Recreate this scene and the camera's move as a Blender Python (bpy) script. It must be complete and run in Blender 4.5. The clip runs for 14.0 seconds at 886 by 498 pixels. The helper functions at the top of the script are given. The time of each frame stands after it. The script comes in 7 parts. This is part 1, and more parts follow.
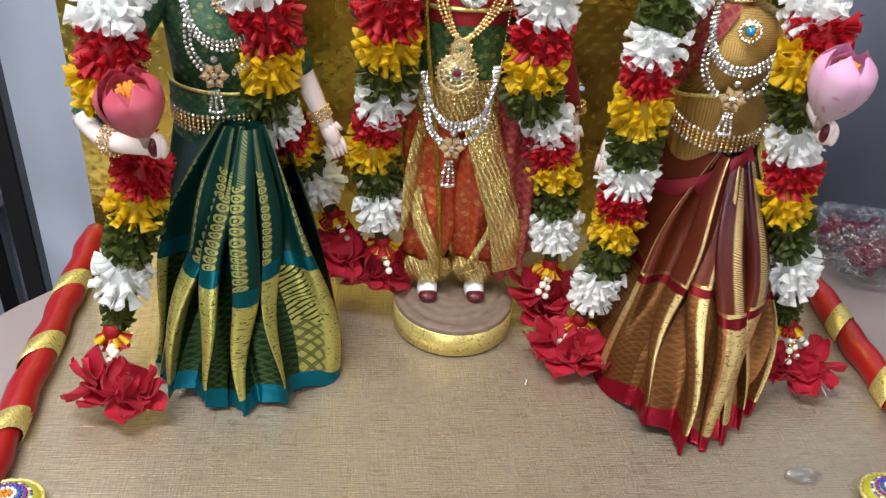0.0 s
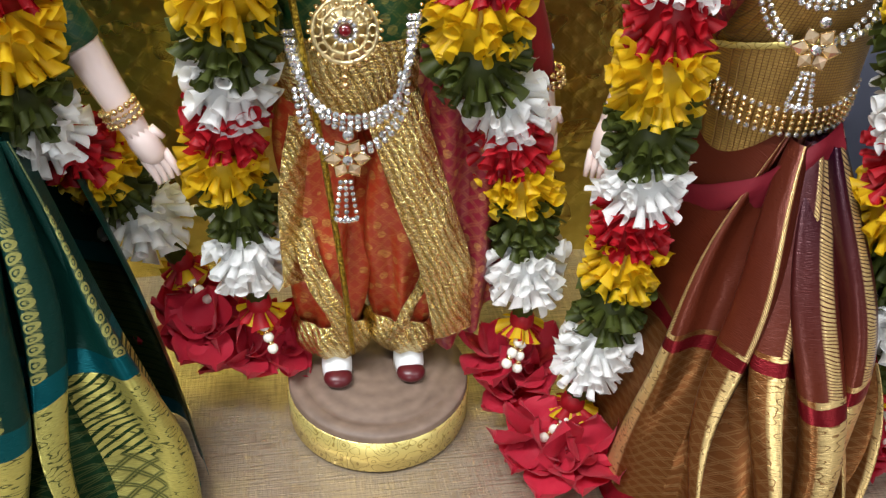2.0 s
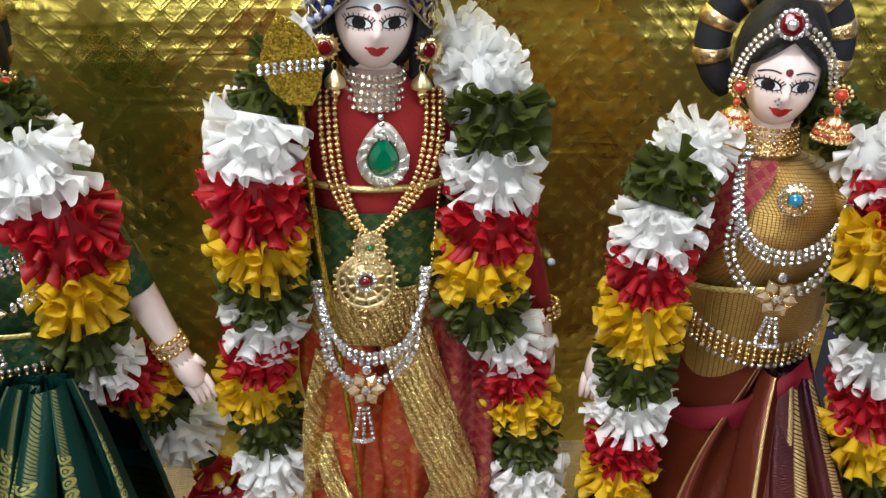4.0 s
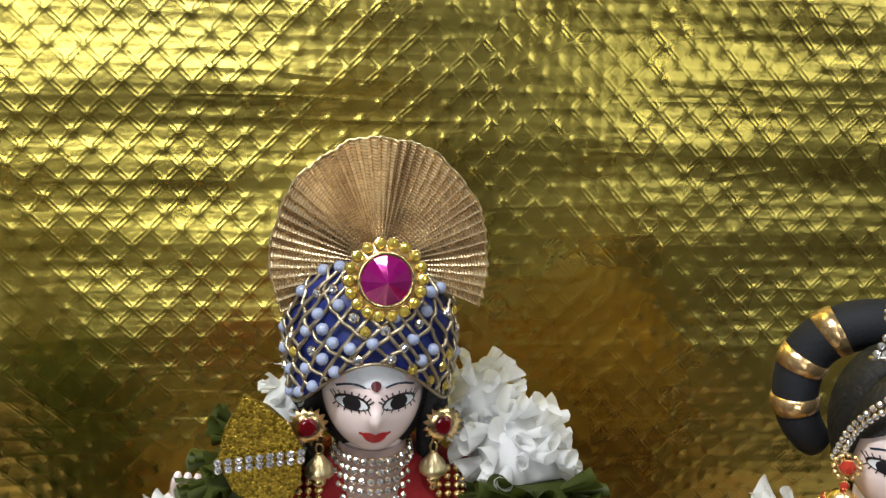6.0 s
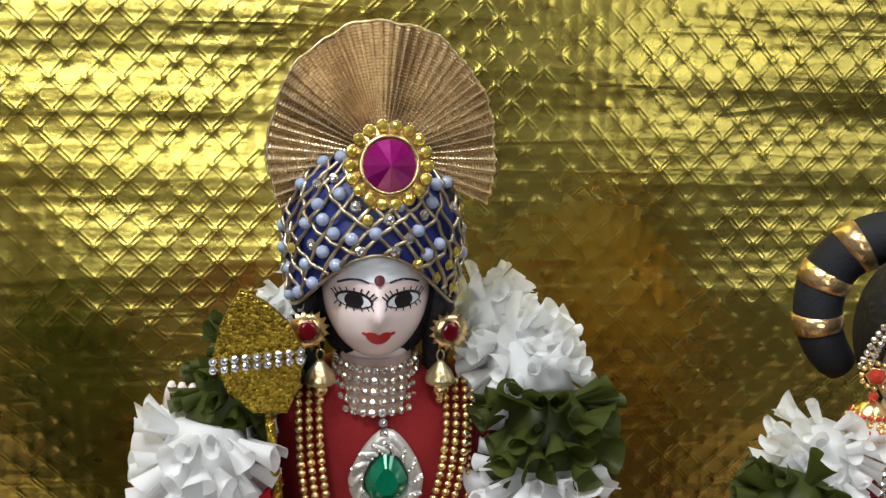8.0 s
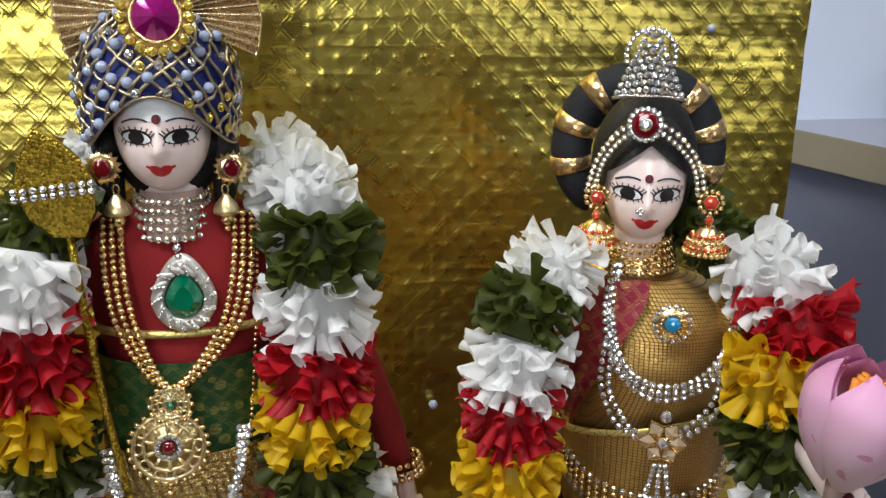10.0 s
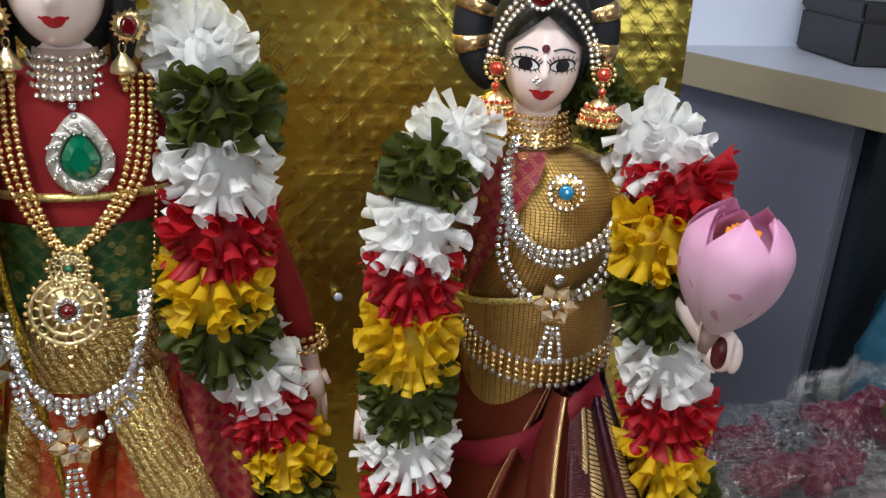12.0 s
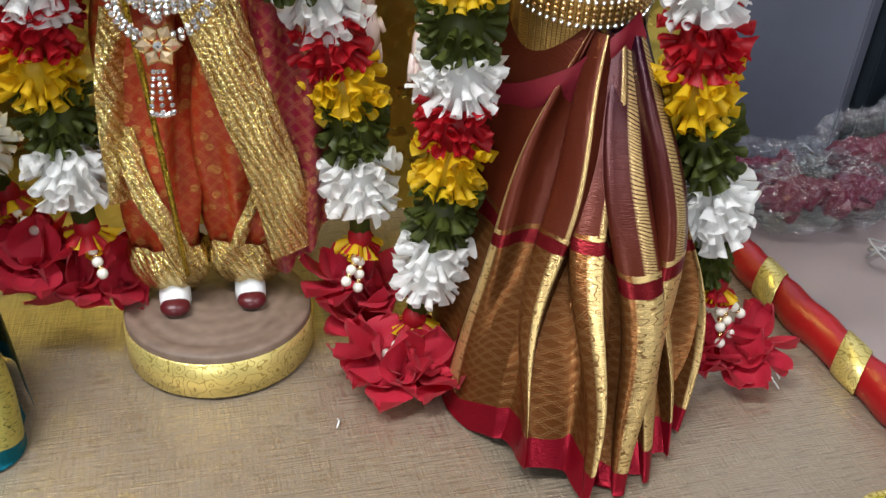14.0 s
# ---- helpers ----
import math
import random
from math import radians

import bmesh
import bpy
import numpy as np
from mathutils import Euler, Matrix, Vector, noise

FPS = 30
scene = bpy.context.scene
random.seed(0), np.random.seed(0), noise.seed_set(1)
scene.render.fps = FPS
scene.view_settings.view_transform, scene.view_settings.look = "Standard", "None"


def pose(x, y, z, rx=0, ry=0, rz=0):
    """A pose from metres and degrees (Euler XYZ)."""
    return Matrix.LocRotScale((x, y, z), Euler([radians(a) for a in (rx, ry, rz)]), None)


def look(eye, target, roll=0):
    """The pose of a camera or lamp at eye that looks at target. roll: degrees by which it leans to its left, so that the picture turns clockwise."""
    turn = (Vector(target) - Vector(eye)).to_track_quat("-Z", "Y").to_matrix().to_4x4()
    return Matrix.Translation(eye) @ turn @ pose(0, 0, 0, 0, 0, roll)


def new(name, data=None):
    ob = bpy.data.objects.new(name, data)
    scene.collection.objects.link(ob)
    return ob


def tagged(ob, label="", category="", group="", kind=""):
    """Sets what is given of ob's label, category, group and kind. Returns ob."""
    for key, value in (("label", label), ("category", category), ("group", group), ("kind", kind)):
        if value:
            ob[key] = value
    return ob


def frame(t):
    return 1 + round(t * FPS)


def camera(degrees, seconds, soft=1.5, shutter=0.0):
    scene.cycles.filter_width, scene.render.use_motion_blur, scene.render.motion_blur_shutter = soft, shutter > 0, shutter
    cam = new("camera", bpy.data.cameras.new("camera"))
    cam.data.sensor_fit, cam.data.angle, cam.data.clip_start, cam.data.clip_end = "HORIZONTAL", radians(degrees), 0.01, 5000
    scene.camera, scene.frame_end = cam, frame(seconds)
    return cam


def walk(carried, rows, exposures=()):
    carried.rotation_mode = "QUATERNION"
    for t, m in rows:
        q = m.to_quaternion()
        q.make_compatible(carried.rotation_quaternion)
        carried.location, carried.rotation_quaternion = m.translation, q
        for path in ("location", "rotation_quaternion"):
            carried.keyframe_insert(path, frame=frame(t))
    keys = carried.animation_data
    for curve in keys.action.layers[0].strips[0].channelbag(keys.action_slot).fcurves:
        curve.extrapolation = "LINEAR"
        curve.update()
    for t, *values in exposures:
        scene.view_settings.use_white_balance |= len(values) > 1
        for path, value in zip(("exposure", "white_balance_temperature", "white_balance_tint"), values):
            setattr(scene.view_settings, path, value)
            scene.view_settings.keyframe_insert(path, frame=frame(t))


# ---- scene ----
cam = camera(54.3, 14.0, soft=1.35, shutter=0.12)
PATH = [
    (0, (-0.054, 0.038, 0.496), (0.151, 1.681, -0.625), 4.8),
    (0.5, (-0.041, 0.118, 0.44), (0.072, 1.725, -0.744), 3.3),
    (1, (-0.02, 0.182, 0.413), (0.121, 1.777, -0.785), 2.2),
    (1.5, (-0.003, 0.244, 0.397), (0.233, 1.845, -0.778), 2.4),
    (2, (0.0, 0.28, 0.39), (0.301, 1.868, -0.787), 3.0),
    (2.2, (-0.001, 0.284, 0.395), (0.305, 1.873, -0.779), 2.9),
    (4.3, (0.002, 0.258, 0.463), (0.265, 2.041, -0.403), 2.2),
    (4.5, (0.003, 0.263, 0.467), (0.27, 2.058, -0.374), 2.3),
    (5, (0.004, 0.311, 0.48), (0.287, 2.146, -0.265), 2.9),
    (5.5, (0.013, 0.358, 0.484), (0.287, 2.231, -0.162), 2.7),
    (6, (0.008, 0.375, 0.495), (0.283, 2.289, -0.017), 2.2),
    (6.5, (0.004, 0.382, 0.491), (0.274, 2.307, 0.02), 2.0),
    (7, (0.006, 0.378, 0.469), (0.27, 2.306, 0.007), 1.8),
    (7.5, (0.011, 0.381, 0.448), (0.276, 2.308, -0.016), 1.8),
    (8, (0.009, 0.378, 0.451), (0.276, 2.305, -0.012), 1.7),
    (8.5, (0.007, 0.362, 0.449), (0.272, 2.29, -0.012), 1.7),
    (9, (0.035, 0.332, 0.441), (0.299, 2.255, -0.04), 1.4),
    (9.2, (0.065, 0.324, 0.436), (0.337, 2.235, -0.086), 0.9),
    (11.3, (0.06, 0.303, 0.432), (0.636, 2.093, -0.248), 3.2),
    (11.5, (0.06, 0.3, 0.418), (0.64, 2.083, -0.279), 3.2),
    (12, (0.063, 0.291, 0.406), (0.649, 2.056, -0.329), 3.4),
    (12.5, (0.059, 0.274, 0.388), (0.652, 2.011, -0.405), 3.5),
    (13, (0.051, 0.257, 0.372), (0.65, 1.97, -0.469), 3.7),
    (13.5, (0.042, 0.238, 0.349), (0.628, 1.911, -0.577), 4.0),
    (14, (0.036, 0.222, 0.324), (0.541, 1.857, -0.712), 4.2),
]
walk(cam, [(t, look(eye, target, roll)) for t, eye, target, roll in PATH],
     [(0.0, 0.24), (1.0, 0.25), (2.2, 0.33), (4.3, 0.0), (5.0, -0.08), (6.0, -0.26), (7.5, -0.32), (9.2, -0.24), (11.3, -0.22), (12.5, -0.12), (13.2, 0.05), (14.0, 0.20)])

# ---- light ----
world = bpy.data.worlds.new("room_air")
scene.world = world
world.use_nodes = True
world.node_tree.nodes["Background"].inputs[0].default_value = (0.75, 0.85, 1.0, 1)
world.node_tree.nodes["Background"].inputs[1].default_value = 0.02


def area_lamp(name, eye, target, sx, sy, watts, colour):
    data = bpy.data.lights.new(name, "AREA")
    data.shape, data.size, data.size_y, data.energy, data.color = "RECTANGLE", sx, sy, watts, colour
    ob = new(name, data)
    ob.matrix_basis = look(eye, target)
    return ob


area_lamp("ceiling_lamp_light", (-0.70, 0.15, 1.80), (-0.55, 0.75, 0.0), 1.2, 0.16, 40.0, (0.955, 0.98, 1.0))
area_lamp("ceiling_lamp_light", (0.85, -0.35, 1.80), (0.5, 0.2, 0.0), 1.2, 0.16, 11.0, (0.955, 0.98, 1.0))
area_lamp("window_light", (-0.70, -1.93, 0.95), (-0.70, 0.0, 0.7), 0.9, 1.0, 22.0, (0.93, 0.97, 1.0))
area_lamp("window_light", (1.78, -1.93, 0.95), (1.70, 0.0, 0.7), 0.8, 1.0, 9.0, (0.93, 0.97, 1.0))


# ---- materials ----
def mat(name, colour, rough=0.5, metal=0.0, vary=0.12, grain=40.0, bump=0.0, bump_scale=200.0, dist=0.001, **more):
    """A surface with colour that varies at two scales, and fine relief."""
    m = bpy.data.materials.new(name)
    m.use_nodes = True
    nt = m.node_tree
    b = nt.nodes["Principled BSDF"]
    b.inputs["Roughness"].default_value, b.inputs["Metallic"].default_value = rough, metal
    for key, value in more.items():
        b.inputs[key.replace("_", " ")].default_value = value
    tc = nt.nodes.new("ShaderNodeTexCoord")
    info = nt.nodes.new("ShaderNodeObjectInfo")
    big, small = nt.nodes.new("ShaderNodeTexNoise"), nt.nodes.new("ShaderNodeTexNoise")
    big.inputs["Scale"].default_value, small.inputs["Scale"].default_value = grain, grain * 9
    for n in (big, small):
        nt.links.new(tc.outputs["Object"], n.inputs["Vector"])
    tot = sums(nt, [(big.outputs["Fac"], 1.0), (small.outputs["Fac"], 0.6), (info.outputs["Random"], 0.7)])
    ramp = nt.nodes.new("ShaderNodeMapRange")
    ramp.inputs["From Min"].default_value, ramp.inputs["From Max"].default_value = 0.5, 1.8
    ramp.inputs["To Min"].default_value, ramp.inputs["To Max"].default_value = 1 - vary, 1 + vary
    nt.links.new(tot, ramp.inputs["Value"])
    mul = nt.nodes.new("ShaderNodeVectorMath")
    mul.operation = "SCALE"
    mul.inputs[0].default_value = colour
    nt.links.new(ramp.outputs[0], mul.inputs["Scale"])
    nt.links.new(mul.outputs[0], b.inputs["Base Color"])
    if bump:
        tex = nt.nodes.new("ShaderNodeTexNoise")
        tex.inputs["Scale"].default_value = bump_scale
        nt.links.new(tc.outputs["Object"], tex.inputs["Vector"])
        add_bump(nt, tex.outputs["Fac"], bump, dist)
    return m


def sums(nt, terms):
    out = None
    for socket, k in terms:
        n = nt.nodes.new("ShaderNodeMath")
        n.operation = "MULTIPLY_ADD"
        nt.links.new(socket, n.inputs[0])
        n.inputs[1].default_value = k
        if out is None:
            n.inputs[2].default_value = 0.0
        else:
            nt.links.new(out, n.inputs[2])
        out = n.outputs[0]
    return out


def add_bump(nt, height, strength, dist):
    n = nt.nodes.new("ShaderNodeBump")
    n.inputs["Strength"].default_value, n.inputs["Distance"].default_value = strength, dist
    nt.links.new(height, n.inputs["Height"])
    nt.links.new(n.outputs[0], nt.nodes["Principled BSDF"].inputs["Normal"])


def op(nt, kind, a, b=None, c=None):
    n = nt.nodes.new("ShaderNodeMath")
    n.operation = kind
    for i, v in enumerate((a, b, c)):
        if v is None:
            continue
        if isinstance(v, (int, float)):
            n.inputs[i].default_value = v
        else:
            nt.links.new(v, n.inputs[i])
    return n.outputs[0]


def mixc(nt, fac, a, b):
    n = nt.nodes.new("ShaderNodeMix")
    n.data_type = "RGBA"
    if isinstance(fac, (int, float)):
        n.inputs[0].default_value = fac
    else:
        nt.links.new(fac, n.inputs[0])
    for i, v in ((6, a), (7, b)):
        if isinstance(v, tuple):
            n.inputs[i].default_value = (*v, 1)
        else:
            nt.links.new(v, n.inputs[i])
    return n.outputs[2]


def coords(nt, which):
    tc = nt.nodes.new("ShaderNodeTexCoord")
    sep = nt.nodes.new("ShaderNodeSeparateXYZ")
    nt.links.new(tc.outputs[which], sep.inputs[0])
    return sep.outputs[0], sep.outputs[1], sep.outputs[2], tc.outputs[which]


def tex_noise(nt, vec, scale, detail=2.0, stretch=None):
    n = nt.nodes.new("ShaderNodeTexNoise")
    n.inputs["Scale"].default_value, n.inputs["Detail"].default_value = scale, detail
    if stretch:
        mp = nt.nodes.new("ShaderNodeMapping")
        mp.inputs["Scale"].default_value = stretch
        nt.links.new(vec, mp.inputs[0])
        vec = mp.outputs[0]
    nt.links.new(vec, n.inputs["Vector"])
    return n.outputs["Fac"]


def lattice(nt, x, z, step, wide):
    """Height of pressed double lines that cross on both diagonals: 1 on the lines."""
    out = None
    for sign in (1, -1):
        p = op(nt, "MULTIPLY", op(nt, "ADD", x, op(nt, "MULTIPLY", z, sign)), 1 / step)
        d = op(nt, "ABSOLUTE", op(nt, "SUBTRACT", op(nt, "FRACT", p), 0.5))
        d = op(nt, "ABSOLUTE", op(nt, "SUBTRACT", d, 0.09))
        line = op(nt, "SUBTRACT", 1.0, op(nt, "MINIMUM", op(nt, "MULTIPLY", d, 1 / wide), 1.0))
        out = line if out is None else op(nt, "MAXIMUM", out, line)
    return out


def foil_material():
    """Gold foil pressed with a net of double lines, small knobs in its diamonds, and sharp level creases."""
    m = mat("embossed_gold_foil", (0.8, 0.6, 0.12), 0.2, 1.0)
    nt = m.node_tree
    b = nt.nodes["Principled BSDF"]
    x, y, z, vec = coords(nt, "Object")
    warp = tex_noise(nt, vec, 9.0, 1.0)
    xs = op(nt, "ADD", x, op(nt, "MULTIPLY", warp, 0.010))
    step = 0.0157
    lines = lattice(nt, xs, z, step, 0.085)
    px = op(nt, "ABSOLUTE", op(nt, "SINE", op(nt, "MULTIPLY", op(nt, "ADD", xs, z), math.pi / step)))
    pz = op(nt, "ABSOLUTE", op(nt, "SINE", op(nt, "MULTIPLY", op(nt, "SUBTRACT", xs, z), math.pi / step)))
    pillow = op(nt, "MULTIPLY", px, pz)
    knob = op(nt, "POWER", pillow, 5.0)
    cross = op(nt, "POWER", op(nt, "MULTIPLY", op(nt, "SUBTRACT", 1.0, px), op(nt, "SUBTRACT", 1.0, pz)), 0.6)
    creases = tex_noise(nt, vec, 1.0, 2.0, (16, 16, 120))
    fold = op(nt, "ABSOLUTE", op(nt, "SUBTRACT", tex_noise(nt, vec, 1.0, 1.0, (5, 5, 62)), 0.5))
    fold = op(nt, "SUBTRACT", 1.0, op(nt, "MINIMUM", op(nt, "MULTIPLY", fold, 16.0), 1.0))
    where = op(nt, "MULTIPLY_ADD", tex_noise(nt, vec, 5.0, 1.0), 3.2, -1.2)
    where.node.use_clamp = True
    fold = op(nt, "MULTIPLY", fold, where)
    soft = tex_noise(nt, vec, 1.0, 1.0, (60, 60, 200))
    dimple = tex_noise(nt, vec, 260.0, 1.0)
    worn = op(nt, "MULTIPLY_ADD", tex_noise(nt, vec, 40.0, 1.0), 2.6, -0.6)
    worn.node.use_clamp = True
    lines = op(nt, "MULTIPLY", lines, worn)
    h = sums(nt, [(lines, 0.12), (pillow, 0.12), (knob, 0.50), (cross, 0.11), (creases, 0.38), (fold, 0.30), (soft, 0.34), (dimple, 0.20)])
    add_bump(nt, h, 0.40, 0.0015)
    tone = tex_noise(nt, vec, 6.0, 2.0)
    col = mixc(nt, tone, (0.665, 0.51, 0.08), (0.79, 0.66, 0.175))
    nt.links.new(col, b.inputs["Base Color"])
    nt.links.new(op(nt, "MULTIPLY_ADD", tex_noise(nt, vec, 30.0), 0.13, 0.215), b.inputs["Roughness"])
    return m


def cloth_material():
    m = mat("woven_tissue_cloth", (0.5, 0.38, 0.24), 0.5, 0.0, Sheen_Weight=0.2)
    nt = m.node_tree
    b = nt.nodes["Principled BSDF"]
    x, y, z, vec = coords(nt, "Object")
    rows = tex_noise(nt, vec, 1.0, 2.0, (45, 900, 1))
    cols = tex_noise(nt, vec, 1.0, 2.0, (620, 50, 1))
    blotch = tex_noise(nt, vec, 12.0)
    wv = sums(nt, [(rows, 0.8), (cols, 0.5)])
    f = op(nt, "MULTIPLY_ADD", wv, 3.6, -1.72)
    f.node.use_clamp = True
    col = mixc(nt, f, (0.19, 0.143, 0.098), (0.47, 0.375, 0.262))
    col2 = mixc(nt, op(nt, "MULTIPLY", blotch, 0.35), col, (0.42, 0.345, 0.275))
    nt.links.new(col2, b.inputs["Base Color"])
    nt.links.new(op(nt, "MULTIPLY", f, 0.75), b.inputs["Metallic"])
    nt.links.new(op(nt, "MULTIPLY_ADD", rows, -0.34, 0.50), b.inputs["Roughness"])
    add_bump(nt, wv, 0.7, 0.0009)
    return m


def silk_material(name, upper, lower, band, hem, zari, band_at, hem_at, motif_on_upper=0.8, panel=None, blend=None, wide=0.17, band_half=0.017):
    """Pleated silk by its own weave: u counts pleats, v runs from the waist (0) to the hem (1)."""
    m = mat(name, upper, 0.38, 0.0, Specular_IOR_Level=0.25)
    nt = m.node_tree
    b = nt.nodes["Principled BSDF"]
    u, v, _, vec = coords(nt, "UV")
    fr = op(nt, "FRACT", u)
    wander = tex_noise(nt, vec, 1.0, 2.0, (2.2, 9, 1))
    v = op(nt, "ADD", v, op(nt, "MULTIPLY_ADD", wander, 0.05, -0.025))

    def stripe(at, half, soft):
        d = op(nt, "ABSOLUTE", op(nt, "SUBTRACT", fr, at))
        f = op(nt, "MULTIPLY_ADD", op(nt, "SUBTRACT", half, d), 1.0 / soft, 0.5)
        f.node.use_clamp = True
        return f
    ridge = stripe(0.47, wide, 0.03)
    dash = op(nt, "GREATER_THAN", op(nt, "FRACT", op(nt, "MULTIPLY_ADD", v, 150.0, op(nt, "MULTIPLY", fr, 22.0))), 0.30)
    thin = op(nt, "MULTIPLY", stripe(0.47, 0.036, 0.02), dash)
    # woven motifs: a column of rings with an eye above, leafy scrolls below
    dv = op(nt, "SUBTRACT", op(nt, "FRACT", op(nt, "MULTIPLY", v, 36.0)), 0.5)
    du = op(nt, "MULTIPLY", op(nt, "SUBTRACT", fr, 0.50), 5.5)
    rr = op(nt, "SQRT", op(nt, "ADD", op(nt, "MULTIPLY", du, du), op(nt, "MULTIPLY", dv, dv)))
    ring = op(nt, "MULTIPLY", op(nt, "LESS_THAN", rr, 0.42), op(nt, "GREATER_THAN", rr, 0.22))
    flower = op(nt, "MAXIMUM", ring, op(nt, "LESS_THAN", rr, 0.11))
    scroll = tex_noise(nt, vec, 1.0, 1.0, (6, 46, 1))
    outline = op(nt, "LESS_THAN", op(nt, "ABSOLUTE", op(nt, "SUBTRACT", op(nt, "FRACT", op(nt, "MULTIPLY", scroll, 4.0)), 0.5)), 0.07)
    fine = tex_noise(nt, vec, 1.0, 0.0, (30, 420, 1))
    above = op(nt, "LESS_THAN", v, band_at)
    top_gold = op(nt, "MULTIPLY", op(nt, "MULTIPLY", flower, op(nt, "GREATER_THAN", v, 0.12)), motif_on_upper)
    low_gold = op(nt, "MULTIPLY", ridge, op(nt, "SUBTRACT", 1.0, op(nt, "MULTIPLY", outline, 0.8)))
    weave = lattice(nt, op(nt, "MULTIPLY", u, 0.55), op(nt, "MULTIPLY", v, 3.2), 0.085, 0.07)
    low_gold = op(nt, "MAXIMUM", low_gold, op(nt, "MULTIPLY", weave, 0.13))
    gold = op(nt, "MAXIMUM", op(nt, "MULTIPLY", above, op(nt, "MAXIMUM", top_gold, op(nt, "MULTIPLY", thin, 0.9 - motif_on_upper))),
              op(nt, "MULTIPLY", op(nt, "SUBTRACT", 1.0, above), low_gold))
    ground = mixc(nt, above, lower, blend or upper)
    if blend:
        side = op(nt, "MULTIPLY_ADD", u, 0.7, -1.0)
        side.node.use_clamp = True
        ground = mixc(nt, above, lower, mixc(nt, op(nt, "MULTIPLY", v, 1 / band_at), mixc(nt, side, blend, upper), blend))
    if panel:
        inside = op(nt, "MULTIPLY", op(nt, "GREATER_THAN", u, panel), op(nt, "GREATER_THAN", v, band_at + 0.06))
        net = lattice(nt, op(nt, "MULTIPLY", u, 0.55), op(nt, "MULTIPLY", v, 1.6), 0.075, 0.13)
        hatch = op(nt, "GREATER_THAN", op(nt, "FRACT", op(nt, "MULTIPLY_ADD", u, 16.0, op(nt, "MULTIPLY", v, 52.0))), 0.38)
        low = op(nt, "GREATER_THAN", v, 0.72)
        cells = op(nt, "SUBTRACT", 1.0, op(nt, "MULTIPLY", net, 0.9))
        woven = op(nt, "ADD", op(nt, "MULTIPLY", low, op(nt, "MULTIPLY", cells, 0.8)), op(nt, "MULTIPLY", op(nt, "SUBTRACT", 1.0, low), op(nt, "MULTIPLY", hatch, op(nt, "SUBTRACT", 1.0, op(nt, "MULTIPLY", outline, 0.8)))))
        gold = op(nt, "MAXIMUM", gold, op(nt, "MULTIPLY", inside, woven))
    in_band = op(nt, "LESS_THAN", op(nt, "ABSOLUTE", op(nt, "SUBTRACT", v, band_at + 0.03)), band_half)
    in_hem = op(nt, "GREATER_THAN", v, hem_at)
    plain = op(nt, "MAXIMUM", in_band, in_hem)
    gold = op(nt, "MULTIPLY", gold, op(nt, "SUBTRACT", 1.0, plain))
    gold = op(nt, "MULTIPLY", gold, op(nt, "MULTIPLY_ADD", fine, 0.5, 0.65))
    gold.node.use_clamp = True
    ground = mixc(nt, in_band, ground, band)
    ground = mixc(nt, in_hem, ground, hem)
    nt.links.new(mixc(nt, gold, ground, zari), b.inputs["Base Color"])
    nt.links.new(op(nt, "MAXIMUM", op(nt, "MULTIPLY", gold, 0.75), op(nt, "MULTIPLY_ADD", above, -0.40, 0.72)), b.inputs["Metallic"])
    nt.links.new(op(nt, "MULTIPLY_ADD", fine, 0.16, 0.24), b.inputs["Roughness"])
    crush = tex_noise(nt, vec, 1.0, 2.0, (6, 9, 1))
    add_bump(nt, sums(nt, [(fine, 0.5), (gold, 1.0), (crush, 3.0)]), 0.4, 0.0007)
    return m


def brocade_material(name, ground, zari, scale, share=0.5, rough=0.4):
    m = mat(name, ground, rough)
    nt = m.node_tree
    b = nt.nodes["Principled BSDF"]
    x, y, z, vec = coords(nt, "Object")
    net = lattice(nt, x, z, scale, 0.12)
    cells = nt.nodes.new("ShaderNodeTexVoronoi")
    cells.inputs["Scale"].default_value = 1.1 / scale
    nt.links.new(vec, cells.inputs["Vector"])
    spot = op(nt, "LESS_THAN", cells.outputs["Distance"], 0.32)
    thread = tex_noise(nt, vec, 1.0, 0.0, (500, 500, 1600))
    g = op(nt, "MULTIPLY", op(nt, "MAXIMUM", op(nt, "MULTIPLY", net, 0.35), spot), op(nt, "MULTIPLY_ADD", thread, 1.0, share))
    g.node.use_clamp = True
    nt.links.new(mixc(nt, g, ground, zari), b.inputs["Base Color"])
    nt.links.new(op(nt, "MULTIPLY", g, 0.9), b.inputs["Metallic"])
    add_bump(nt, sums(nt, [(g, 1.0), (thread, 0.5)]), 0.4, 0.0005)
    return m


def glitter_material(name, colour, scale, rough=0.3):
    m = mat(name, colour, rough, 1.0)
    nt = m.node_tree
    _, _, _, vec = coords(nt, "Object")
    cells = nt.nodes.new("ShaderNodeTexVoronoi")
    cells.inputs["Scale"].default_value = scale
    nt.links.new(vec, cells.inputs["Vector"])
    sep = nt.nodes.new("ShaderNodeSeparateColor")
    nt.links.new(cells.outputs["Color"], sep.inputs[0])
    add_bump(nt, sums(nt, [(sep.outputs[0], 1.0), (cells.outputs["Distance"], -0.6)]), 0.9, 0.0012)
    dark = tuple(c * 0.35 for c in colour)
    nt.links.new(mixc(nt, sep.outputs[1], dark, colour), nt.nodes["Principled BSDF"].inputs["Base Color"])
    return m


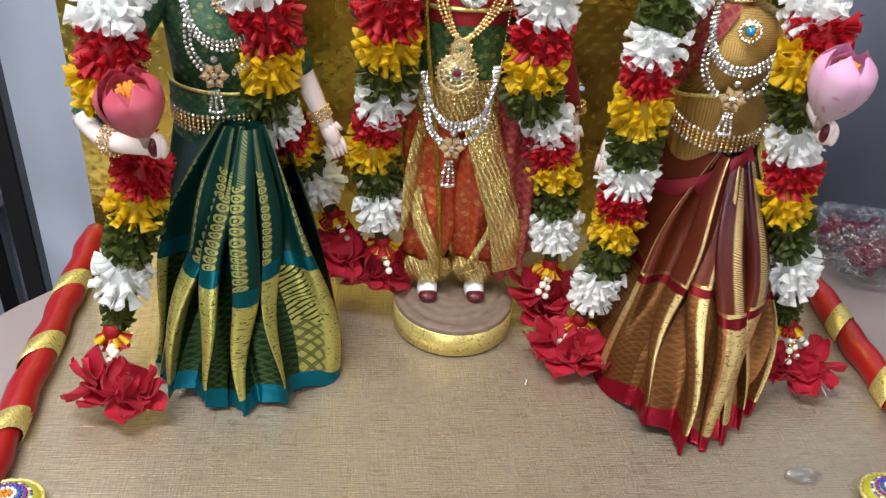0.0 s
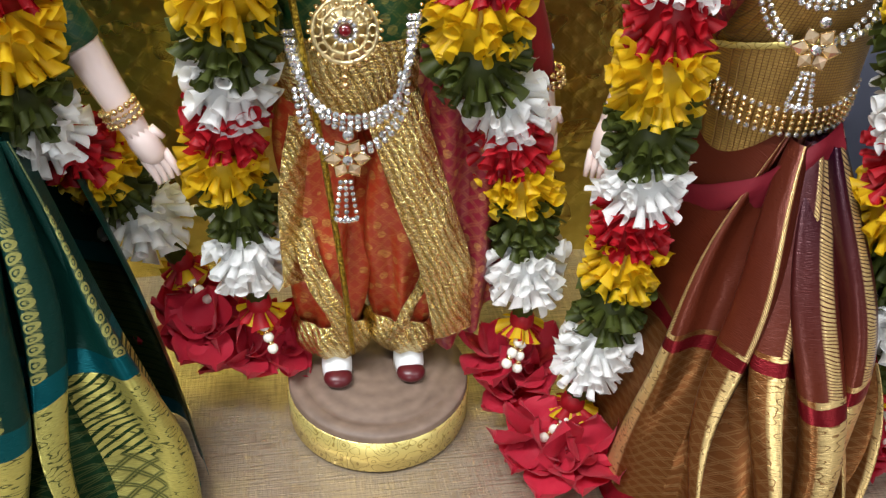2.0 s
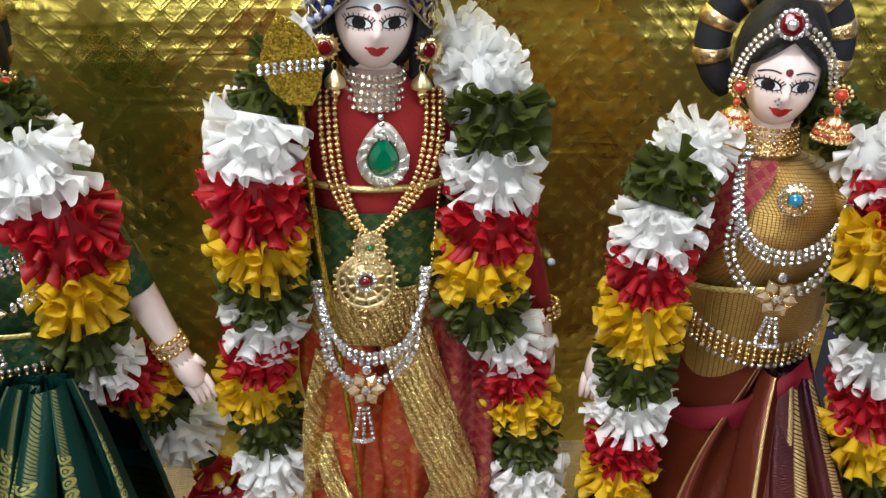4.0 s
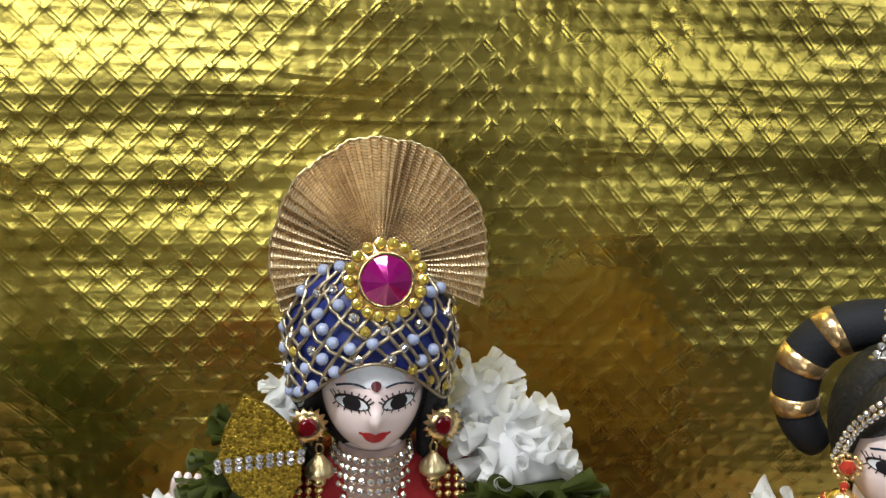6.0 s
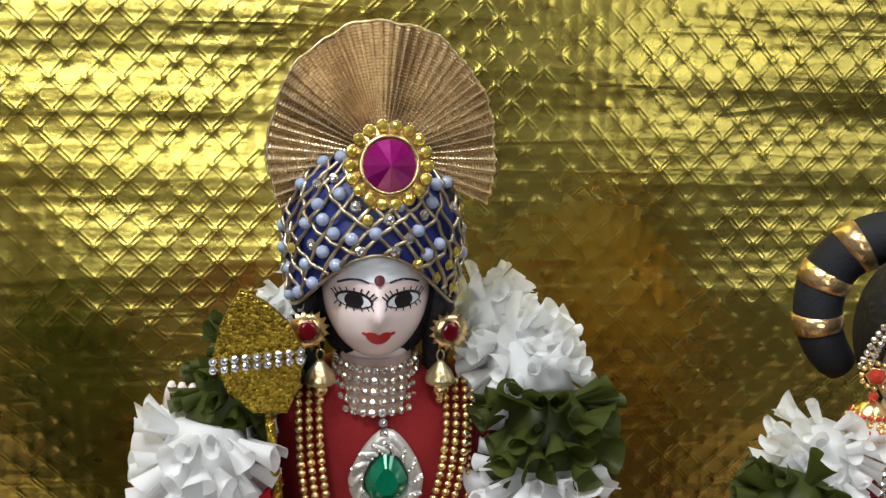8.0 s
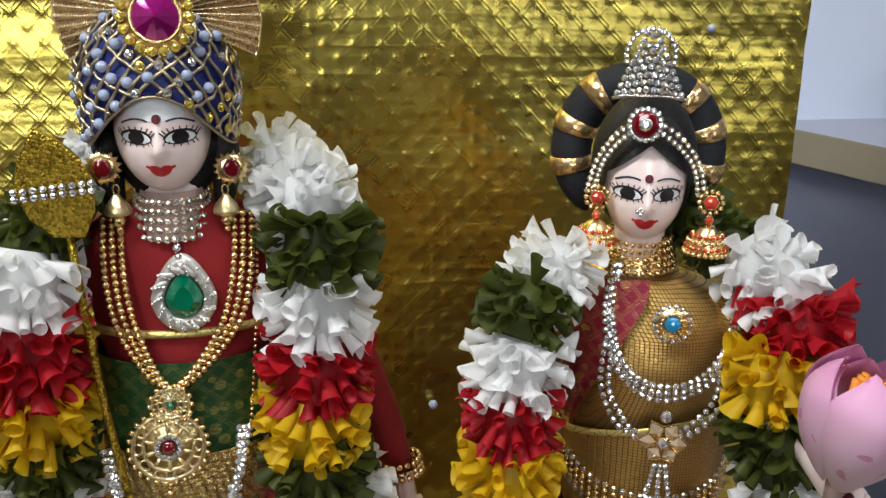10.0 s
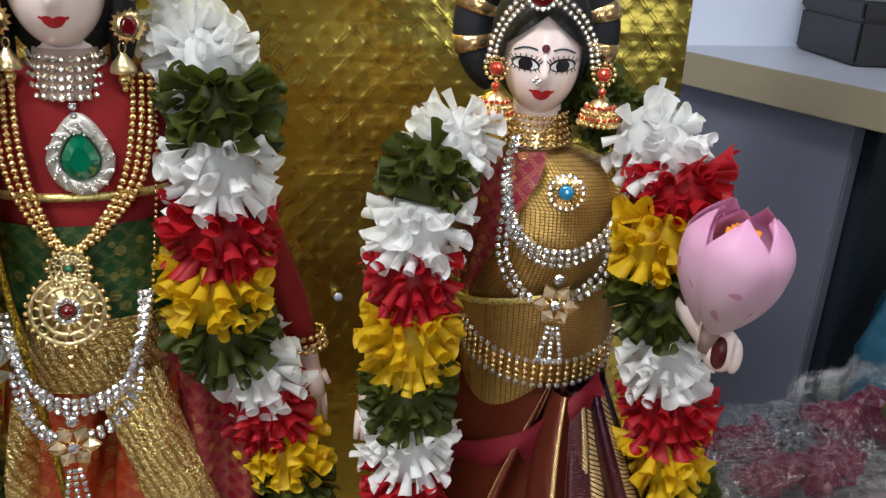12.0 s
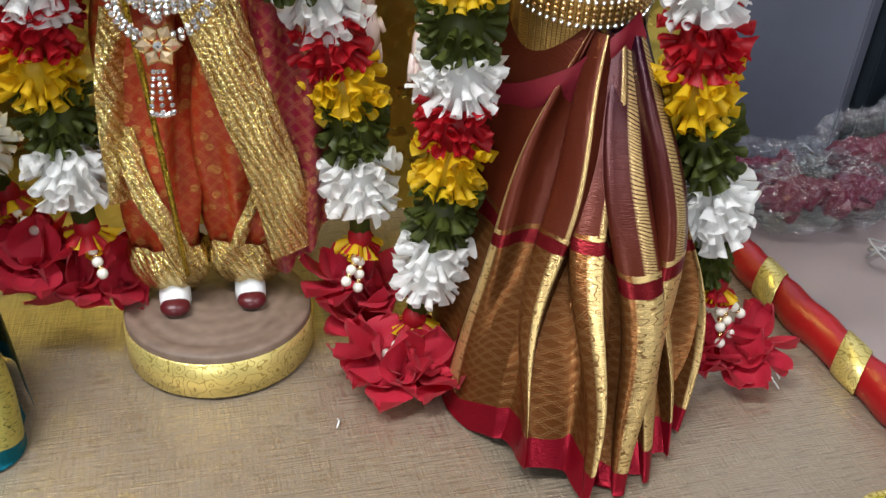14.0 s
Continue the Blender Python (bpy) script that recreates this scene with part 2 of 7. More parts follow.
def sequin_material():
    """Gold sequin cloth: glittering ground with wavy upright rows of raised gold work."""
    m = glitter_material("gold_sequin_cloth", (0.86, 0.66, 0.25), 1500.0, 0.26)
    nt = m.node_tree
    x, y, z, vec = coords(nt, "Object")
    bend = tex_noise(nt, vec, 60.0, 1.0)
    a = op(nt, "ABSOLUTE", op(nt, "SINE", op(nt, "MULTIPLY_ADD", op(nt, "ADD", x, op(nt, "MULTIPLY", z, 0.45)), 720.0, op(nt, "MULTIPLY", bend, 5.0))))
    b = op(nt, "ABSOLUTE", op(nt, "SINE", op(nt, "MULTIPLY_ADD", z, 1150.0, op(nt, "MULTIPLY", bend, 9.0))))
    rows = op(nt, "MULTIPLY", a, op(nt, "MULTIPLY_ADD", b, 0.6, 0.4))
    speck = tex_noise(nt, vec, 1300.0, 1.0)
    add_bump(nt, sums(nt, [(rows, 0.8), (speck, 1.3)]), 0.8, 0.0011)
    nt.links.new(mixc(nt, op(nt, "MULTIPLY", rows, op(nt, "MULTIPLY_ADD", speck, 1.2, 0.3)), (0.55, 0.36, 0.08), (0.95, 0.80, 0.40)), nt.nodes["Principled BSDF"].inputs["Base Color"])
    return m


def scroll_material():
    """Shiny gold ribbon with woven scrolls."""
    m = mat("gold_scroll_ribbon", (0.8, 0.66, 0.24), 0.34, 0.6)
    nt = m.node_tree
    _, _, _, vec = coords(nt, "Object")
    n = tex_noise(nt, vec, 140.0, 0.5)
    line = op(nt, "LESS_THAN", op(nt, "ABSOLUTE", op(nt, "SUBTRACT", op(nt, "FRACT", op(nt, "MULTIPLY", n, 6.0)), 0.5)), 0.085)
    weave = tex_noise(nt, vec, 1.0, 0.0, (1400, 1400, 1400))
    nt.links.new(mixc(nt, line, (0.80, 0.67, 0.24), (0.46, 0.33, 0.08)), nt.nodes["Principled BSDF"].inputs["Base Color"])
    add_bump(nt, sums(nt, [(line, -1.0), (weave, 0.5)]), 0.4, 0.0005)
    return m


def wood_material():
    m = mat("sawn_wood", (0.3, 0.2, 0.14), 0.55)
    nt = m.node_tree
    x, y, z, vec = coords(nt, "Object")
    dx, dy = op(nt, "SUBTRACT", x, 0.032), op(nt, "SUBTRACT", y, 0.652)
    r = op(nt, "SQRT", op(nt, "ADD", op(nt, "MULTIPLY", dx, dx), op(nt, "MULTIPLY", dy, dy)))
    r = op(nt, "ADD", r, op(nt, "MULTIPLY", tex_noise(nt, vec, 45.0), 0.016))
    ring = op(nt, "SINE", op(nt, "MULTIPLY", r, 700.0))
    f = sums(nt, [(op(nt, "MULTIPLY_ADD", ring, 0.5, 0.5), 0.20), (tex_noise(nt, vec, 120.0), 0.72)])
    nt.links.new(mixc(nt, f, (0.105, 0.068, 0.048), (0.27, 0.19, 0.145)), nt.nodes["Principled BSDF"].inputs["Base Color"])
    add_bump(nt, f, 0.3, 0.0006)
    return m


def clear_material(name, share, rough):
    """Thin clear film: what lies behind shows through, with glints on its crinkles."""
    m = bpy.data.materials.new(name)
    m.use_nodes = True
    nt = m.node_tree
    nt.nodes.remove(nt.nodes["Principled BSDF"])
    clear, gloss, mix = nt.nodes.new("ShaderNodeBsdfTransparent"), nt.nodes.new("ShaderNodeBsdfGlossy"), nt.nodes.new("ShaderNodeMixShader")
    clear.inputs["Color"].default_value = (0.93, 0.93, 0.94, 1)
    gloss.inputs["Roughness"].default_value = rough
    _, _, _, vec = coords(nt, "Object")
    bump = nt.nodes.new("ShaderNodeBump")
    bump.inputs["Strength"].default_value, bump.inputs["Distance"].default_value = 1.0, 0.006
    nt.links.new(tex_noise(nt, vec, 130.0, 3.0), bump.inputs["Height"])
    nt.links.new(bump.outputs[0], gloss.inputs["Normal"])
    mix.inputs[0].default_value = share
    nt.links.new(clear.outputs[0], mix.inputs[1])
    nt.links.new(gloss.outputs[0], mix.inputs[2])
    nt.links.new(mix.outputs[0], nt.nodes["Material Output"].inputs["Surface"])
    return m


FOIL, CLOTH, WOOD = foil_material(), cloth_material(), wood_material()
RIBBON = {
    "w": mat("white_ribbon", (0.95, 0.955, 0.95), 0.6, 0.0, 0.04, 60, 0.15, 900, 0.0003),
    "r": mat("red_ribbon", (0.52, 0.011, 0.022), 0.5, 0.0, 0.2, 60, 0.15, 900, 0.0003),
    "y": mat("yellow_ribbon", (0.82, 0.55, 0.012), 0.5, 0.0, 0.14, 60, 0.15, 900, 0.0003),
    "g": mat("green_ribbon", (0.078, 0.098, 0.016), 0.5, 0.0, 0.3, 60, 0.15, 900, 0.0003),
}
def translucent(m, share):
    nt = m.node_tree
    b = nt.nodes["Principled BSDF"]
    tr, mix = nt.nodes.new("ShaderNodeBsdfTranslucent"), nt.nodes.new("ShaderNodeMixShader")
    nt.links.new(b.inputs["Base Color"].links[0].from_socket, tr.inputs["Color"])
    mix.inputs[0].default_value = share
    nt.links.new(b.outputs[0], mix.inputs[1])
    nt.links.new(tr.outputs[0], mix.inputs[2])
    nt.links.new(mix.outputs[0], nt.nodes["Material Output"].inputs["Surface"])


for ribbon in RIBBON.values():
    translucent(ribbon, 0.46)
PETAL_RED = mat("red_petal_cloth", (0.54, 0.011, 0.040), 0.6, 0.0, 0.2, 50, 0.3, 500, 0.0005, Sheen_Weight=0.1)
PEARL = mat("pearl", (0.80, 0.76, 0.68), 0.22, 0.0, 0.06, 200, Coat_Weight=0.4)
BLUE_PEARL = mat("blue_grey_pearl", (0.34, 0.39, 0.54), 0.10, 0.0, 0.1, 200, Coat_Weight=0.5)
GOLD = mat("gold_metal", (0.86, 0.63, 0.30), 0.24, 1.0, 0.1, 200, 0.2, 600, 0.0003)
DULL_GOLD = mat("dull_gold_cord", (0.46, 0.38, 0.25), 0.34, 0.8, 0.3, 200)
PALE_GOLD = mat("pale_gold_metal", (0.87, 0.71, 0.40), 0.28, 1.0, 0.12, 200, 0.5, 900, 0.0005)
YELLOW_STONE = mat("yellow_stone", (0.80, 0.62, 0.12), 0.1, 0.7, 0.3, 200)
AMBER = mat("amber_stone", (0.84, 0.64, 0.42), 0.08, 0.6, 0.15, 200)
CRYSTAL = mat("clear_rhinestone", (0.86, 0.87, 0.9), 0.06, 0.85, 0.35, 300)
SILVER = mat("silver_setting", (0.62, 0.58, 0.52), 0.25, 1.0, 0.2, 200)
PALE_SILVER = mat("pale_silver", (0.80, 0.77, 0.70), 0.28, 0.6, 0.15, 300, 0.4, 900, 0.0004)
EMERALD = mat("emerald_glass", (0.0, 0.20, 0.095), 0.04, 0.25, 0.4, 90, Specular_IOR_Level=1.0, Coat_Weight=1.0)
MAGENTA = mat("magenta_glass", (0.40, 0.004, 0.20), 0.04, 0.55, 0.6, 60, Specular_IOR_Level=1.0, Coat_Weight=1.0)
RUBY = mat("ruby_glass", (0.16, 0.004, 0.008), 0.06, 0.1, 0.2, 90, Specular_IOR_Level=1.0, Coat_Weight=1.0)
BLUE_GEM = mat("blue_glass", (0.02, 0.22, 0.42), 0.06, 0.2, 0.2, 90, Coat_Weight=1.0)
RED_STONE = mat("red_stone", (0.60, 0.06, 0.03), 0.12, 0.3, 0.3, 90)
SKIN = mat("painted_porcelain", (0.97, 0.79, 0.745), 0.18, 0.0, 0.03, 20, Coat_Weight=0.4, Coat_Roughness=0.05)
DYE = mat("dark_red_paint", (0.09, 0.008, 0.012), 0.35)
INK = mat("black_paint", (0.012, 0.01, 0.012), 0.3, 0.0, 0.2)
LIP = mat("red_paint", (0.5, 0.01, 0.015), 0.3)
CHALK = mat("white_paint", (0.8, 0.82, 0.84), 0.45)
BROW = mat("blue_black_paint", (0.02, 0.035, 0.06), 0.35)
HAIR = mat("black_hair", (0.005, 0.0045, 0.005), 0.62, 0.0, 0.3, 80, 0.7, 500, 0.001)
VELVET = mat("red_velvet", (0.25, 0.005, 0.007), 0.85, 0.0, 0.15, 60, 0.3, 700, 0.0006, Sheen_Weight=0.04)
BLUE_CLOTH = mat("royal_blue_cloth", (0.006, 0.014, 0.12), 0.5, 0.0, 0.25, 90, 0.3, 500, 0.0006)
GLITTER = glitter_material("gold_glitter", (0.62, 0.42, 0.05), 900.0)
def fan_material():
    """Crinkled lame: fine ribs that run out from the fan's foot, crossed by woven threads."""
    m = mat("pleated_gold_lame", (0.80, 0.60, 0.34), 0.26, 0.62)
    nt = m.node_tree
    x, y, z, vec = coords(nt, "Object")
    dx, dz = op(nt, "SUBTRACT", x, 0.0272), op(nt, "SUBTRACT", z, 0.4155)
    a = op(nt, "ARCTAN2", dx, dz)
    r = op(nt, "SQRT", op(nt, "ADD", op(nt, "MULTIPLY", dx, dx), op(nt, "MULTIPLY", dz, dz)))
    ribs = op(nt, "SINE", op(nt, "MULTIPLY_ADD", a, 68.0, op(nt, "MULTIPLY", tex_noise(nt, vec, 70.0, 1.0), 4.0)))
    thread = op(nt, "SINE", op(nt, "MULTIPLY", r, 6200.0))
    speck = tex_noise(nt, vec, 1100.0, 1.0)
    wear = tex_noise(nt, vec, 160.0, 2.0)
    add_bump(nt, sums(nt, [(ribs, 1.0), (thread, 0.30), (speck, 0.7)]), 0.62, 0.0008)
    f = op(nt, "MULTIPLY_ADD", wear, 1.6, -0.3)
    f.node.use_clamp = True
    nt.links.new(mixc(nt, f, (0.66, 0.47, 0.26), (0.92, 0.76, 0.48)), nt.nodes["Principled BSDF"].inputs["Base Color"])
    return m


LAME = fan_material()
SEQUIN = sequin_material()
GOLD_RIBBON = scroll_material()
DHOTI = brocade_material("orange_red_silk", (0.42, 0.040, 0.013), (0.78, 0.46, 0.13), 0.009, -0.1, 0.32)
DRAPE = brocade_material("maroon_silk", (0.21, 0.010, 0.026), (0.62, 0.32, 0.12), 0.0085, 0.05, 0.32)
GREEN_SASH = brocade_material("green_gold_silk", (0.010, 0.055, 0.016), (0.40, 0.34, 0.09), 0.009, -0.1)
def grid_brocade_material(name, ground, zari):
    """Gold tissue woven in small oblong cells with dark threads between."""
    m = mat(name, ground, 0.34)
    nt = m.node_tree
    x, y, z, vec = coords(nt, "Object")
    wob = tex_noise(nt, vec, 40.0, 1.0)
    w = op(nt, "MULTIPLY", wob, 2.4)
    p = op(nt, "ABSOLUTE", op(nt, "SINE", op(nt, "ADD", op(nt, "MULTIPLY", op(nt, "ADD", x, y), math.pi / 0.0019), w)))
    q = op(nt, "ABSOLUTE", op(nt, "SINE", op(nt, "ADD", op(nt, "MULTIPLY", z, math.pi / 0.0014), w)))
    cell = op(nt, "MINIMUM", p, q)
    f = op(nt, "MULTIPLY_ADD", cell, 2.2, -0.10)
    f.node.use_clamp = True
    thread = tex_noise(nt, vec, 1.0, 1.0, (300, 300, 1500))
    g = op(nt, "MULTIPLY", f, op(nt, "MULTIPLY_ADD", thread, 0.9, 0.45))
    g.node.use_clamp = True
    nt.links.new(mixc(nt, g, ground, zari), nt.nodes["Principled BSDF"].inputs["Base Color"])
    nt.links.new(op(nt, "MULTIPLY_ADD", g, 0.5, 0.4), nt.nodes["Principled BSDF"].inputs["Metallic"])
    crush = tex_noise(nt, vec, 55.0, 2.0)
    add_bump(nt, sums(nt, [(f, 0.7), (thread, 0.6), (crush, 4.0)]), 0.5, 0.0007)
    return m


BLOUSE2 = grid_brocade_material("gold_brocade", (0.19, 0.080, 0.018), (0.66, 0.43, 0.13))
BLOUSE3 = brocade_material("dark_green_brocade", (0.010, 0.075, 0.036), (0.40, 0.36, 0.12), 0.0075, -0.15)
SKIRT2 = silk_material("maroon_bronze_silk", (0.022, 0.003, 0.012), (0.17, 0.060, 0.016), (0.17, 0.009, 0.013), (0.28, 0.008, 0.022), (0.80, 0.58, 0.25), 0.42, 0.92, 0.0, None, (0.105, 0.019, 0.008), 0.095)
SKIRT3 = silk_material("bottle_green_silk", (0.004, 0.034, 0.026), (0.008, 0.035, 0.012), (0.004, 0.10, 0.12), (0.004, 0.12, 0.17), (0.58, 0.53, 0.15), 0.44, 0.93, 0.62, 6.04, None, 0.20, 0.030)
MAROON = mat("maroon_cloth", (0.21, 0.006, 0.018), 0.6, 0.0, 0.2, 60, 0.2, 600, 0.0005)
SATIN_RED = mat("red_satin", (0.32, 0.008, 0.010), 0.32, 0.0, 0.14, 40, 0.3, 260, 0.001)
BLACK_CLOTH = mat("black_cloth", (0.006, 0.007, 0.011), 0.75, 0.0, 0.3, 80, 0.4, 800, 0.0006)


def petal_material(name, foot, tip):
    """Dyed cloth petal, pale at its foot, with small stray spots of dye."""
    m = mat(name, tip, 0.5)
    nt = m.node_tree
    _, _, g, _ = coords(nt, "Generated")
    _, _, _, vec = coords(nt, "Object")
    f = op(nt, "MULTIPLY_ADD", g, 1.15, op(nt, "MULTIPLY_ADD", tex_noise(nt, vec, 55.0, 2.0), 0.5, -0.35))
    f.node.use_clamp = True
    spots = op(nt, "GREATER_THAN", tex_noise(nt, vec, 130.0, 0.0), 0.74)
    col = mixc(nt, op(nt, "MULTIPLY", spots, 0.6), mixc(nt, f, foot, tip), (0.62, 0.16, 0.30))
    nt.links.new(col, nt.nodes["Principled BSDF"].inputs["Base Color"])
    add_bump(nt, tex_noise(nt, vec, 1.0, 2.0, (500, 500, 60)), 0.2, 0.0006)
    return m


PINK = petal_material("pink_petal", (0.86, 0.68, 0.74), (0.84, 0.40, 0.66))
ROSE = petal_material("rose_petal", (0.70, 0.22, 0.24), (0.66, 0.09, 0.15))
translucent(PINK, 0.25)
translucent(ROSE, 0.2)
STAMEN = mat("orange_stamen", (0.75, 0.26, 0.02), 0.6, 0.0, 0.2, 200)
TABLE = mat("pink_white_laminate", (0.29, 0.235, 0.235), 0.35, 0.0, 0.07, 6, 0.05, 120, 0.0005)
WALL = mat("pale_blue_grey_paint", (0.68, 0.74, 0.89), 0.7, 0.0, 0.05, 3, 0.15, 160, 0.001)
# Unseen side walls and ceiling, coloured dark to cut bounced light.
ROOM = mat("darkened_plaster", (0.27, 0.26, 0.24), 0.8, 0.0, 0.06, 2, 0.2, 90, 0.002)
# Wall behind the camera and floor, darkened so the foil mirrors dark brown.
BROWN = mat("darkened_wall_brown", (0.055, 0.028, 0.014), 0.8, 0.0, 0.1, 2, 0.2, 90, 0.002)
FLOOR = mat("darkened_floor_tile", (0.034, 0.022, 0.015), 0.65, 0.0, 0.12, 4)
SLAB_TOP = mat("white_laminate", (0.38, 0.40, 0.46), 0.35, 0.0, 0.05, 8)
SLAB_EDGE = mat("tan_edge_band", (0.30, 0.25, 0.16), 0.5, 0.0, 0.1, 20)
# Shade of the recess under the desk, put into the side panel's colour.
RECESS_SHADE = mat("recess_shade", (0.018, 0.026, 0.036), 0.5, 0.0, 0.3, 8)
PANEL = mat("grey_panel", (0.155, 0.16, 0.205), 0.55, 0.0, 0.12, 5)
DARK = mat("black_painted_metal", (0.012, 0.012, 0.014), 0.4, 0.0, 0.2, 20)
TEAL = mat("teal_plastic", (0.02, 0.10, 0.16), 0.35, 0.0, 0.25, 12, 0.6, 30, 0.01)
MAGENTA_CLOTH = mat("magenta_flower_cloth", (0.105, 0.002, 0.022), 0.4, 0.0, 0.3, 40, 0.8, 60, 0.006)
PLASTIC = clear_material("clear_crinkled_plastic", 0.12, 0.07)
FILM = clear_material("thin_clear_film", 0.22, 0.14)
WIRE = mat("pale_wire", (0.36, 0.35, 0.35), 0.3, 0.0, 0.1, 60)
NECK_BAND = mat("dusty_pink_band", (0.42, 0.30, 0.27), 0.5, 0.0, 0.1, 80)
COPPER_BAND = mat("copper_gold_ribbon", (0.80, 0.54, 0.26), 0.24, 0.9, 0.2, 60, 0.4, 700, 0.0006)
GREY = mat("grey_cardboard", (0.22, 0.22, 0.23), 0.7, 0.0, 0.3, 20)
OLIVE = mat("yellow_green_felt", (0.45, 0.42, 0.03), 0.7, 0.0, 0.2, 60)
CARD = mat("pale_blue_card", (0.58, 0.66, 0.74), 0.5)
LAMP_WHITE = mat("white_enamel", (0.75, 0.75, 0.73), 0.4)
BEAD_BLUE = mat("blue_bead", (0.03, 0.08, 0.4), 0.2)
BEAD_PURPLE = mat("purple_bead", (0.18, 0.03, 0.28), 0.2)
BEAD_ORANGE = mat("orange_bead", (0.7, 0.2, 0.02), 0.25)


# ---- building ----
class Shape:
    """Gathers vertices, faces, slots and weave coordinates of one mesh."""

    def __init__(self):
        self.v, self.f, self.s, self.uv = [], [], [], []

    def face(self, idx, slot=0, uv=None):
        self.f.append(tuple(idx))
        self.s.append(slot)
        self.uv.append(uv)

    def grid(self, rows, slot=0, close=False, uvs=None):
        base, n = len(self.v), len(rows[0])
        for row in rows:
            self.v.extend(tuple(p) for p in row)
        for i in range(len(rows) - 1):
            for j in range(n if close else n - 1):
                k = (j + 1) % n
                uv = [uvs[i][j], uvs[i][j + 1], uvs[i + 1][j + 1], uvs[i + 1][j]] if uvs else None
                self.face((base + i * n + j, base + i * n + k, base + (i + 1) * n + k, base + (i + 1) * n + j), slot, uv)
        return base

    def loft(self, rings, slot=0, n=20, caps=(True, True)):
        """Rings (x, y, z, rx, ry) stacked to a closed body."""
        rows = [[(x + rx * math.cos(2 * math.pi * j / n), y + ry * math.sin(2 * math.pi * j / n), z) for j in range(n)] for x, y, z, rx, ry in rings]
        base = self.grid(rows, slot, True)
        if caps[0]:
            self.face([base + j for j in range(n)][::-1], slot)
        if caps[1]:
            last = base + (len(rows) - 1) * n
            self.face([last + j for j in range(n)], slot)

    def tube(self, path, radius, slot=0, n=8, close=False):
        path = [Vector(p) for p in path]
        rows, up = [], Vector((0.13, 0.21, 0.97))
        m = len(path)
        for i, p in enumerate(path):
            a, b = (path[(i - 1) % m], path[(i + 1) % m]) if close else (path[max(i - 1, 0)], path[min(i + 1, m - 1)])
            d = (b - a).normalized()
            if abs(d.dot(up)) > 0.95:
                up = Vector((0.97, 0.2, 0.1))
            s = d.cross(up).normalized()
            t = s.cross(d)
            r = radius[i] if isinstance(radius, (list, tuple)) else radius
            rows.append([p + s * (r * math.cos(2 * math.pi * j / n)) + t * (r * math.sin(2 * math.pi * j / n)) for j in range(n)])
        if close:
            rows.append(rows[0])
        base = self.grid(rows, slot, True)
        if not close:
            self.face([base + j for j in range(n)][::-1], slot)
            last = base + (len(rows) - 1) * n
            self.face([last + j for j in range(n)], slot)

    def ball(self, c, rx, ry=None, rz=None, slot=0, n=14, m=9):
        ry, rz = ry or rx, rz or rx
        rings = []
        for i in range(m + 1):
            a = math.pi * (i / m - 0.5)
            k = max(math.cos(a), 0.02)
            rings.append((c[0], c[1], c[2] + rz * math.sin(a), rx * k, ry * k))
        self.loft(rings, slot, n)

    def box(self, c, size, slot=0, turn=0.0, bevel=0.0):
        bm = bmesh.new()
        bmesh.ops.create_cube(bm, size=1)
        bmesh.ops.scale(bm, vec=size, verts=bm.verts)
        if bevel:
            bmesh.ops.bevel(bm, geom=bm.edges[:], offset=bevel, segments=2, affect="EDGES")
        bmesh.ops.transform(bm, matrix=Matrix.Translation(c) @ Matrix.Rotation(radians(turn), 4, "Z"), verts=bm.verts)
        base = len(self.v)
        bm.verts.index_update()
        self.v.extend(tuple(v.co) for v in bm.verts)
        for f in bm.faces:
            self.face([base + v.index for v in f.verts], slot)
        bm.free()

    def mesh(self, name, mats, smooth=True):
        me = bpy.data.meshes.new(name)
        me.from_pydata(self.v, [], self.f)
        for m in mats:
            me.materials.append(m)
        me.polygons.foreach_set("material_index", self.s)
        me.polygons.foreach_set("use_smooth", [smooth] * len(self.f))
        if any(self.uv):
            layer = me.uv_layers.new(name="weave")
            k = 0
            for f, uv in zip(self.f, self.uv):
                for c in range(len(f)):
                    layer.data[k].uv = uv[c] if uv else (0, 0)
                    k += 1
        me.update()
        return me


def mats_of(m):
    return m if isinstance(m, (list, tuple)) else [m]


def thing(name, shape, material, label, category, group="", kind="", smooth=True, at=None):
    """A top-level thing: a mesh, or with no shape an Empty at its base that carries parts."""
    ob = new(name, shape.mesh(name, mats_of(material), smooth) if shape else None)
    if at:
        ob.location = at
    return tagged(ob, label, category, group, kind)


def part(name, shape, material, parent, label="", smooth=True):
    ob = new(name, shape.mesh(name, mats_of(material), smooth))
    ob.parent = parent
    ob.matrix_parent_inverse = Matrix.Translation(-parent.location)
    if label:
        ob["label"] = label
    return ob


def piece(name, me, parent, m, label=""):
    """A part that shares its mesh with others like it, at the pose m."""
    ob = new(name, me)
    ob.parent = parent
    ob.matrix_parent_inverse = Matrix.Translation(-parent.location)
    ob.matrix_basis = m
    if label:
        ob["label"] = label
    return ob


def facing(p, way, size=1.0, spin=0.0):
    """The pose at p whose z axis points along way."""
    q = Vector(way).to_track_quat("Z", "Y").to_matrix().to_4x4()
    return Matrix.Translation(p) @ q @ Matrix.Rotation(spin, 4, "Z") @ Matrix.Scale(size, 4)


def plan_turn(angle, start, end):
    return Matrix.Translation((end[0], end[1], 0)) @ Matrix.Rotation(radians(angle), 4, "Z") @ Matrix.Translation((-start[0], -start[1], 0))


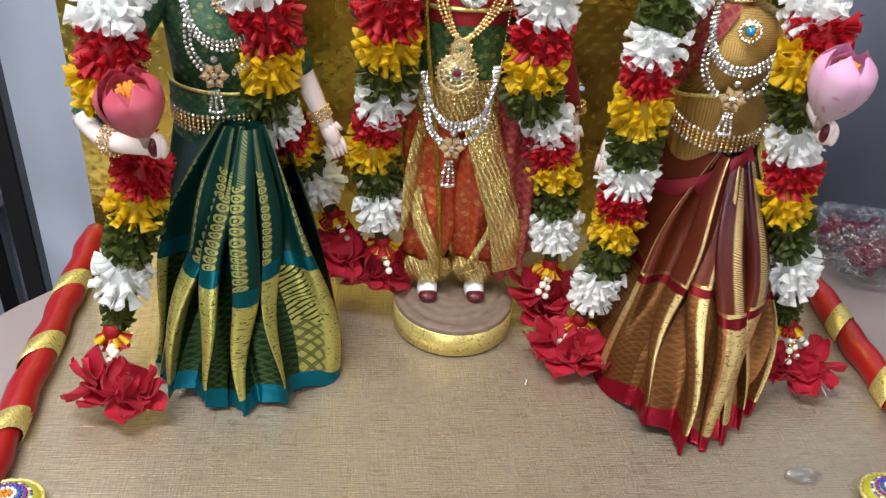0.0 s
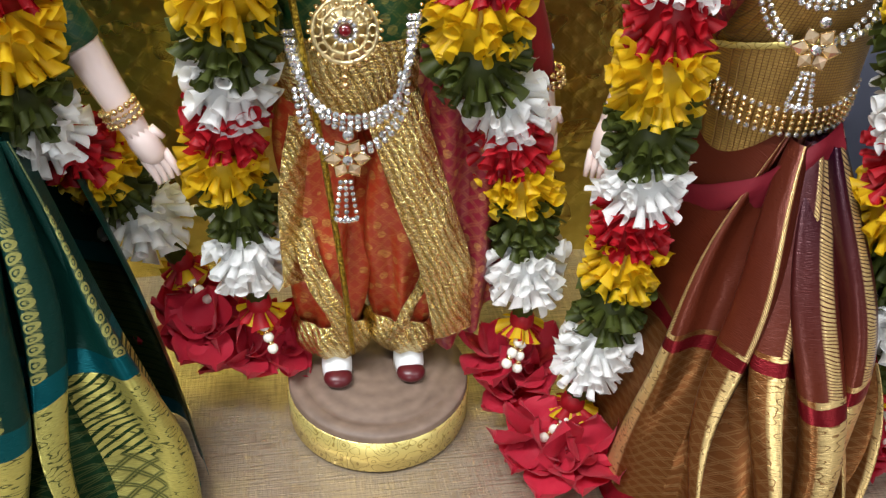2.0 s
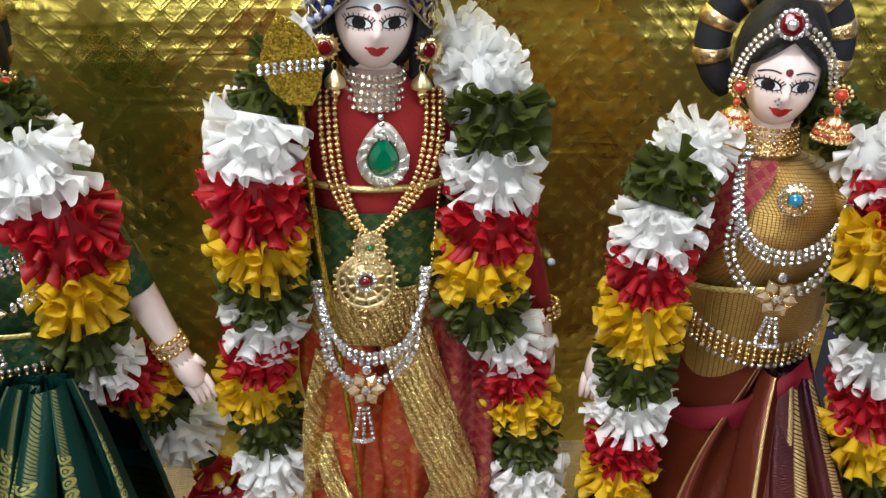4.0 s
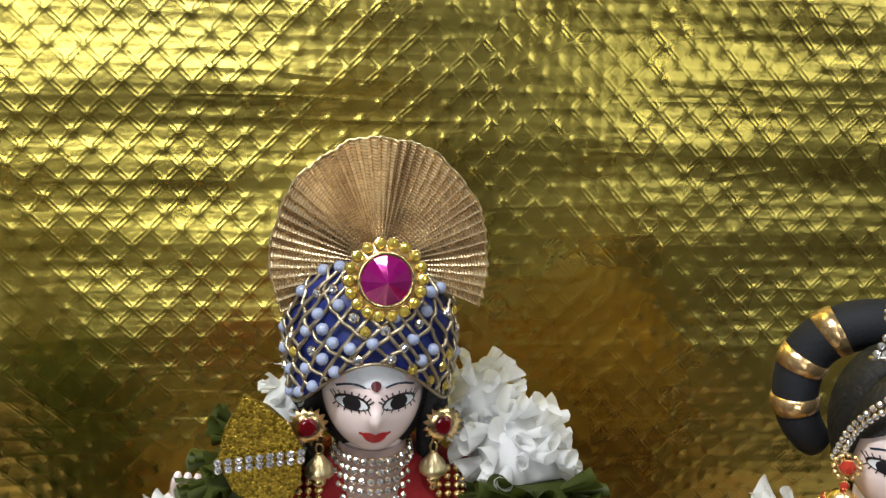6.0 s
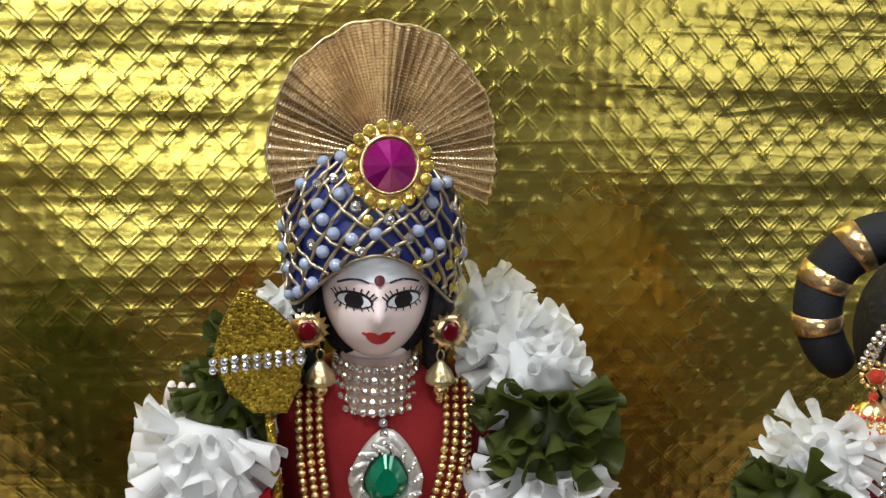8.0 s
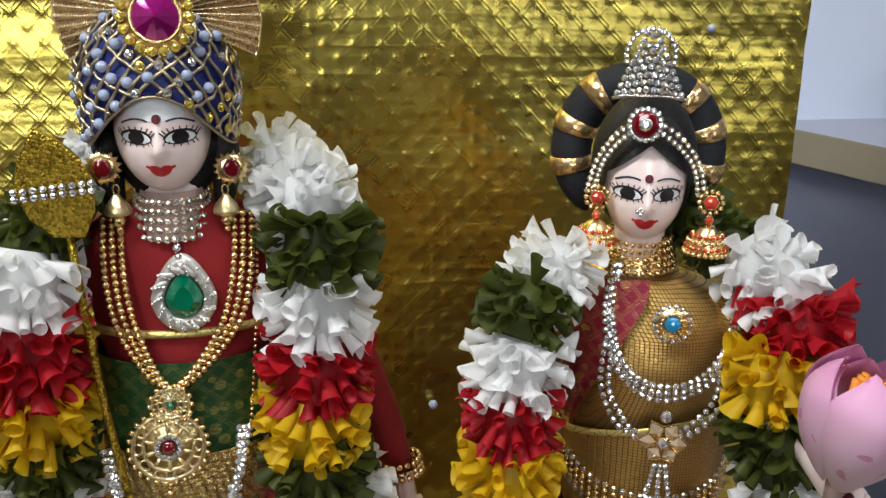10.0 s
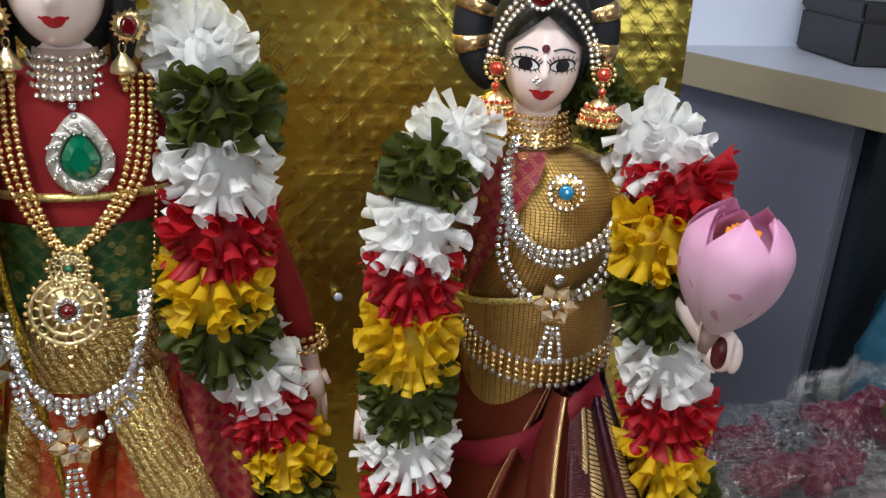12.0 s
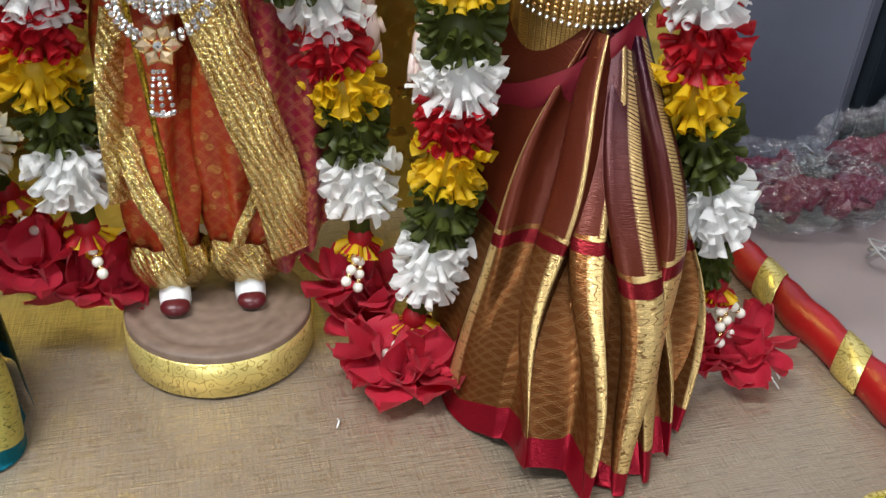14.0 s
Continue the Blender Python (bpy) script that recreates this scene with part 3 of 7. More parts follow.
def turned(angle, start, end, build):
    """Builds things, then turns them all by angle degrees about the plan point start and sets that point on end."""
    before = set(scene.objects)
    build()
    m = plan_turn(angle, start, end)
    for ob in scene.objects:
        if ob not in before and ob.parent is None:
            ob.matrix_basis = m @ ob.matrix_basis
    return m


def gem_mesh(name, material, setting, n=8):
    """A cut stone of unit radius: table up along z, in a metal cup."""
    s = Shape()
    rows = [[(r * math.cos(2 * math.pi * (j + o) / n), r * math.sin(2 * math.pi * (j + o) / n), z) for j in range(n)] for r, z, o in ((0.88, 0.12, 0), (0.82, 0.30, 0.0), (0.58, 0.58, 0.5), (0.26, 0.78, 0.0))]
    b = s.grid(rows, 0, True)
    s.face([b + 3 * n + j for j in range(n)], 0)
    rows = [[(r * math.cos(2 * math.pi * j / n), r * math.sin(2 * math.pi * j / n), z) for j in range(n)] for r, z in ((0.7, -0.4), (1.0, 0.0), (0.96, 0.16), (0.87, 0.20))]
    b = s.grid(rows, 1, True)
    s.face([b + j for j in range(n)][::-1], 1)
    return s.mesh(name, [material, setting], False)


def bead_mesh(name, material, n=10, m=6, squash=1.0):
    s = Shape()
    s.ball((0, 0, 0), 1, 1, squash, 0, n, m)
    return s.mesh(name, [material])


STONE = gem_mesh("rhinestone", CRYSTAL, SILVER)
STONE_GOLD = gem_mesh("gold_set_rhinestone", CRYSTAL, GOLD)
GOLD_STONE = gem_mesh("yellow_rhinestone", YELLOW_STONE, GOLD)
STONE_RED = gem_mesh("red_rhinestone", RED_STONE, GOLD, 6)
GOLD_BEAD = bead_mesh("gold_bead", GOLD)
PEARL_BEAD = bead_mesh("pearl_bead", PEARL)
BLUE_BEAD = bead_mesh("blue_pearl_bead", BLUE_PEARL)


def along(points, count, a=0.0, b=1.0):
    """count places evenly along a smooth line through the points, with the way at each."""
    pts = [Vector(p) for p in points]
    fine = []
    for i in range(len(pts) - 1):
        p0, p1, p2, p3 = pts[max(i - 1, 0)], pts[i], pts[i + 1], pts[min(i + 2, len(pts) - 1)]
        for k in range(16):
            t = k / 16
            fine.append(0.5 * (2 * p1 + (p2 - p0) * t + (2 * p0 - 5 * p1 + 4 * p2 - p3) * t * t + (3 * p1 - p0 - 3 * p2 + p3) * t ** 3))
    fine.append(pts[-1])
    dist = [0.0]
    for p, q in zip(fine, fine[1:]):
        dist.append(dist[-1] + (q - p).length)
    out = []
    for k in range(count):
        d = dist[-1] * (a + (b - a) * k / max(count - 1, 1))
        i = max(j for j in range(len(dist)) if dist[j] <= d + 1e-9)
        i = min(i, len(fine) - 2)
        f = (d - dist[i]) / max(dist[i + 1] - dist[i], 1e-9)
        out.append((fine[i].lerp(fine[i + 1], f), (fine[i + 1] - fine[i]).normalized()))
    return out


def string(name, parent, me, points, count, size, way=(0, -1, 0.25), jitter=0.0):
    """Stones or beads in a row along a line, each a part of its own."""
    for p, d in along(points, count):
        w = Vector(way) + Vector((random.uniform(-1, 1), 0, random.uniform(-1, 1))) * jitter
        piece(name, me, parent, facing(p, w, size * random.uniform(0.94, 1.06), random.uniform(0, 3)))


def ring_round(name, parent, me, centre, radius, count, size, way=(0, -1, 0.2), start=0.0):
    base = facing(centre, way)
    for k in range(count):
        a = start + 2 * math.pi * k / count
        p = base @ Vector((radius * math.cos(a), radius * math.sin(a), 0))
        piece(name, me, parent, facing(p, way, size, a))


# ---- the room ----
def wall(name, c, size, material, label, turn=0.0, category="wall"):
    s = Shape()
    s.box(c, size, 0, turn)
    return thing(name, s, material, label, category, kind="structure", smooth=False)


wall("floor", (0.1, -0.3, -0.78), (4.4, 4.2, 0.06), FLOOR, "tiled floor of the room, darkened brown for the foil reflections", category="floor")
wall("ceiling", (0.1, -0.3, 1.93), (4.4, 4.2, 0.06), ROOM, "plain plaster ceiling out of view, darkened to cut bounced light", category="ceiling")
wall("wall_west", (-2.03, -0.3, 0.575), (0.06, 4.2, 2.65), ROOM, "plastered side wall out of view, darkened to cut bounced light")
wall("wall_east", (2.23, -0.3, 0.575), (0.06, 4.2, 2.65), ROOM, "plastered side wall out of view, darkened to cut bounced light")
wall("wall_north", (0.1, 1.245, 0.575), (4.2, 0.06, 2.65), WALL, "pale blue-grey painted wall behind the display")
wall("wall_south", (0.1, -2.03, 0.575), (4.2, 0.06, 2.65), BROWN, "unseen wall with two windows, darkened brown for the foil reflections")
for wx in (-0.70, 1.74):
    s = Shape()
    for dx, dz, sx, sz in ((0, 0.54, 0.94, 0.06), (0, -0.54, 0.94, 0.06), (-0.44, 0, 0.06, 1.02), (0.44, 0, 0.06, 1.02)):
        s.box((wx + dx, -1.97, 0.95 + dz), (sx, 0.05, sz), 0, 0, 0.006)
    thing("window", s, LAMP_WHITE, "white window frame in the unseen darkened wall", "window", kind="structure", smooth=False)
for lx, ly in ((-0.70, 0.15), (0.85, -0.35)):
    s = Shape()
    s.box((lx, ly, 1.87), (1.25, 0.2, 0.05), 0, 0, 0.01)
    thing("ceiling_lamp", s, LAMP_WHITE, "long white ceiling lamp housing", "lamp", smooth=False)


# ---- table, cloth and backdrop ----
def table():
    ob = thing("display_table", None, None, "pink-white laminate table with a rounded corner", "table", at=(0.1, 0.4, -0.75))
    outline = [(0.80, 0.36), (0.80, 0.80), (0.74, 0.815), (-0.19, 0.815), (-0.235, 0.79)]
    for k in range(9):
        a = radians(132 + k * 6)
        outline.append((-0.25 + 0.134 * math.cos(a), 0.58 + 0.134 * math.sin(a)))
    outline += [(-0.39, 0.55), (-0.40, 0.50), (-0.41, 0.36)]
    s = Shape()
    n = len(outline)
    rows = [[(x * k + 0.1 * (1 - k), y * k + 0.58 * (1 - k), z) for x, y in outline] for k, z in ((0.985, -0.030), (1.0, -0.026), (1.0, -0.005), (0.997, -0.001))]
    b = s.grid(rows, 0, True)
    s.face([b + 3 * n + j for j in range(n)], 0)
    s.face([b + j for j in range(n)][::-1], 0)
    part("tabletop", s, TABLE, ob, smooth=False)
    for x, y in ((-0.33, 0.45), (0.7, 0.45), (-0.2, 0.70), (0.7, 0.70)):
        s = Shape()
        s.box((x, y, -0.39), (0.045, 0.045, 0.72), 0, 0, 0.004)
        part("leg", s, DARK, ob, "black square metal leg", smooth=False)


def cloth():
    s = Shape()
    rows = []
    for i in range(70):
        y = 0.375 + i * 0.425 / 69
        rows.append([(x, y, 0.0028 + 0.0014 * noise.noise((x * 9, y * 14, 0.3)) + 0.0010 * max(0, noise.noise((x * 3, y * 45, 2.0)))) for x in (-0.305 + j * 0.71 / 70 for j in range(71))])
    s.grid(rows)
    n = len(s.v)
    s.grid([[(x, y, 0.0004) for x, y in ((-0.305, 0.375), (0.405, 0.375), (0.405, 0.80), (-0.305, 0.80), (-0.305, 0.375))], [(x, y, 0.0030) for x, y in ((-0.305, 0.375), (0.405, 0.375), (0.405, 0.80), (-0.305, 0.80), (-0.305, 0.375))]])
    thing("table_cloth", s, CLOTH, "tan woven tissue cloth with golden threads on the table", "cloth")


def border_roll(x, y0, y1, first, label):
    ob = thing("border_roll", None, None, label, "cloth roll", "rolls beside the cloth", at=(x, y0, 0.0))
    s = Shape()
    pts = [(x + 0.0012 * math.sin(k * 1.3), y0 + (y1 - y0) * k / 40, 0.0125 + 0.0004 * math.sin(k * 2.1)) for k in range(41)]
    s.tube(pts, [0.0122 + 0.0006 * math.sin(k * 0.9 + x) for k in range(41)], 0, 18)
    part("satin_roll", s, SATIN_RED, ob)
    y = first
    while y < y1 - 0.02:
        s = Shape()
        rows = []
        for w in (-0.011, -0.0105, 0.0, 0.0105, 0.011):
            rad = 0.0127 if abs(w) > 0.0108 else 0.0134
            rows.append([(x + rad * math.cos(a), y + w + 0.010 * math.cos(a), 0.0127 + rad * math.sin(a)) for a in (2 * math.pi * j / 24 for j in range(24))])
        s.grid(rows, 0, True)
        part("gold_band", s, GOLD_RIBBON, ob, "gold brocade ribbon wound round the roll")
        y += 0.086


def backdrop():
    ob = thing("foil_backdrop", None, None, "upright board covered with shiny embossed gold foil", "backdrop", at=(0.02, 0.79, 0.0))
    s = Shape()
    nx, nz = 170, 150
    x0, x1, z0, z1 = -0.312, 0.386, 0.001, 0.66
    rows = []
    for i in range(nz + 1):
        z = z0 + (z1 - z0) * i / nz
        row = []
        for j in range(nx + 1):
            x = x0 + (x1 - x0) * j / nx
            y = 0.792 + 0.0045 * noise.noise((x * 7, z * 9, 1.7)) + 0.0011 * noise.noise((x * 11, z * 42, 5.0)) + 0.0003 * noise.noise((x * 30, z * 120, 8.0))
            edge = min(1.0, (x1 - x) / 0.01)
            row.append((x + 0.010 * (0.4 - z) * (j / nx), y - 0.002 * (1 - edge), z))
        rows.append(row)
    s.grid(rows)
    part("gold_foil", s, FOIL, ob)
    s = Shape()
    s.box((0.037, 0.809, 0.33), (0.694, 0.014, 0.655), 0, 0, 0.002)
    part("board", s, GREY, ob, "grey cardboard backing board", smooth=False)
    for x, z, r in ((0.321, 0.401, 0.0026), (0.159, 0.171, 0.003)):
        piece("stuck_stone", BLUE_BEAD, ob, facing((x, 0.7865, z), (0, -1, 0), r), "small violet stone stuck to the foil")


table()
cloth()
border_roll(-0.304, 0.37, 0.765, 0.417, "red satin roll with gold ribbon bands beside the dolls")
border_roll(0.398, 0.37, 0.765, 0.376, "red satin roll with gold brocade bands along the cloth")
backdrop()


# ---- what stands behind the display ----
def desk():
    """A desk that runs away behind the table's corner, against the wall."""
    d, nrm, turn = Vector((0.294, -0.956, 0)), Vector((0.956, 0.294, 0)), -72.9
    a = Vector((0.637, 1.150, 0))
    ob = thing("desk", None, None, "grey desk with white laminate top and tan edge", "desk", at=(0.9, 0.9, -0.75))
    mid = a + d * 0.36 + nrm * 0.30
    s = Shape()
    s.box((mid.x, mid.y, 0.250), (0.84, 0.60, 0.035), 0, turn, 0.002)
    part("desktop", s, SLAB_TOP, ob, "white laminate desktop", smooth=False)
    s = Shape()
    e = mid - nrm * 0.3025
    s.box((e.x, e.y, 0.250), (0.84, 0.004, 0.037), 0, turn, 0.001)
    part("edge_band", s, SLAB_EDGE, ob, "tan edge band", smooth=False)
    s = Shape()
    c = Vector((0.716, 0.977, 0)) - d * 0.12
    s.box((c.x + 0.01, c.y, -0.259), (0.24, 0.018, 0.98), 0, turn, 0.002)
    part("front_panel", s, PANEL, ob, "dull grey panel under the top", smooth=False)
    s = Shape()
    c = Vector((0.716, 0.977, 0)) + nrm * 0.30
    s.box((c.x + 0.01, c.y, -0.259), (0.018, 0.56, 0.98), 0, turn, 0.002)
    part("side_panel", s, RECESS_SHADE, ob, "side panel coloured dark as the shaded recess", smooth=False)
    ob = thing("black_box", None, None, "flat black box on the white desk", "box", at=(0.940, 1.105, 0.269))
    s = Shape()
    s.box((0.940, 1.105, 0.293), (0.296, 0.136, 0.048), 0, -12, 0.003)
    part("box_body", s, DARK, ob, smooth=False)
    s = Shape()
    s.box((0.940, 1.105, 0.3275), (0.30, 0.14, 0.021), 0, -12, 0.003)
    part("lid", s, DARK, ob, "shallow black lid", smooth=False)
    ob = thing("wrapped_packet", None, None, "clear plastic packet with red stripes on the black box", "packet", at=(0.95, 1.08, 0.339))
    s = Shape()
    crumple(s, (0.95, 1.08, 0.355), (0.11, 0.06, 0.016), 3.0)
    part("plastic_wrap", s, PLASTIC, ob, "clear crinkled plastic")
    s = Shape()
    s.box((0.95, 1.08, 0.351), (0.15, 0.07, 0.012), 0, -12, 0.004)
    part("packet_body", s, CARD, ob, "pale card inside", smooth=False)
    for k in range(6):
        s = Shape()
        s.box((0.90 + 0.02 * k, 1.088 - 0.0045 * k, 0.3575), (0.009, 0.072, 0.002), 0, 20, 0.0005)
        part("red_stripe", s, RED_STONE, ob, "dull red stripe", smooth=False)
    s = Shape()
    crumple(s, (0.835, 0.90, -0.04), (0.095, 0.08, 0.185), 7.0)
    thing("teal_bag", s, TEAL, "crumpled teal plastic bag under the desk", "bag")
    s = Shape()
    s.box((0.88, 0.90, -0.487), (0.24, 0.28, 0.526), 0, turn, 0.004)
    thing("storage_box", s, DARK, "dark storage box standing under the desk", "box", smooth=False)


def crumple(s, c, size, seed, n=28, m=18, slot=0, flat=True):
    """A puckered bag: a ball pressed out of shape, flat where it lies."""
    rows = []
    for i in range(m + 1):
        a = math.pi * (i / m - 0.5)
        row = []
        for j in range(n):
            b = 2 * math.pi * j / n
            p = Vector((math.cos(a) * math.cos(b), math.cos(a) * math.sin(b), math.sin(a)))
            k = 1 + 0.28 * noise.noise(p * 2.1 + Vector((seed, 0, 0))) + 0.22 * noise.noise(p * 5.5 + Vector((0, seed, 0))) + 0.16 * noise.noise(p * 13 + Vector((0, 0, seed)))
            z = p.z * size[2] * k
            row.append((c[0] + p.x * size[0] * k, c[1] + p.y * size[1] * k, c[2] + (max(z, -size[2] * 0.92) if flat else z)))
        rows.append(row)
    s.grid(rows, slot, True)


def flower_bags():
    for c, size, seed in (((0.505, 0.725, 0.026), (0.080, 0.038, 0.026), 1.0), ((0.60, 0.765, 0.036), (0.085, 0.046, 0.036), 4.4), ((0.475, 0.775, 0.024), (0.060, 0.032, 0.024), 9.1)):
        ob = thing("flower_bag", None, None, "clear plastic bag of magenta cloth flowers on the table", "bag", "bags of flowers", at=(c[0], c[1], 0.0))
        s = Shape()
        crumple(s, (c[0], c[1], c[2] + 0.0015), size, seed, 64, 36)
        part("plastic_bag", s, PLASTIC, ob, "crinkled clear plastic", smooth=False)
        s = Shape()
        for k in range(20):
            q = (c[0] + size[0] * random.uniform(-0.6, 0.7), c[1] + size[1] * random.uniform(-0.35, 0.35), c[2] * 0.95)
            crumple(s, q, (size[0] * random.uniform(0.10, 0.18), size[1] * 0.4, size[2] * random.uniform(0.25, 0.6)), seed + k * 3.7, 13, 8)
        part("cloth_flowers", s, MAGENTA_CLOTH, ob, "magenta cloth flowers", smooth=False)
    s = Shape()
    for k in range(3):
        r = 0.026 + 0.006 * k
        s.tube([(0.525 + 0.004 * k + r * math.cos(a), 0.655 + 0.55 * r * math.sin(a), 0.004 + 0.008 * (1 + math.sin(a * 2 + k)) + 0.001 * k) for a in (2 * math.pi * j / 30 for j in range(30))], 0.0009, 0, 6, True)
    thing("wire_coil", s, WIRE, "loose coil of thin white wire on the table", "wire")
    s = Shape()
    s.box((0.535, 0.60, 0.004), (0.075, 0.05, 0.006), 0, 18, 0.001)
    thing("card_packet", s, CARD, "pale blue card packet on the table", "packet", smooth=False)
    # a leafy sprig
    ob = thing("leaf_sprig", None, None, "green artificial leaf sprig beside the bags", "leaf", at=(0.60, 0.74, 0.06))
    for k in range(7):
        s = Shape()
        a = radians(20 + 24 * k)
        leaf_rows = []
        for i in range(6):
            t = i / 5
            w = 0.011 * math.sin(math.pi * min(t * 0.9 + 0.05, 1))
            mid = Vector((0.60 + 0.035 * t * math.cos(a), 0.735 - 0.01 * t, 0.06 + 0.04 * t * math.sin(a)))
            leaf_rows.append([mid + Vector((-math.sin(a) * w * q, 0.003 * abs(q), math.cos(a) * w * q)) for q in (-1, -0.5, 0, 0.5, 1)])
        s.grid(leaf_rows)
        part("leaf", s, RIBBON["g"], ob)


def left_shelf():
    ob = thing("metal_shelf", None, None, "black metal shelf with dark clutter against the wall", "shelf", at=(-0.7, 1.1, -0.75))
    for x, y in ((-0.472, 1.0), (-0.60, 1.19), (-1.0, 1.0), (-1.0, 1.19)):
        s = Shape()
        s.box((x, y, 0.1), (0.026, 0.026, 1.7), 0, 0, 0.002)
        part("post", s, DARK, ob, smooth=False)
    for z in (-0.62, -0.20, 0.22, 0.64):
        s = Shape()
        s.box((-0.800, 1.097, z), (0.46, 0.21, 0.02), 0, 0, 0.002)
        part("shelf_board", s, GREY, ob, smooth=False)
    for k, (x, z, sx, sz, m) in enumerate(((-0.52, -0.609, 0.14, 0.16, DARK), (-0.70, -0.609, 0.16, 0.2, GREY), (-0.53, -0.189, 0.13, 0.11, GREY), (-0.70, -0.189, 0.15, 0.2, DARK), (-0.52, 0.231, 0.15, 0.12, DARK), (-0.72, 0.231, 0.17, 0.18, GREY))):
        s = Shape()
        crumple(s, (x - 0.10, 1.09, z + sz * 0.46 + 0.001), (sx * 0.5, 0.07, sz * 0.5), 2.0 + k)
        thing("bundle", s, m, "crumpled grey and black bundle on the metal shelf", "bundle", "bundles on the shelf")


desk()
flower_bags()
left_shelf()


# ---- ribbon garlands ----
def roll_mesh(name, material, seed):
    """A strip of ribbon rolled to a cone, its mouth up along z; unit length."""
    rnd = random.Random(seed)
    s, rows, n, m = Shape(), [], 15, 5
    turns, flare, wob = rnd.uniform(1.15, 1.45), rnd.uniform(0.19, 0.27), rnd.uniform(0, 6)
    if seed % 7 > 3:
        turns, flare = rnd.uniform(0.55, 0.75), rnd.uniform(0.26, 0.36)
    for i in range(m):
        t = i / (m - 1)
        row = []
        for j in range(n):
            a = 2 * math.pi * turns * j / (n - 1)
            r = (0.10 + (flare - 0.10) * t ** 1.2) * (0.80 + 0.30 * j / (n - 1)) * (1 + 0.26 * math.sin(2 * a + wob) * t)
            row.append((r * math.cos(a) + 0.06 * t * t, r * math.sin(a), t + 0.10 * t * math.sin(a * 0.9 + wob) - 0.05 * (j / n)))
        rows.append(row)
    s.grid(rows)
    return s.mesh(name, [material])


ROLLS = {c: [roll_mesh("ribbon_roll", RIBBON[c], 70 * ord(c) + k) for k in range(7)] for c in "wryg"}


def petal_mesh(name, material, seed, width=0.5):
    """A soft cloth petal of unit length along z, bent and ruffled."""
    rnd = random.Random(seed)
    bend, wob = rnd.uniform(0.15, 0.4), rnd.uniform(0, 6)
    s, rows = Shape(), []
    for i in range(8):
        t = i / 7
        w = width * (math.sin(math.pi * min(0.08 + 0.9 * t, 1.0)) ** 0.7) * (1.0 if t < 0.8 else 1 - 1.1 * (t - 0.8))
        rows.append([(w * q, bend * t * t + 0.16 * abs(q) ** 1.5 + 0.07 * math.sin(5 * t + 3 * q + wob), t + 0.04 * math.sin(6 * q + wob)) for q in (-1, -0.66, -0.33, 0, 0.33, 0.66, 1)])
    s.grid(rows)
    return s.mesh(name, [material])


translucent(PETAL_RED, 0.3)
PETALS = [petal_mesh("cloth_petal", PETAL_RED, k, 0.42 + 0.04 * (k % 3)) for k in range(5)]


def ribbon_band(garland, colour, c, axis, r, length, rnd):
    """One colour's cluster of rolled ribbons round the strand."""
    axis = Vector(axis).normalized()
    r *= 0.91
    s = Shape()
    s.tube([Vector(c) - axis * length * 0.55, Vector(c), Vector(c) + axis * length * 0.55], [r * 0.58, r * 0.76, r * 0.58], 0, 12)
    core = part("ribbon_ring", s, RIBBON[colour], garland, {"w": "white rolled ribbon", "r": "red rolled ribbon", "y": "yellow rolled ribbon", "g": "dark green rolled ribbon"}[colour])
    side = axis.cross(Vector((0, 1, 0.1))).normalized()
    out = side.cross(axis)
    rings = 3 if length < 0.034 else 4
    for i in range(rings):
        f = (i + 0.5) / rings - 0.5
        n = 17
        for j in range(n):
            a = 2 * math.pi * (j + 0.5 * (i % 2) + rnd.uniform(-0.25, 0.25)) / n
            rad = side * math.cos(a) + out * math.sin(a)
            droop = rnd.uniform(0.0, 0.85) + 1.2 * f
            way = rad + axis * droop + Vector((rnd.uniform(-1, 1), rnd.uniform(-1, 1), rnd.uniform(-1, 1))) * 0.28
            p = Vector(c) + axis * (length * (f * 0.9 - 0.12)) + rad * (r * 0.48)
            ob = piece("ribbon_roll", rnd.choice(ROLLS[colour]), core, facing(p, way, r * rnd.uniform(0.63, 0.80), rnd.uniform(0, 6.28)))
            ob.matrix_parent_inverse = Matrix()


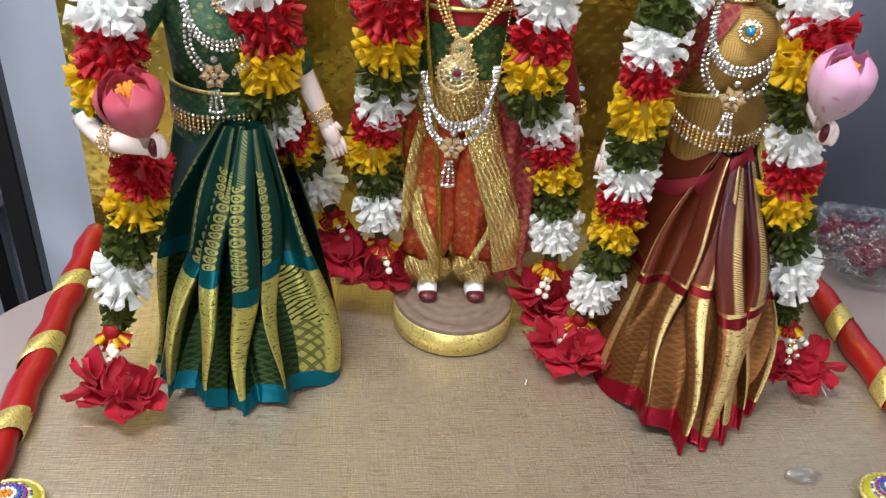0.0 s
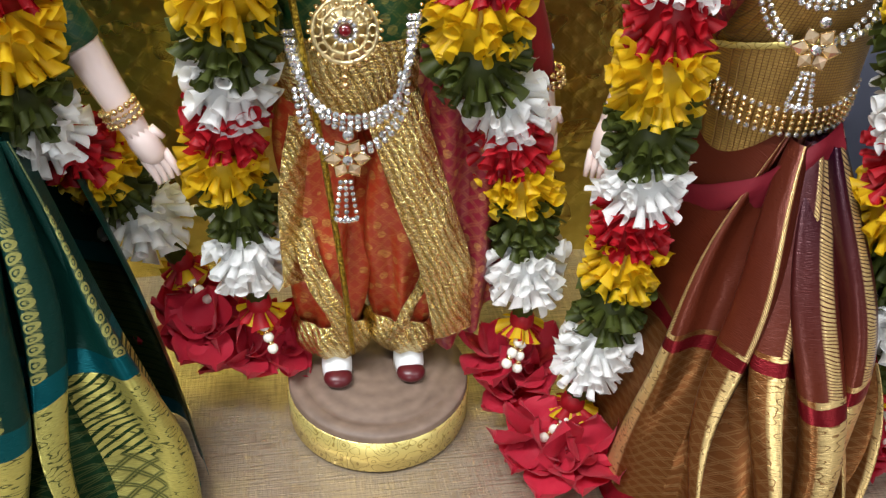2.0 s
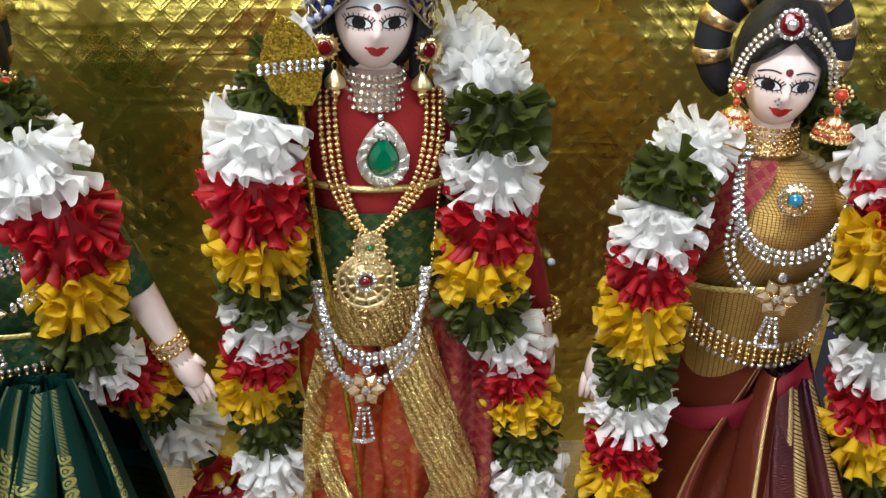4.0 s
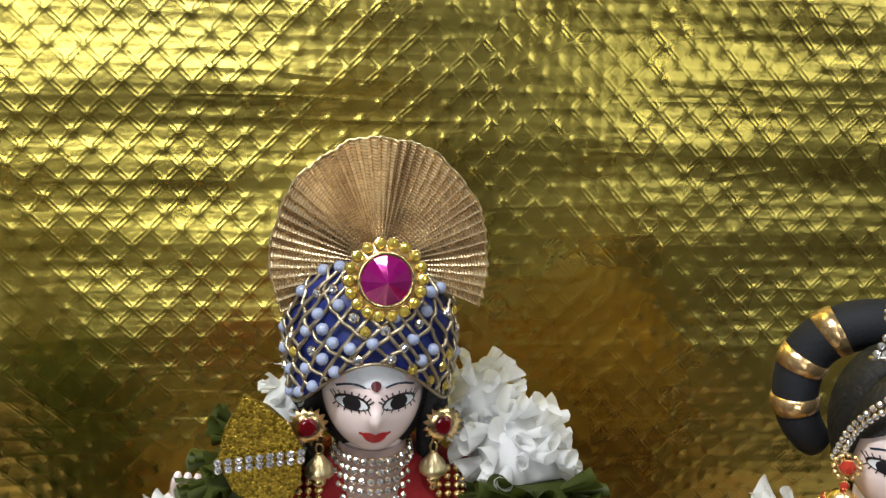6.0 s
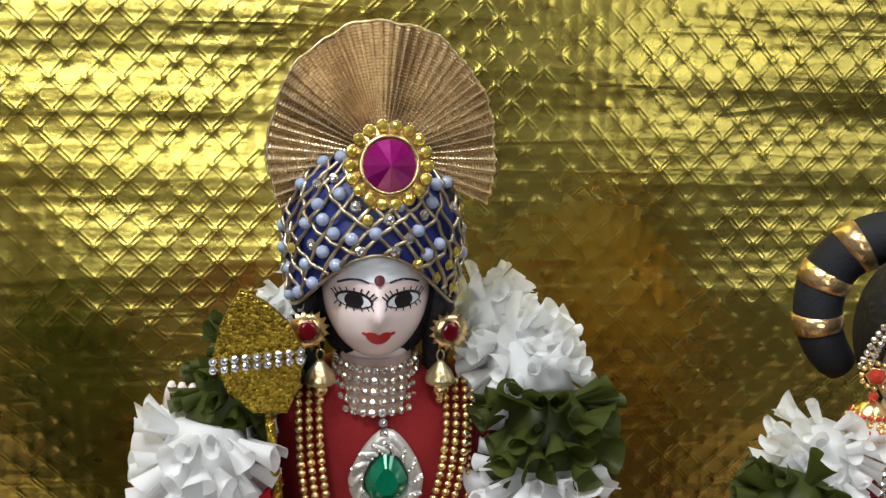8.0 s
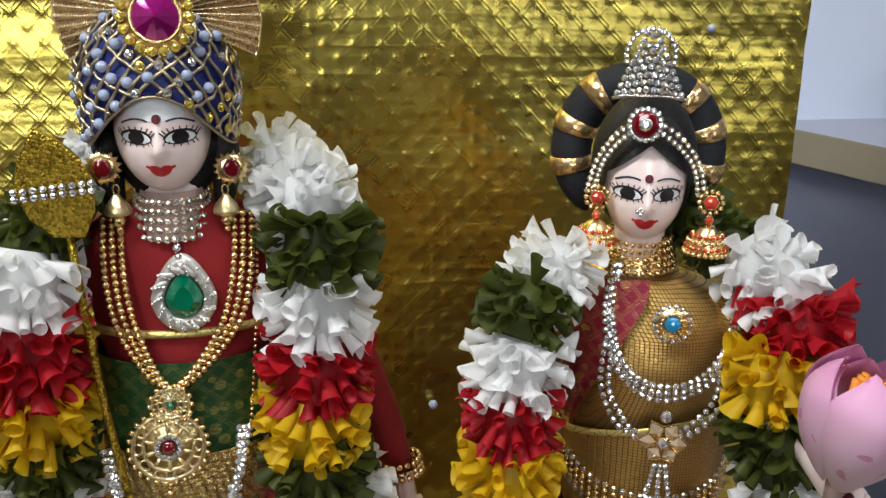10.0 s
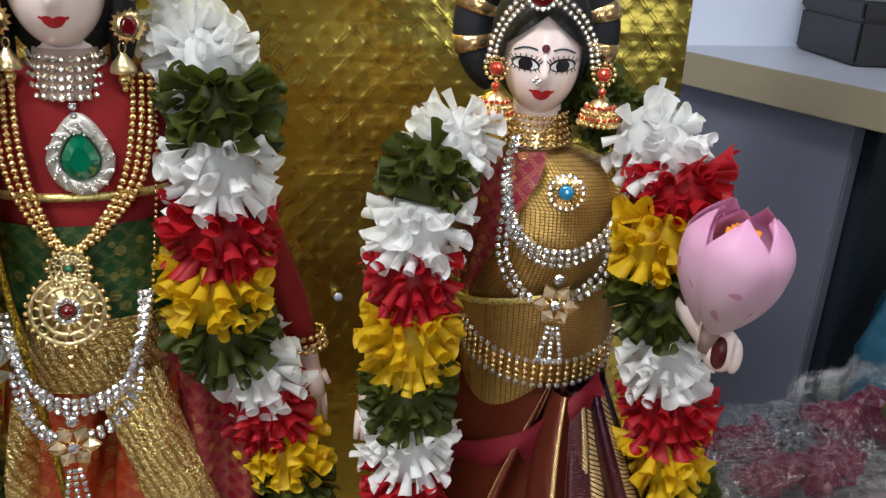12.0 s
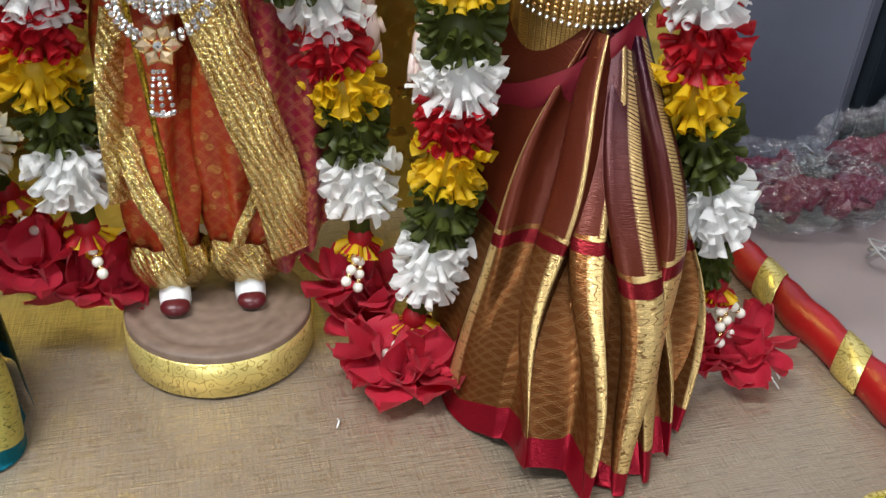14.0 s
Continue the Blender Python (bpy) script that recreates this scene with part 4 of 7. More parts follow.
def tassel(garland, bands_end, pearls, flowers, rnd):
    """Small mixed ribbons, pearl strings and large red cloth flowers at a strand's end."""
    s = Shape()
    s.ball(bands_end, 0.007, 0.007, 0.008)
    knot = part("ribbon_knot", s, RIBBON["r"], garland)
    for k in range(16):
        a = 2 * math.pi * k / 16
        way = Vector((math.cos(a), math.sin(a), -0.7 + rnd.uniform(-0.4, 0.2)))
        ob = piece("ribbon_roll", rnd.choice(ROLLS["y" if k % 2 else "r"]), knot, facing(Vector(bands_end), way, rnd.uniform(0.013, 0.017), rnd.uniform(0, 6)))
        ob.matrix_parent_inverse = Matrix()
    for n, p in enumerate(pearls):
        end, top = Vector(p), Vector(bands_end) + Vector((0, -0.006, -0.003))
        for k in range(5):
            q = top.lerp(end, 0.35 + 0.65 * k / 4)
            piece("pearl_bead" if k % 2 == 0 else "gold_bead", PEARL_BEAD if k % 2 == 0 else GOLD_BEAD, garland, facing(q, (0, 0, 1), 0.0031 if k % 2 == 0 else 0.0019))
    for p in flowers:
        s = Shape()
        s.ball(p, 0.003)
        core = part("cloth_flower", s, PETAL_RED, garland, "large red cloth flower")
        tilt = Vector((rnd.uniform(-0.3, 0.3), -0.55, 0.8)).normalized()
        base = facing(p, tilt, 1.0, rnd.uniform(0, 6))
        for k in range(7):
            a = 2 * math.pi * k / 7 + rnd.uniform(-0.2, 0.2)
            way = base.to_3x3() @ Vector((math.cos(a), math.sin(a), rnd.uniform(0.15, 0.75)))
            size = rnd.uniform(0.022, 0.031)
            if p[2] + way.normalized().z * size < 0.004:
                way.z = (0.005 - p[2]) / size
            ob = piece("cloth_petal", rnd.choice(PETALS), core, facing(p, way, size, rnd.uniform(-0.7, 0.7)))
            ob.matrix_parent_inverse = Matrix()


def garland(label, strands, seed):
    rnd = random.Random(seed)
    at = strands[0]["bands"][0][1:4]
    ob = thing("flower_garland", None, None, label, "garland", "garlands on the dolls", at=(at[0], at[1] + 0.02, at[2]))
    for st in strands:
        bands = st["bands"]
        for i, (colour, x, y, z, r) in enumerate(bands):
            a, b = Vector(bands[max(i - 1, 0)][1:4]), Vector(bands[min(i + 1, len(bands) - 1)][1:4])
            span = (b - a).length / (2 if 0 < i < len(bands) - 1 else 1)
            ribbon_band(ob, colour, (x, y, z), b - a, r, span * 1.05, rnd)
        s = Shape()
        s.tube([b[1:4] for b in bands] + [st["end"]], 0.006, 0, 8)
        part("cord", s, RIBBON["g"], ob)
        tassel(ob, st["end"], st["pearls"], st["flowers"], rnd)


garland("red, white, yellow and green ribbon garland on the male doll", [
    {"bands": [("w", 0.070, 0.676, 0.352, 0.018), ("w", 0.079, 0.656, 0.341, 0.021), ("g", 0.083, 0.640, 0.325, 0.0225), ("w", 0.081, 0.638, 0.301, 0.0225), ("r", 0.080, 0.638, 0.275, 0.0235), ("y", 0.078, 0.637, 0.251, 0.023), ("g", 0.080, 0.638, 0.228, 0.022),
               ("w", 0.094, 0.642, 0.206, 0.021), ("r", 0.099, 0.643, 0.184, 0.020), ("y", 0.107, 0.642, 0.161, 0.020), ("g", 0.111, 0.641, 0.138, 0.019), ("w", 0.114, 0.638, 0.108, 0.021)],
     "end": (0.114, 0.634, 0.076), "pearls": [(0.111, 0.622, 0.050), (0.104, 0.620, 0.056)], "flowers": [(0.112, 0.630, 0.022), (0.104, 0.642, 0.040), (0.126, 0.640, 0.034)]},
    {"bands": [("w", -0.004, 0.668, 0.358, 0.013), ("g", -0.021, 0.654, 0.338, 0.018), ("w", -0.030, 0.638, 0.316, 0.0225), ("r", -0.030, 0.638, 0.290, 0.024), ("y", -0.030, 0.642, 0.264, 0.0235), ("g", -0.031, 0.647, 0.239, 0.022), ("w", -0.033, 0.652, 0.216, 0.021),
               ("r", -0.036, 0.656, 0.195, 0.020), ("y", -0.040, 0.660, 0.168, 0.020), ("g", -0.035, 0.660, 0.143, 0.019), ("w", -0.033, 0.657, 0.114, 0.021)],
     "end": (-0.030, 0.655, 0.083), "pearls": [(-0.024, 0.640, 0.062)], "flowers": [(-0.062, 0.668, 0.052), (-0.040, 0.660, 0.040), (-0.019, 0.668, 0.036)]},
], 11)
garland("red, white, yellow, green ribbon garland beside the maroon silk", [
    {"bands": [("w", 0.178, 0.634, 0.312, 0.019), ("g", 0.163, 0.620, 0.302, 0.019), ("w", 0.159, 0.617, 0.279, 0.021), ("r", 0.158, 0.616, 0.257, 0.020), ("y", 0.158, 0.616, 0.229, 0.022), ("g", 0.158, 0.616, 0.199, 0.020), ("w", 0.159, 0.615, 0.174, 0.021),
               ("r", 0.158, 0.615, 0.150, 0.020), ("y", 0.158, 0.614, 0.127, 0.020), ("g", 0.155, 0.612, 0.099, 0.019), ("w", 0.150, 0.611, 0.067, 0.020)],
     "end": (0.140, 0.604, 0.038), "pearls": [(0.130, 0.592, 0.018), (0.137, 0.588, 0.020), (0.122, 0.592, 0.024)], "flowers": [(0.128, 0.582, 0.013), (0.148, 0.585, 0.015), (0.113, 0.600, 0.018)]},
    {"bands": [("g", 0.248, 0.640, 0.328, 0.016), ("w", 0.262, 0.605, 0.315, 0.020), ("r", 0.267, 0.592, 0.300, 0.021), ("y", 0.257, 0.588, 0.278, 0.020), ("g", 0.258, 0.582, 0.253, 0.020), ("w", 0.264, 0.578, 0.227, 0.020), ("r", 0.268, 0.576, 0.201, 0.020),
               ("y", 0.270, 0.576, 0.177, 0.020), ("g", 0.281, 0.577, 0.147, 0.019), ("w", 0.294, 0.577, 0.111, 0.022), ("g", 0.300, 0.577, 0.079, 0.014)],
     "end": (0.308, 0.573, 0.063), "pearls": [(0.318, 0.563, 0.034), (0.311, 0.560, 0.030), (0.324, 0.566, 0.045)], "flowers": [(0.318, 0.560, 0.016), (0.338, 0.566, 0.022), (0.300, 0.566, 0.020)]},
], 23)
garland("red, white, yellow, green ribbon garland beside the green silk", [
    {"bands": [("w", -0.196, 0.620, 0.318, 0.020), ("w", -0.211, 0.590, 0.299, 0.022), ("r", -0.212, 0.586, 0.274, 0.022), ("y", -0.219, 0.586, 0.250, 0.021), ("g", -0.214, 0.590, 0.228, 0.018), ("r", -0.207, 0.592, 0.202, 0.017), ("r", -0.204, 0.586, 0.183, 0.020), ("y", -0.211, 0.585, 0.160, 0.020),
               ("g", -0.217, 0.583, 0.131, 0.019), ("w", -0.229, 0.580, 0.096, 0.021), ("g", -0.233, 0.575, 0.069, 0.013)],
     "end": (-0.237, 0.565, 0.056), "pearls": [(-0.226, 0.540, 0.034), (-0.238, 0.542, 0.036), (-0.233, 0.546, 0.042)], "flowers": [(-0.228, 0.528, 0.022), (-0.248, 0.540, 0.026), (-0.212, 0.534, 0.020)]},
    {"bands": [("g", -0.136, 0.640, 0.328, 0.018), ("w", -0.124, 0.630, 0.309, 0.023), ("r", -0.115, 0.630, 0.279, 0.023), ("y", -0.116, 0.632, 0.249, 0.022), ("g", -0.118, 0.636, 0.220, 0.020), ("w", -0.115, 0.643, 0.201, 0.019), ("r", -0.107, 0.658, 0.182, 0.018),
               ("y", -0.102, 0.668, 0.166, 0.018), ("g", -0.099, 0.680, 0.146, 0.018), ("w", -0.088, 0.690, 0.121, 0.023)],
     "end": (-0.073, 0.690, 0.088), "pearls": [(-0.060, 0.675, 0.072)], "flowers": [(-0.062, 0.688, 0.054), (-0.078, 0.682, 0.046), (-0.052, 0.690, 0.034)]},
], 37)


# ---- the dolls ----
def doll_head(s, c, a, b, h, slots, ash=False):
    """A painted head: face with nose and chin, eyes, brows, lips and dot. slots: skin, black, white, red, brow, dark red."""
    skin, black, white, red, brow, dot = slots

    def front(x, z):
        """How far the face stands before the head's middle at x, z from it."""
        w = taper(z)
        q = 1 - (x / (a * w)) ** 2 - abs(z / h) ** (2.5 if z < 0 else 2.0)
        y = b * math.sqrt(max(q, 0.0))
        nose = 0.0048 * math.exp(-(x / 0.0021) ** 2) * (math.exp(-((z + 0.0085) / 0.0034) ** 2) + 0.55 * math.exp(-((z + 0.003) / 0.006) ** 2))
        chin = 0.0012 * math.exp(-(x / 0.005) ** 2 - ((z + 0.0215) / 0.004) ** 2)
        mouth = 0.0009 * math.exp(-(x / 0.005) ** 2 - ((z + 0.0155) / 0.003) ** 2)
        socket = -0.0008 * sum(math.exp(-((x - e) / 0.004) ** 2 - ((z + 0.0035) / 0.003) ** 2) for e in (-0.0078, 0.0078))
        return y + nose + chin + mouth + socket

    def taper(z):
        return 1.0 - 0.12 * max(0.0, -z / h) ** 1.8

    rows = []
    for i in range(37):
        v = math.pi * (i / 36 - 0.5)
        z = h * math.sin(v)
        k = max(math.sqrt(max(1 - abs(math.sin(v)) ** (2.5 if v < 0 else 2.0), 0.0)), 0.02)
        row = []
        for j in range(48):
            u = 2 * math.pi * j / 48
            x = a * taper(z) * k * math.cos(u)
            sn = math.sin(u)
            y = -front(x, z) if sn < 0 and k > 0.03 else b * k * sn * 1.05
            if sn < 0:
                y = min(y, 0) if abs(x) < a * taper(z) * k * 0.999 else 0.0
            row.append((c[0] + x, c[1] + y, c[2] + z))
        rows.append(row)
    s.grid(rows, skin, True)

    def patch(points, slot, lift):
        """A flat painted shape on the face: a fan round its middle."""
        base = len(s.v)
        mx, mz = sum(p[0] for p in points) / len(points), sum(p[1] for p in points) / len(points)
        inner = [((p[0] + mx) / 2, (p[1] + mz) / 2) for p in points]
        for x, z in [(mx, mz)] + inner + list(points):
            s.v.append((c[0] + x, c[1] - front(x, z) - lift, c[2] + z))
        n = len(points)
        for k in range(n):
            q = (k + 1) % n
            s.face((base, base + 1 + k, base + 1 + q), slot)
            s.face((base + 1 + k, base + 1 + n + k, base + 1 + n + q, base + 1 + q), slot)

    def oval(x, z, rx, rz, n=18):
        return [(x + rx * math.cos(2 * math.pi * k / n), z + rz * math.sin(2 * math.pi * k / n)) for k in range(n)]

    def stroke(pts, w, slot, lift=0.0003):
        for (x0, z0), (x1, z1) in zip(pts, pts[1:]):
            d = Vector((x1 - x0, z1 - z0))
            nx, nz = -d.y / d.length * w / 2, d.x / d.length * w / 2
            base = len(s.v)
            for x, z in ((x0 + nx, z0 + nz), (x0 - nx, z0 - nz), (x1 - nx, z1 - nz), (x1 + nx, z1 + nz)):
                s.v.append((c[0] + x, c[1] - front(x, z) - lift, c[2] + z))
            s.face((base, base + 1, base + 2, base + 3), slot)

    for e in (-1, 1):
        ex, ez = e * 0.0078, -0.0035
        almond = [(ex + 0.0055 * math.cos(t), ez + 0.0029 * math.sin(t) * (1.0 if math.sin(t) > 0 else 0.75) + 0.0003 * e * math.cos(t)) for t in (2 * math.pi * k / 20 for k in range(20))]
        patch(almond, white, 0.00022)
        patch(oval(ex, ez + 0.0002, 0.0030, 0.0026), black, 0.0004)
        stroke(almond[:11], 0.0009, black, 0.00035)
        stroke(almond[10:] + almond[:1], 0.0004, black, 0.00035)
        for k in range(9):
            t = math.pi * (0.06 + 0.88 * k / 8)
            p = (ex + 0.0053 * math.cos(t), ez + 0.0023 * math.sin(t))
            stroke([p, (p[0] + 0.0019 * math.cos(t), p[1] + 0.0021)], 0.00042, black)
        for k in range(7):
            t = -math.pi * (0.12 + 0.76 * k / 6)
            p = (ex + 0.0053 * math.cos(t), ez + 0.0016 * math.sin(t))
            stroke([p, (p[0] + 0.0012 * math.cos(t), p[1] - 0.0017)], 0.00036, black)
        stroke([(e * (0.0032 + 0.0098 * k / 8), 0.0018 + 0.0022 * math.sin(math.pi * (0.15 + 0.75 * k / 8)) - 0.0008 * k / 8) for k in range(9)], 0.0007, brow)
    patch([(0.0041 * math.cos(t), -0.0156 + 0.0010 * math.cos(t) ** 2 + 0.0026 * math.sin(t) * (0.8 - 0.35 * math.exp(-(math.cos(t) / 0.2) ** 2) if math.sin(t) > 0 else 1.0)) for t in (2 * math.pi * k / 24 for k in range(24))], red, 0.0004)
    for e in (-1, 1):
        stroke([(e * 0.0036, -0.0148), (e * 0.0052, -0.0140)], 0.0010, red, 0.0004)
    if ash:
        for zz in (0.0042, 0.0064, 0.0086, 0.0108):
            stroke([(-0.0095 + 0.019 * k / 10, zz + 0.0004 * math.sin(k)) for k in range(11)], 0.0021, white, 0.0003)
    patch(oval(0, 0.0038, 0.0017, 0.0017, 14), dot, 0.0006)
    return front


def limb(s, pts, radii, slot, n=12):
    """An arm or finger: a tapered tube along the points."""
    line = along(pts, 14)
    r = []
    for k in range(14):
        f = k / 13 * (len(radii) - 1)
        i = min(int(f), len(radii) - 2)
        r.append(radii[i] + (radii[i + 1] - radii[i]) * (f - i))
    s.tube([p for p, _ in line], r, slot, n)


def hand(s, p, way, slot, dye):
    w = Vector(way).normalized()
    side = w.cross(Vector((0, 1, 0.2))).normalized()
    p = Vector(p)
    s.tube([p - w * 0.004, p + w * 0.004, p + w * 0.012, p + w * 0.016], [0.0055, 0.007, 0.0066, 0.004], slot, 12)
    for k in range(4):
        q = p + w * 0.013 + side * (0.0034 * (k - 1.5))
        s.tube([q, q + w * 0.008, q + w * 0.013 + Vector((0, -0.002, -0.001))], [0.0022, 0.0021, 0.0012], slot, 8)
    q = p + side * 0.006
    s.tube([q, q + w * 0.007 + side * 0.003], [0.0024, 0.0014], slot, 8)


DOLL_MATS = [SKIN, INK, CHALK, LIP, BROW, DYE, HAIR]


def male_doll():
    s = Shape()
    x, y = 0.027, 0.668
    s.loft([(x, y, 0.205, 0.034, 0.024), (x, y, 0.24, 0.036, 0.026), (x, y, 0.275, 0.034, 0.022), (x, y, 0.305, 0.039, 0.021), (x, y, 0.327, 0.040, 0.020), (x, y, 0.339, 0.026, 0.016), (x, y, 0.343, 0.013, 0.012)], 7, 28)
    s.loft([(x - 0.001, y - 0.004, 0.335, 0.012, 0.011), (x - 0.001, y - 0.006, 0.36, 0.011, 0.011)], 0, 20)
    doll_head(s, (0.0252, 0.6555, 0.3755), 0.0180, 0.0200, 0.0275, (0, 1, 2, 3, 4, 5), True)
    s.ball((0.0255, 0.668, 0.372), 0.0235, 0.020, 0.033, 6, 24, 16)
    for e in (-1, 1):
        limb(s, [(0.025 + e * 0.021, 0.664, 0.372), (0.025 + e * 0.0225, 0.662, 0.355), (0.025 + e * 0.020, 0.662, 0.335)], [0.006, 0.006, 0.003], 6)
    limb(s, [(0.060, 0.672, 0.330), (0.088, 0.672, 0.285), (0.110, 0.668, 0.235), (0.118, 0.664, 0.205)], [0.013, 0.012, 0.010, 0.0075], 7)
    limb(s, [(0.117, 0.664, 0.212), (0.121, 0.662, 0.190)], [0.0065, 0.006], 0)
    hand(s, (0.121, 0.662, 0.190), (0.10, 0.0, -1), 0, 5)
    limb(s, [(-0.006, 0.672, 0.330), (-0.040, 0.672, 0.290), (-0.052, 0.662, 0.285), (-0.044, 0.660, 0.312)], [0.013, 0.012, 0.010, 0.0075], 7)
    hand(s, (-0.041, 0.659, 0.314), (0.15, -0.1, 0.9), 0, 5)
    for fx in (0.011, 0.053):
        s.loft([(fx, 0.652, 0.0322, 0.0088, 0.0165), (fx, 0.651, 0.0375, 0.0088, 0.0170), (fx, 0.655, 0.0430, 0.0080, 0.0120), (fx, 0.661, 0.051, 0.007, 0.008), (fx, 0.665, 0.08, 0.0075, 0.0075), (0.027 + (fx - 0.032) * 0.5, 0.668, 0.212, 0.014, 0.014)], 2, 20)
        s.ball((fx, 0.6392, 0.0366), 0.0084, 0.0074, 0.0048, 5, 16, 8)
    thing("male_doll", s, DOLL_MATS + [VELVET], "painted porcelain-faced doll in red velvet on a wooden disc", "doll")


def lady_doll(c, lean, blouse, label, raised, lowered, torso, head=None):
    """c: the head's middle; raised and lowered: points of the two arms; head: its own turn against the body."""
    s = Shape()
    tx, ty = torso
    s.loft([(tx, ty, 0.165, 0.024, 0.020), (tx, ty, 0.20, 0.030, 0.024), (tx, ty, 0.23, 0.034, 0.025), (tx, ty - 0.003, 0.262, 0.036, 0.030), (tx, ty - 0.003, 0.285, 0.038, 0.029), (tx, ty, 0.299, 0.036, 0.021), (tx - lean, ty, 0.307, 0.022, 0.015), (tx - lean, ty, 0.311, 0.011, 0.011)], 7, 32)
    first = len(s.v)
    s.loft([(c[0], c[1] + 0.004, 0.308, 0.0115, 0.011), (c[0], c[1] + 0.004, 0.338, 0.0105, 0.0105)], 0, 20)
    doll_head(s, c, 0.0172, 0.0195, 0.0270, (0, 1, 2, 3, 4, 5))
    s.ball((c[0], c[1] + 0.011, c[2] + 0.004), 0.0225, 0.020, 0.031, 6, 24, 16)
    n = 48
    rows = []
    for i in range(13):
        row = []
        for j in range(n + 1):
            u = math.pi * (1.04 + 0.92 * j / n)
            side = abs(math.cos(u))
            low = 0.0165 - 0.0150 * side ** 1.15 - 0.020 * max(0.0, side - 0.86) / 0.14
            v0 = math.asin(max(min(low / 0.0285, 0.95), -0.95))
            v = v0 + (math.pi / 2 - v0) * i / 12
            r = math.cos(v) * (1 + 0.010 * math.sin(j * 1.9 + 2 * i)) + 0.004
            row.append((c[0] + 0.0188 * r * math.cos(u), c[1] + 0.0215 * r * math.sin(u) + 0.0004, c[2] + 0.0285 * math.sin(v)))
        rows.append(row)
    s.grid(rows, 6)
    if head:
        s.v[first:] = [tuple(head @ Vector(v)) for v in s.v[first:]]
    for arm, way in (raised, lowered):
        limb(s, arm[:2], [0.011, 0.0105], 7)
        limb(s, arm[1:], [0.0090, 0.0075, 0.006], 0)
    hand(s, lowered[0][-1], lowered[1], 0, 5)
    q = Vector(raised[0][-1])
    s.ball(q + Vector((0, 0, 0.001)), 0.0074, 0.0070, 0.0092, 0, 18, 12)
    s.ball(q + Vector((-0.0014, -0.0036, 0.0015)), 0.0038, 0.0042, 0.0070, 5, 12, 10)
    s.ball(q + Vector((0.0044, -0.0030, 0.0005)), 0.0032, 0.0046, 0.0076, 0, 12, 10)
    return thing("lady_doll", s, DOLL_MATS + [blouse], label, "doll")


BODY = (-24, (0.2185, 0.6445), (0.230, 0.6430))
HEAD = (-20, (0.2135, 0.6425), (0.2192, 0.6408))
GREEN_TURN = plan_turn(10, (-0.155, 0.650), (-0.155, 0.650))
male_doll()
turned(*BODY, lambda: lady_doll((0.2135, 0.6425, 0.3505), 0.011, BLOUSE2, "painted porcelain-faced doll in gold brocade holding a lotus",
          ([(0.246, 0.645, 0.300), (0.276, 0.612, 0.262), (0.2888, 0.563, 0.252)], (-0.1, -0.2, 1)),
          ([(0.188, 0.645, 0.300), (0.158, 0.632, 0.245), (0.145, 0.610, 0.190)], (-0.1, -0.1, -1)), (0.218, 0.648), plan_turn(*BODY).inverted() @ plan_turn(*HEAD)))
turned(10, (-0.155, 0.650), (-0.155, 0.650), lambda: lady_doll((-0.157, 0.6480, 0.3505), -0.002, BLOUSE3, "painted porcelain-faced doll in green brocade holding a rose lotus",
          ([tuple(GREEN_TURN.inverted() @ Vector(p)) for p in ((-0.190, 0.645, 0.295), (-0.243, 0.608, 0.214), (-0.216, 0.566, 0.2195), (-0.183, 0.552, 0.2225))], (0.9, -0.3, 0.1)),
          ([(-0.122, 0.650, 0.300), (-0.095, 0.645, 0.235), (-0.077, 0.637, 0.192)], (0.4, -0.05, -0.9)), (-0.154, 0.655)))


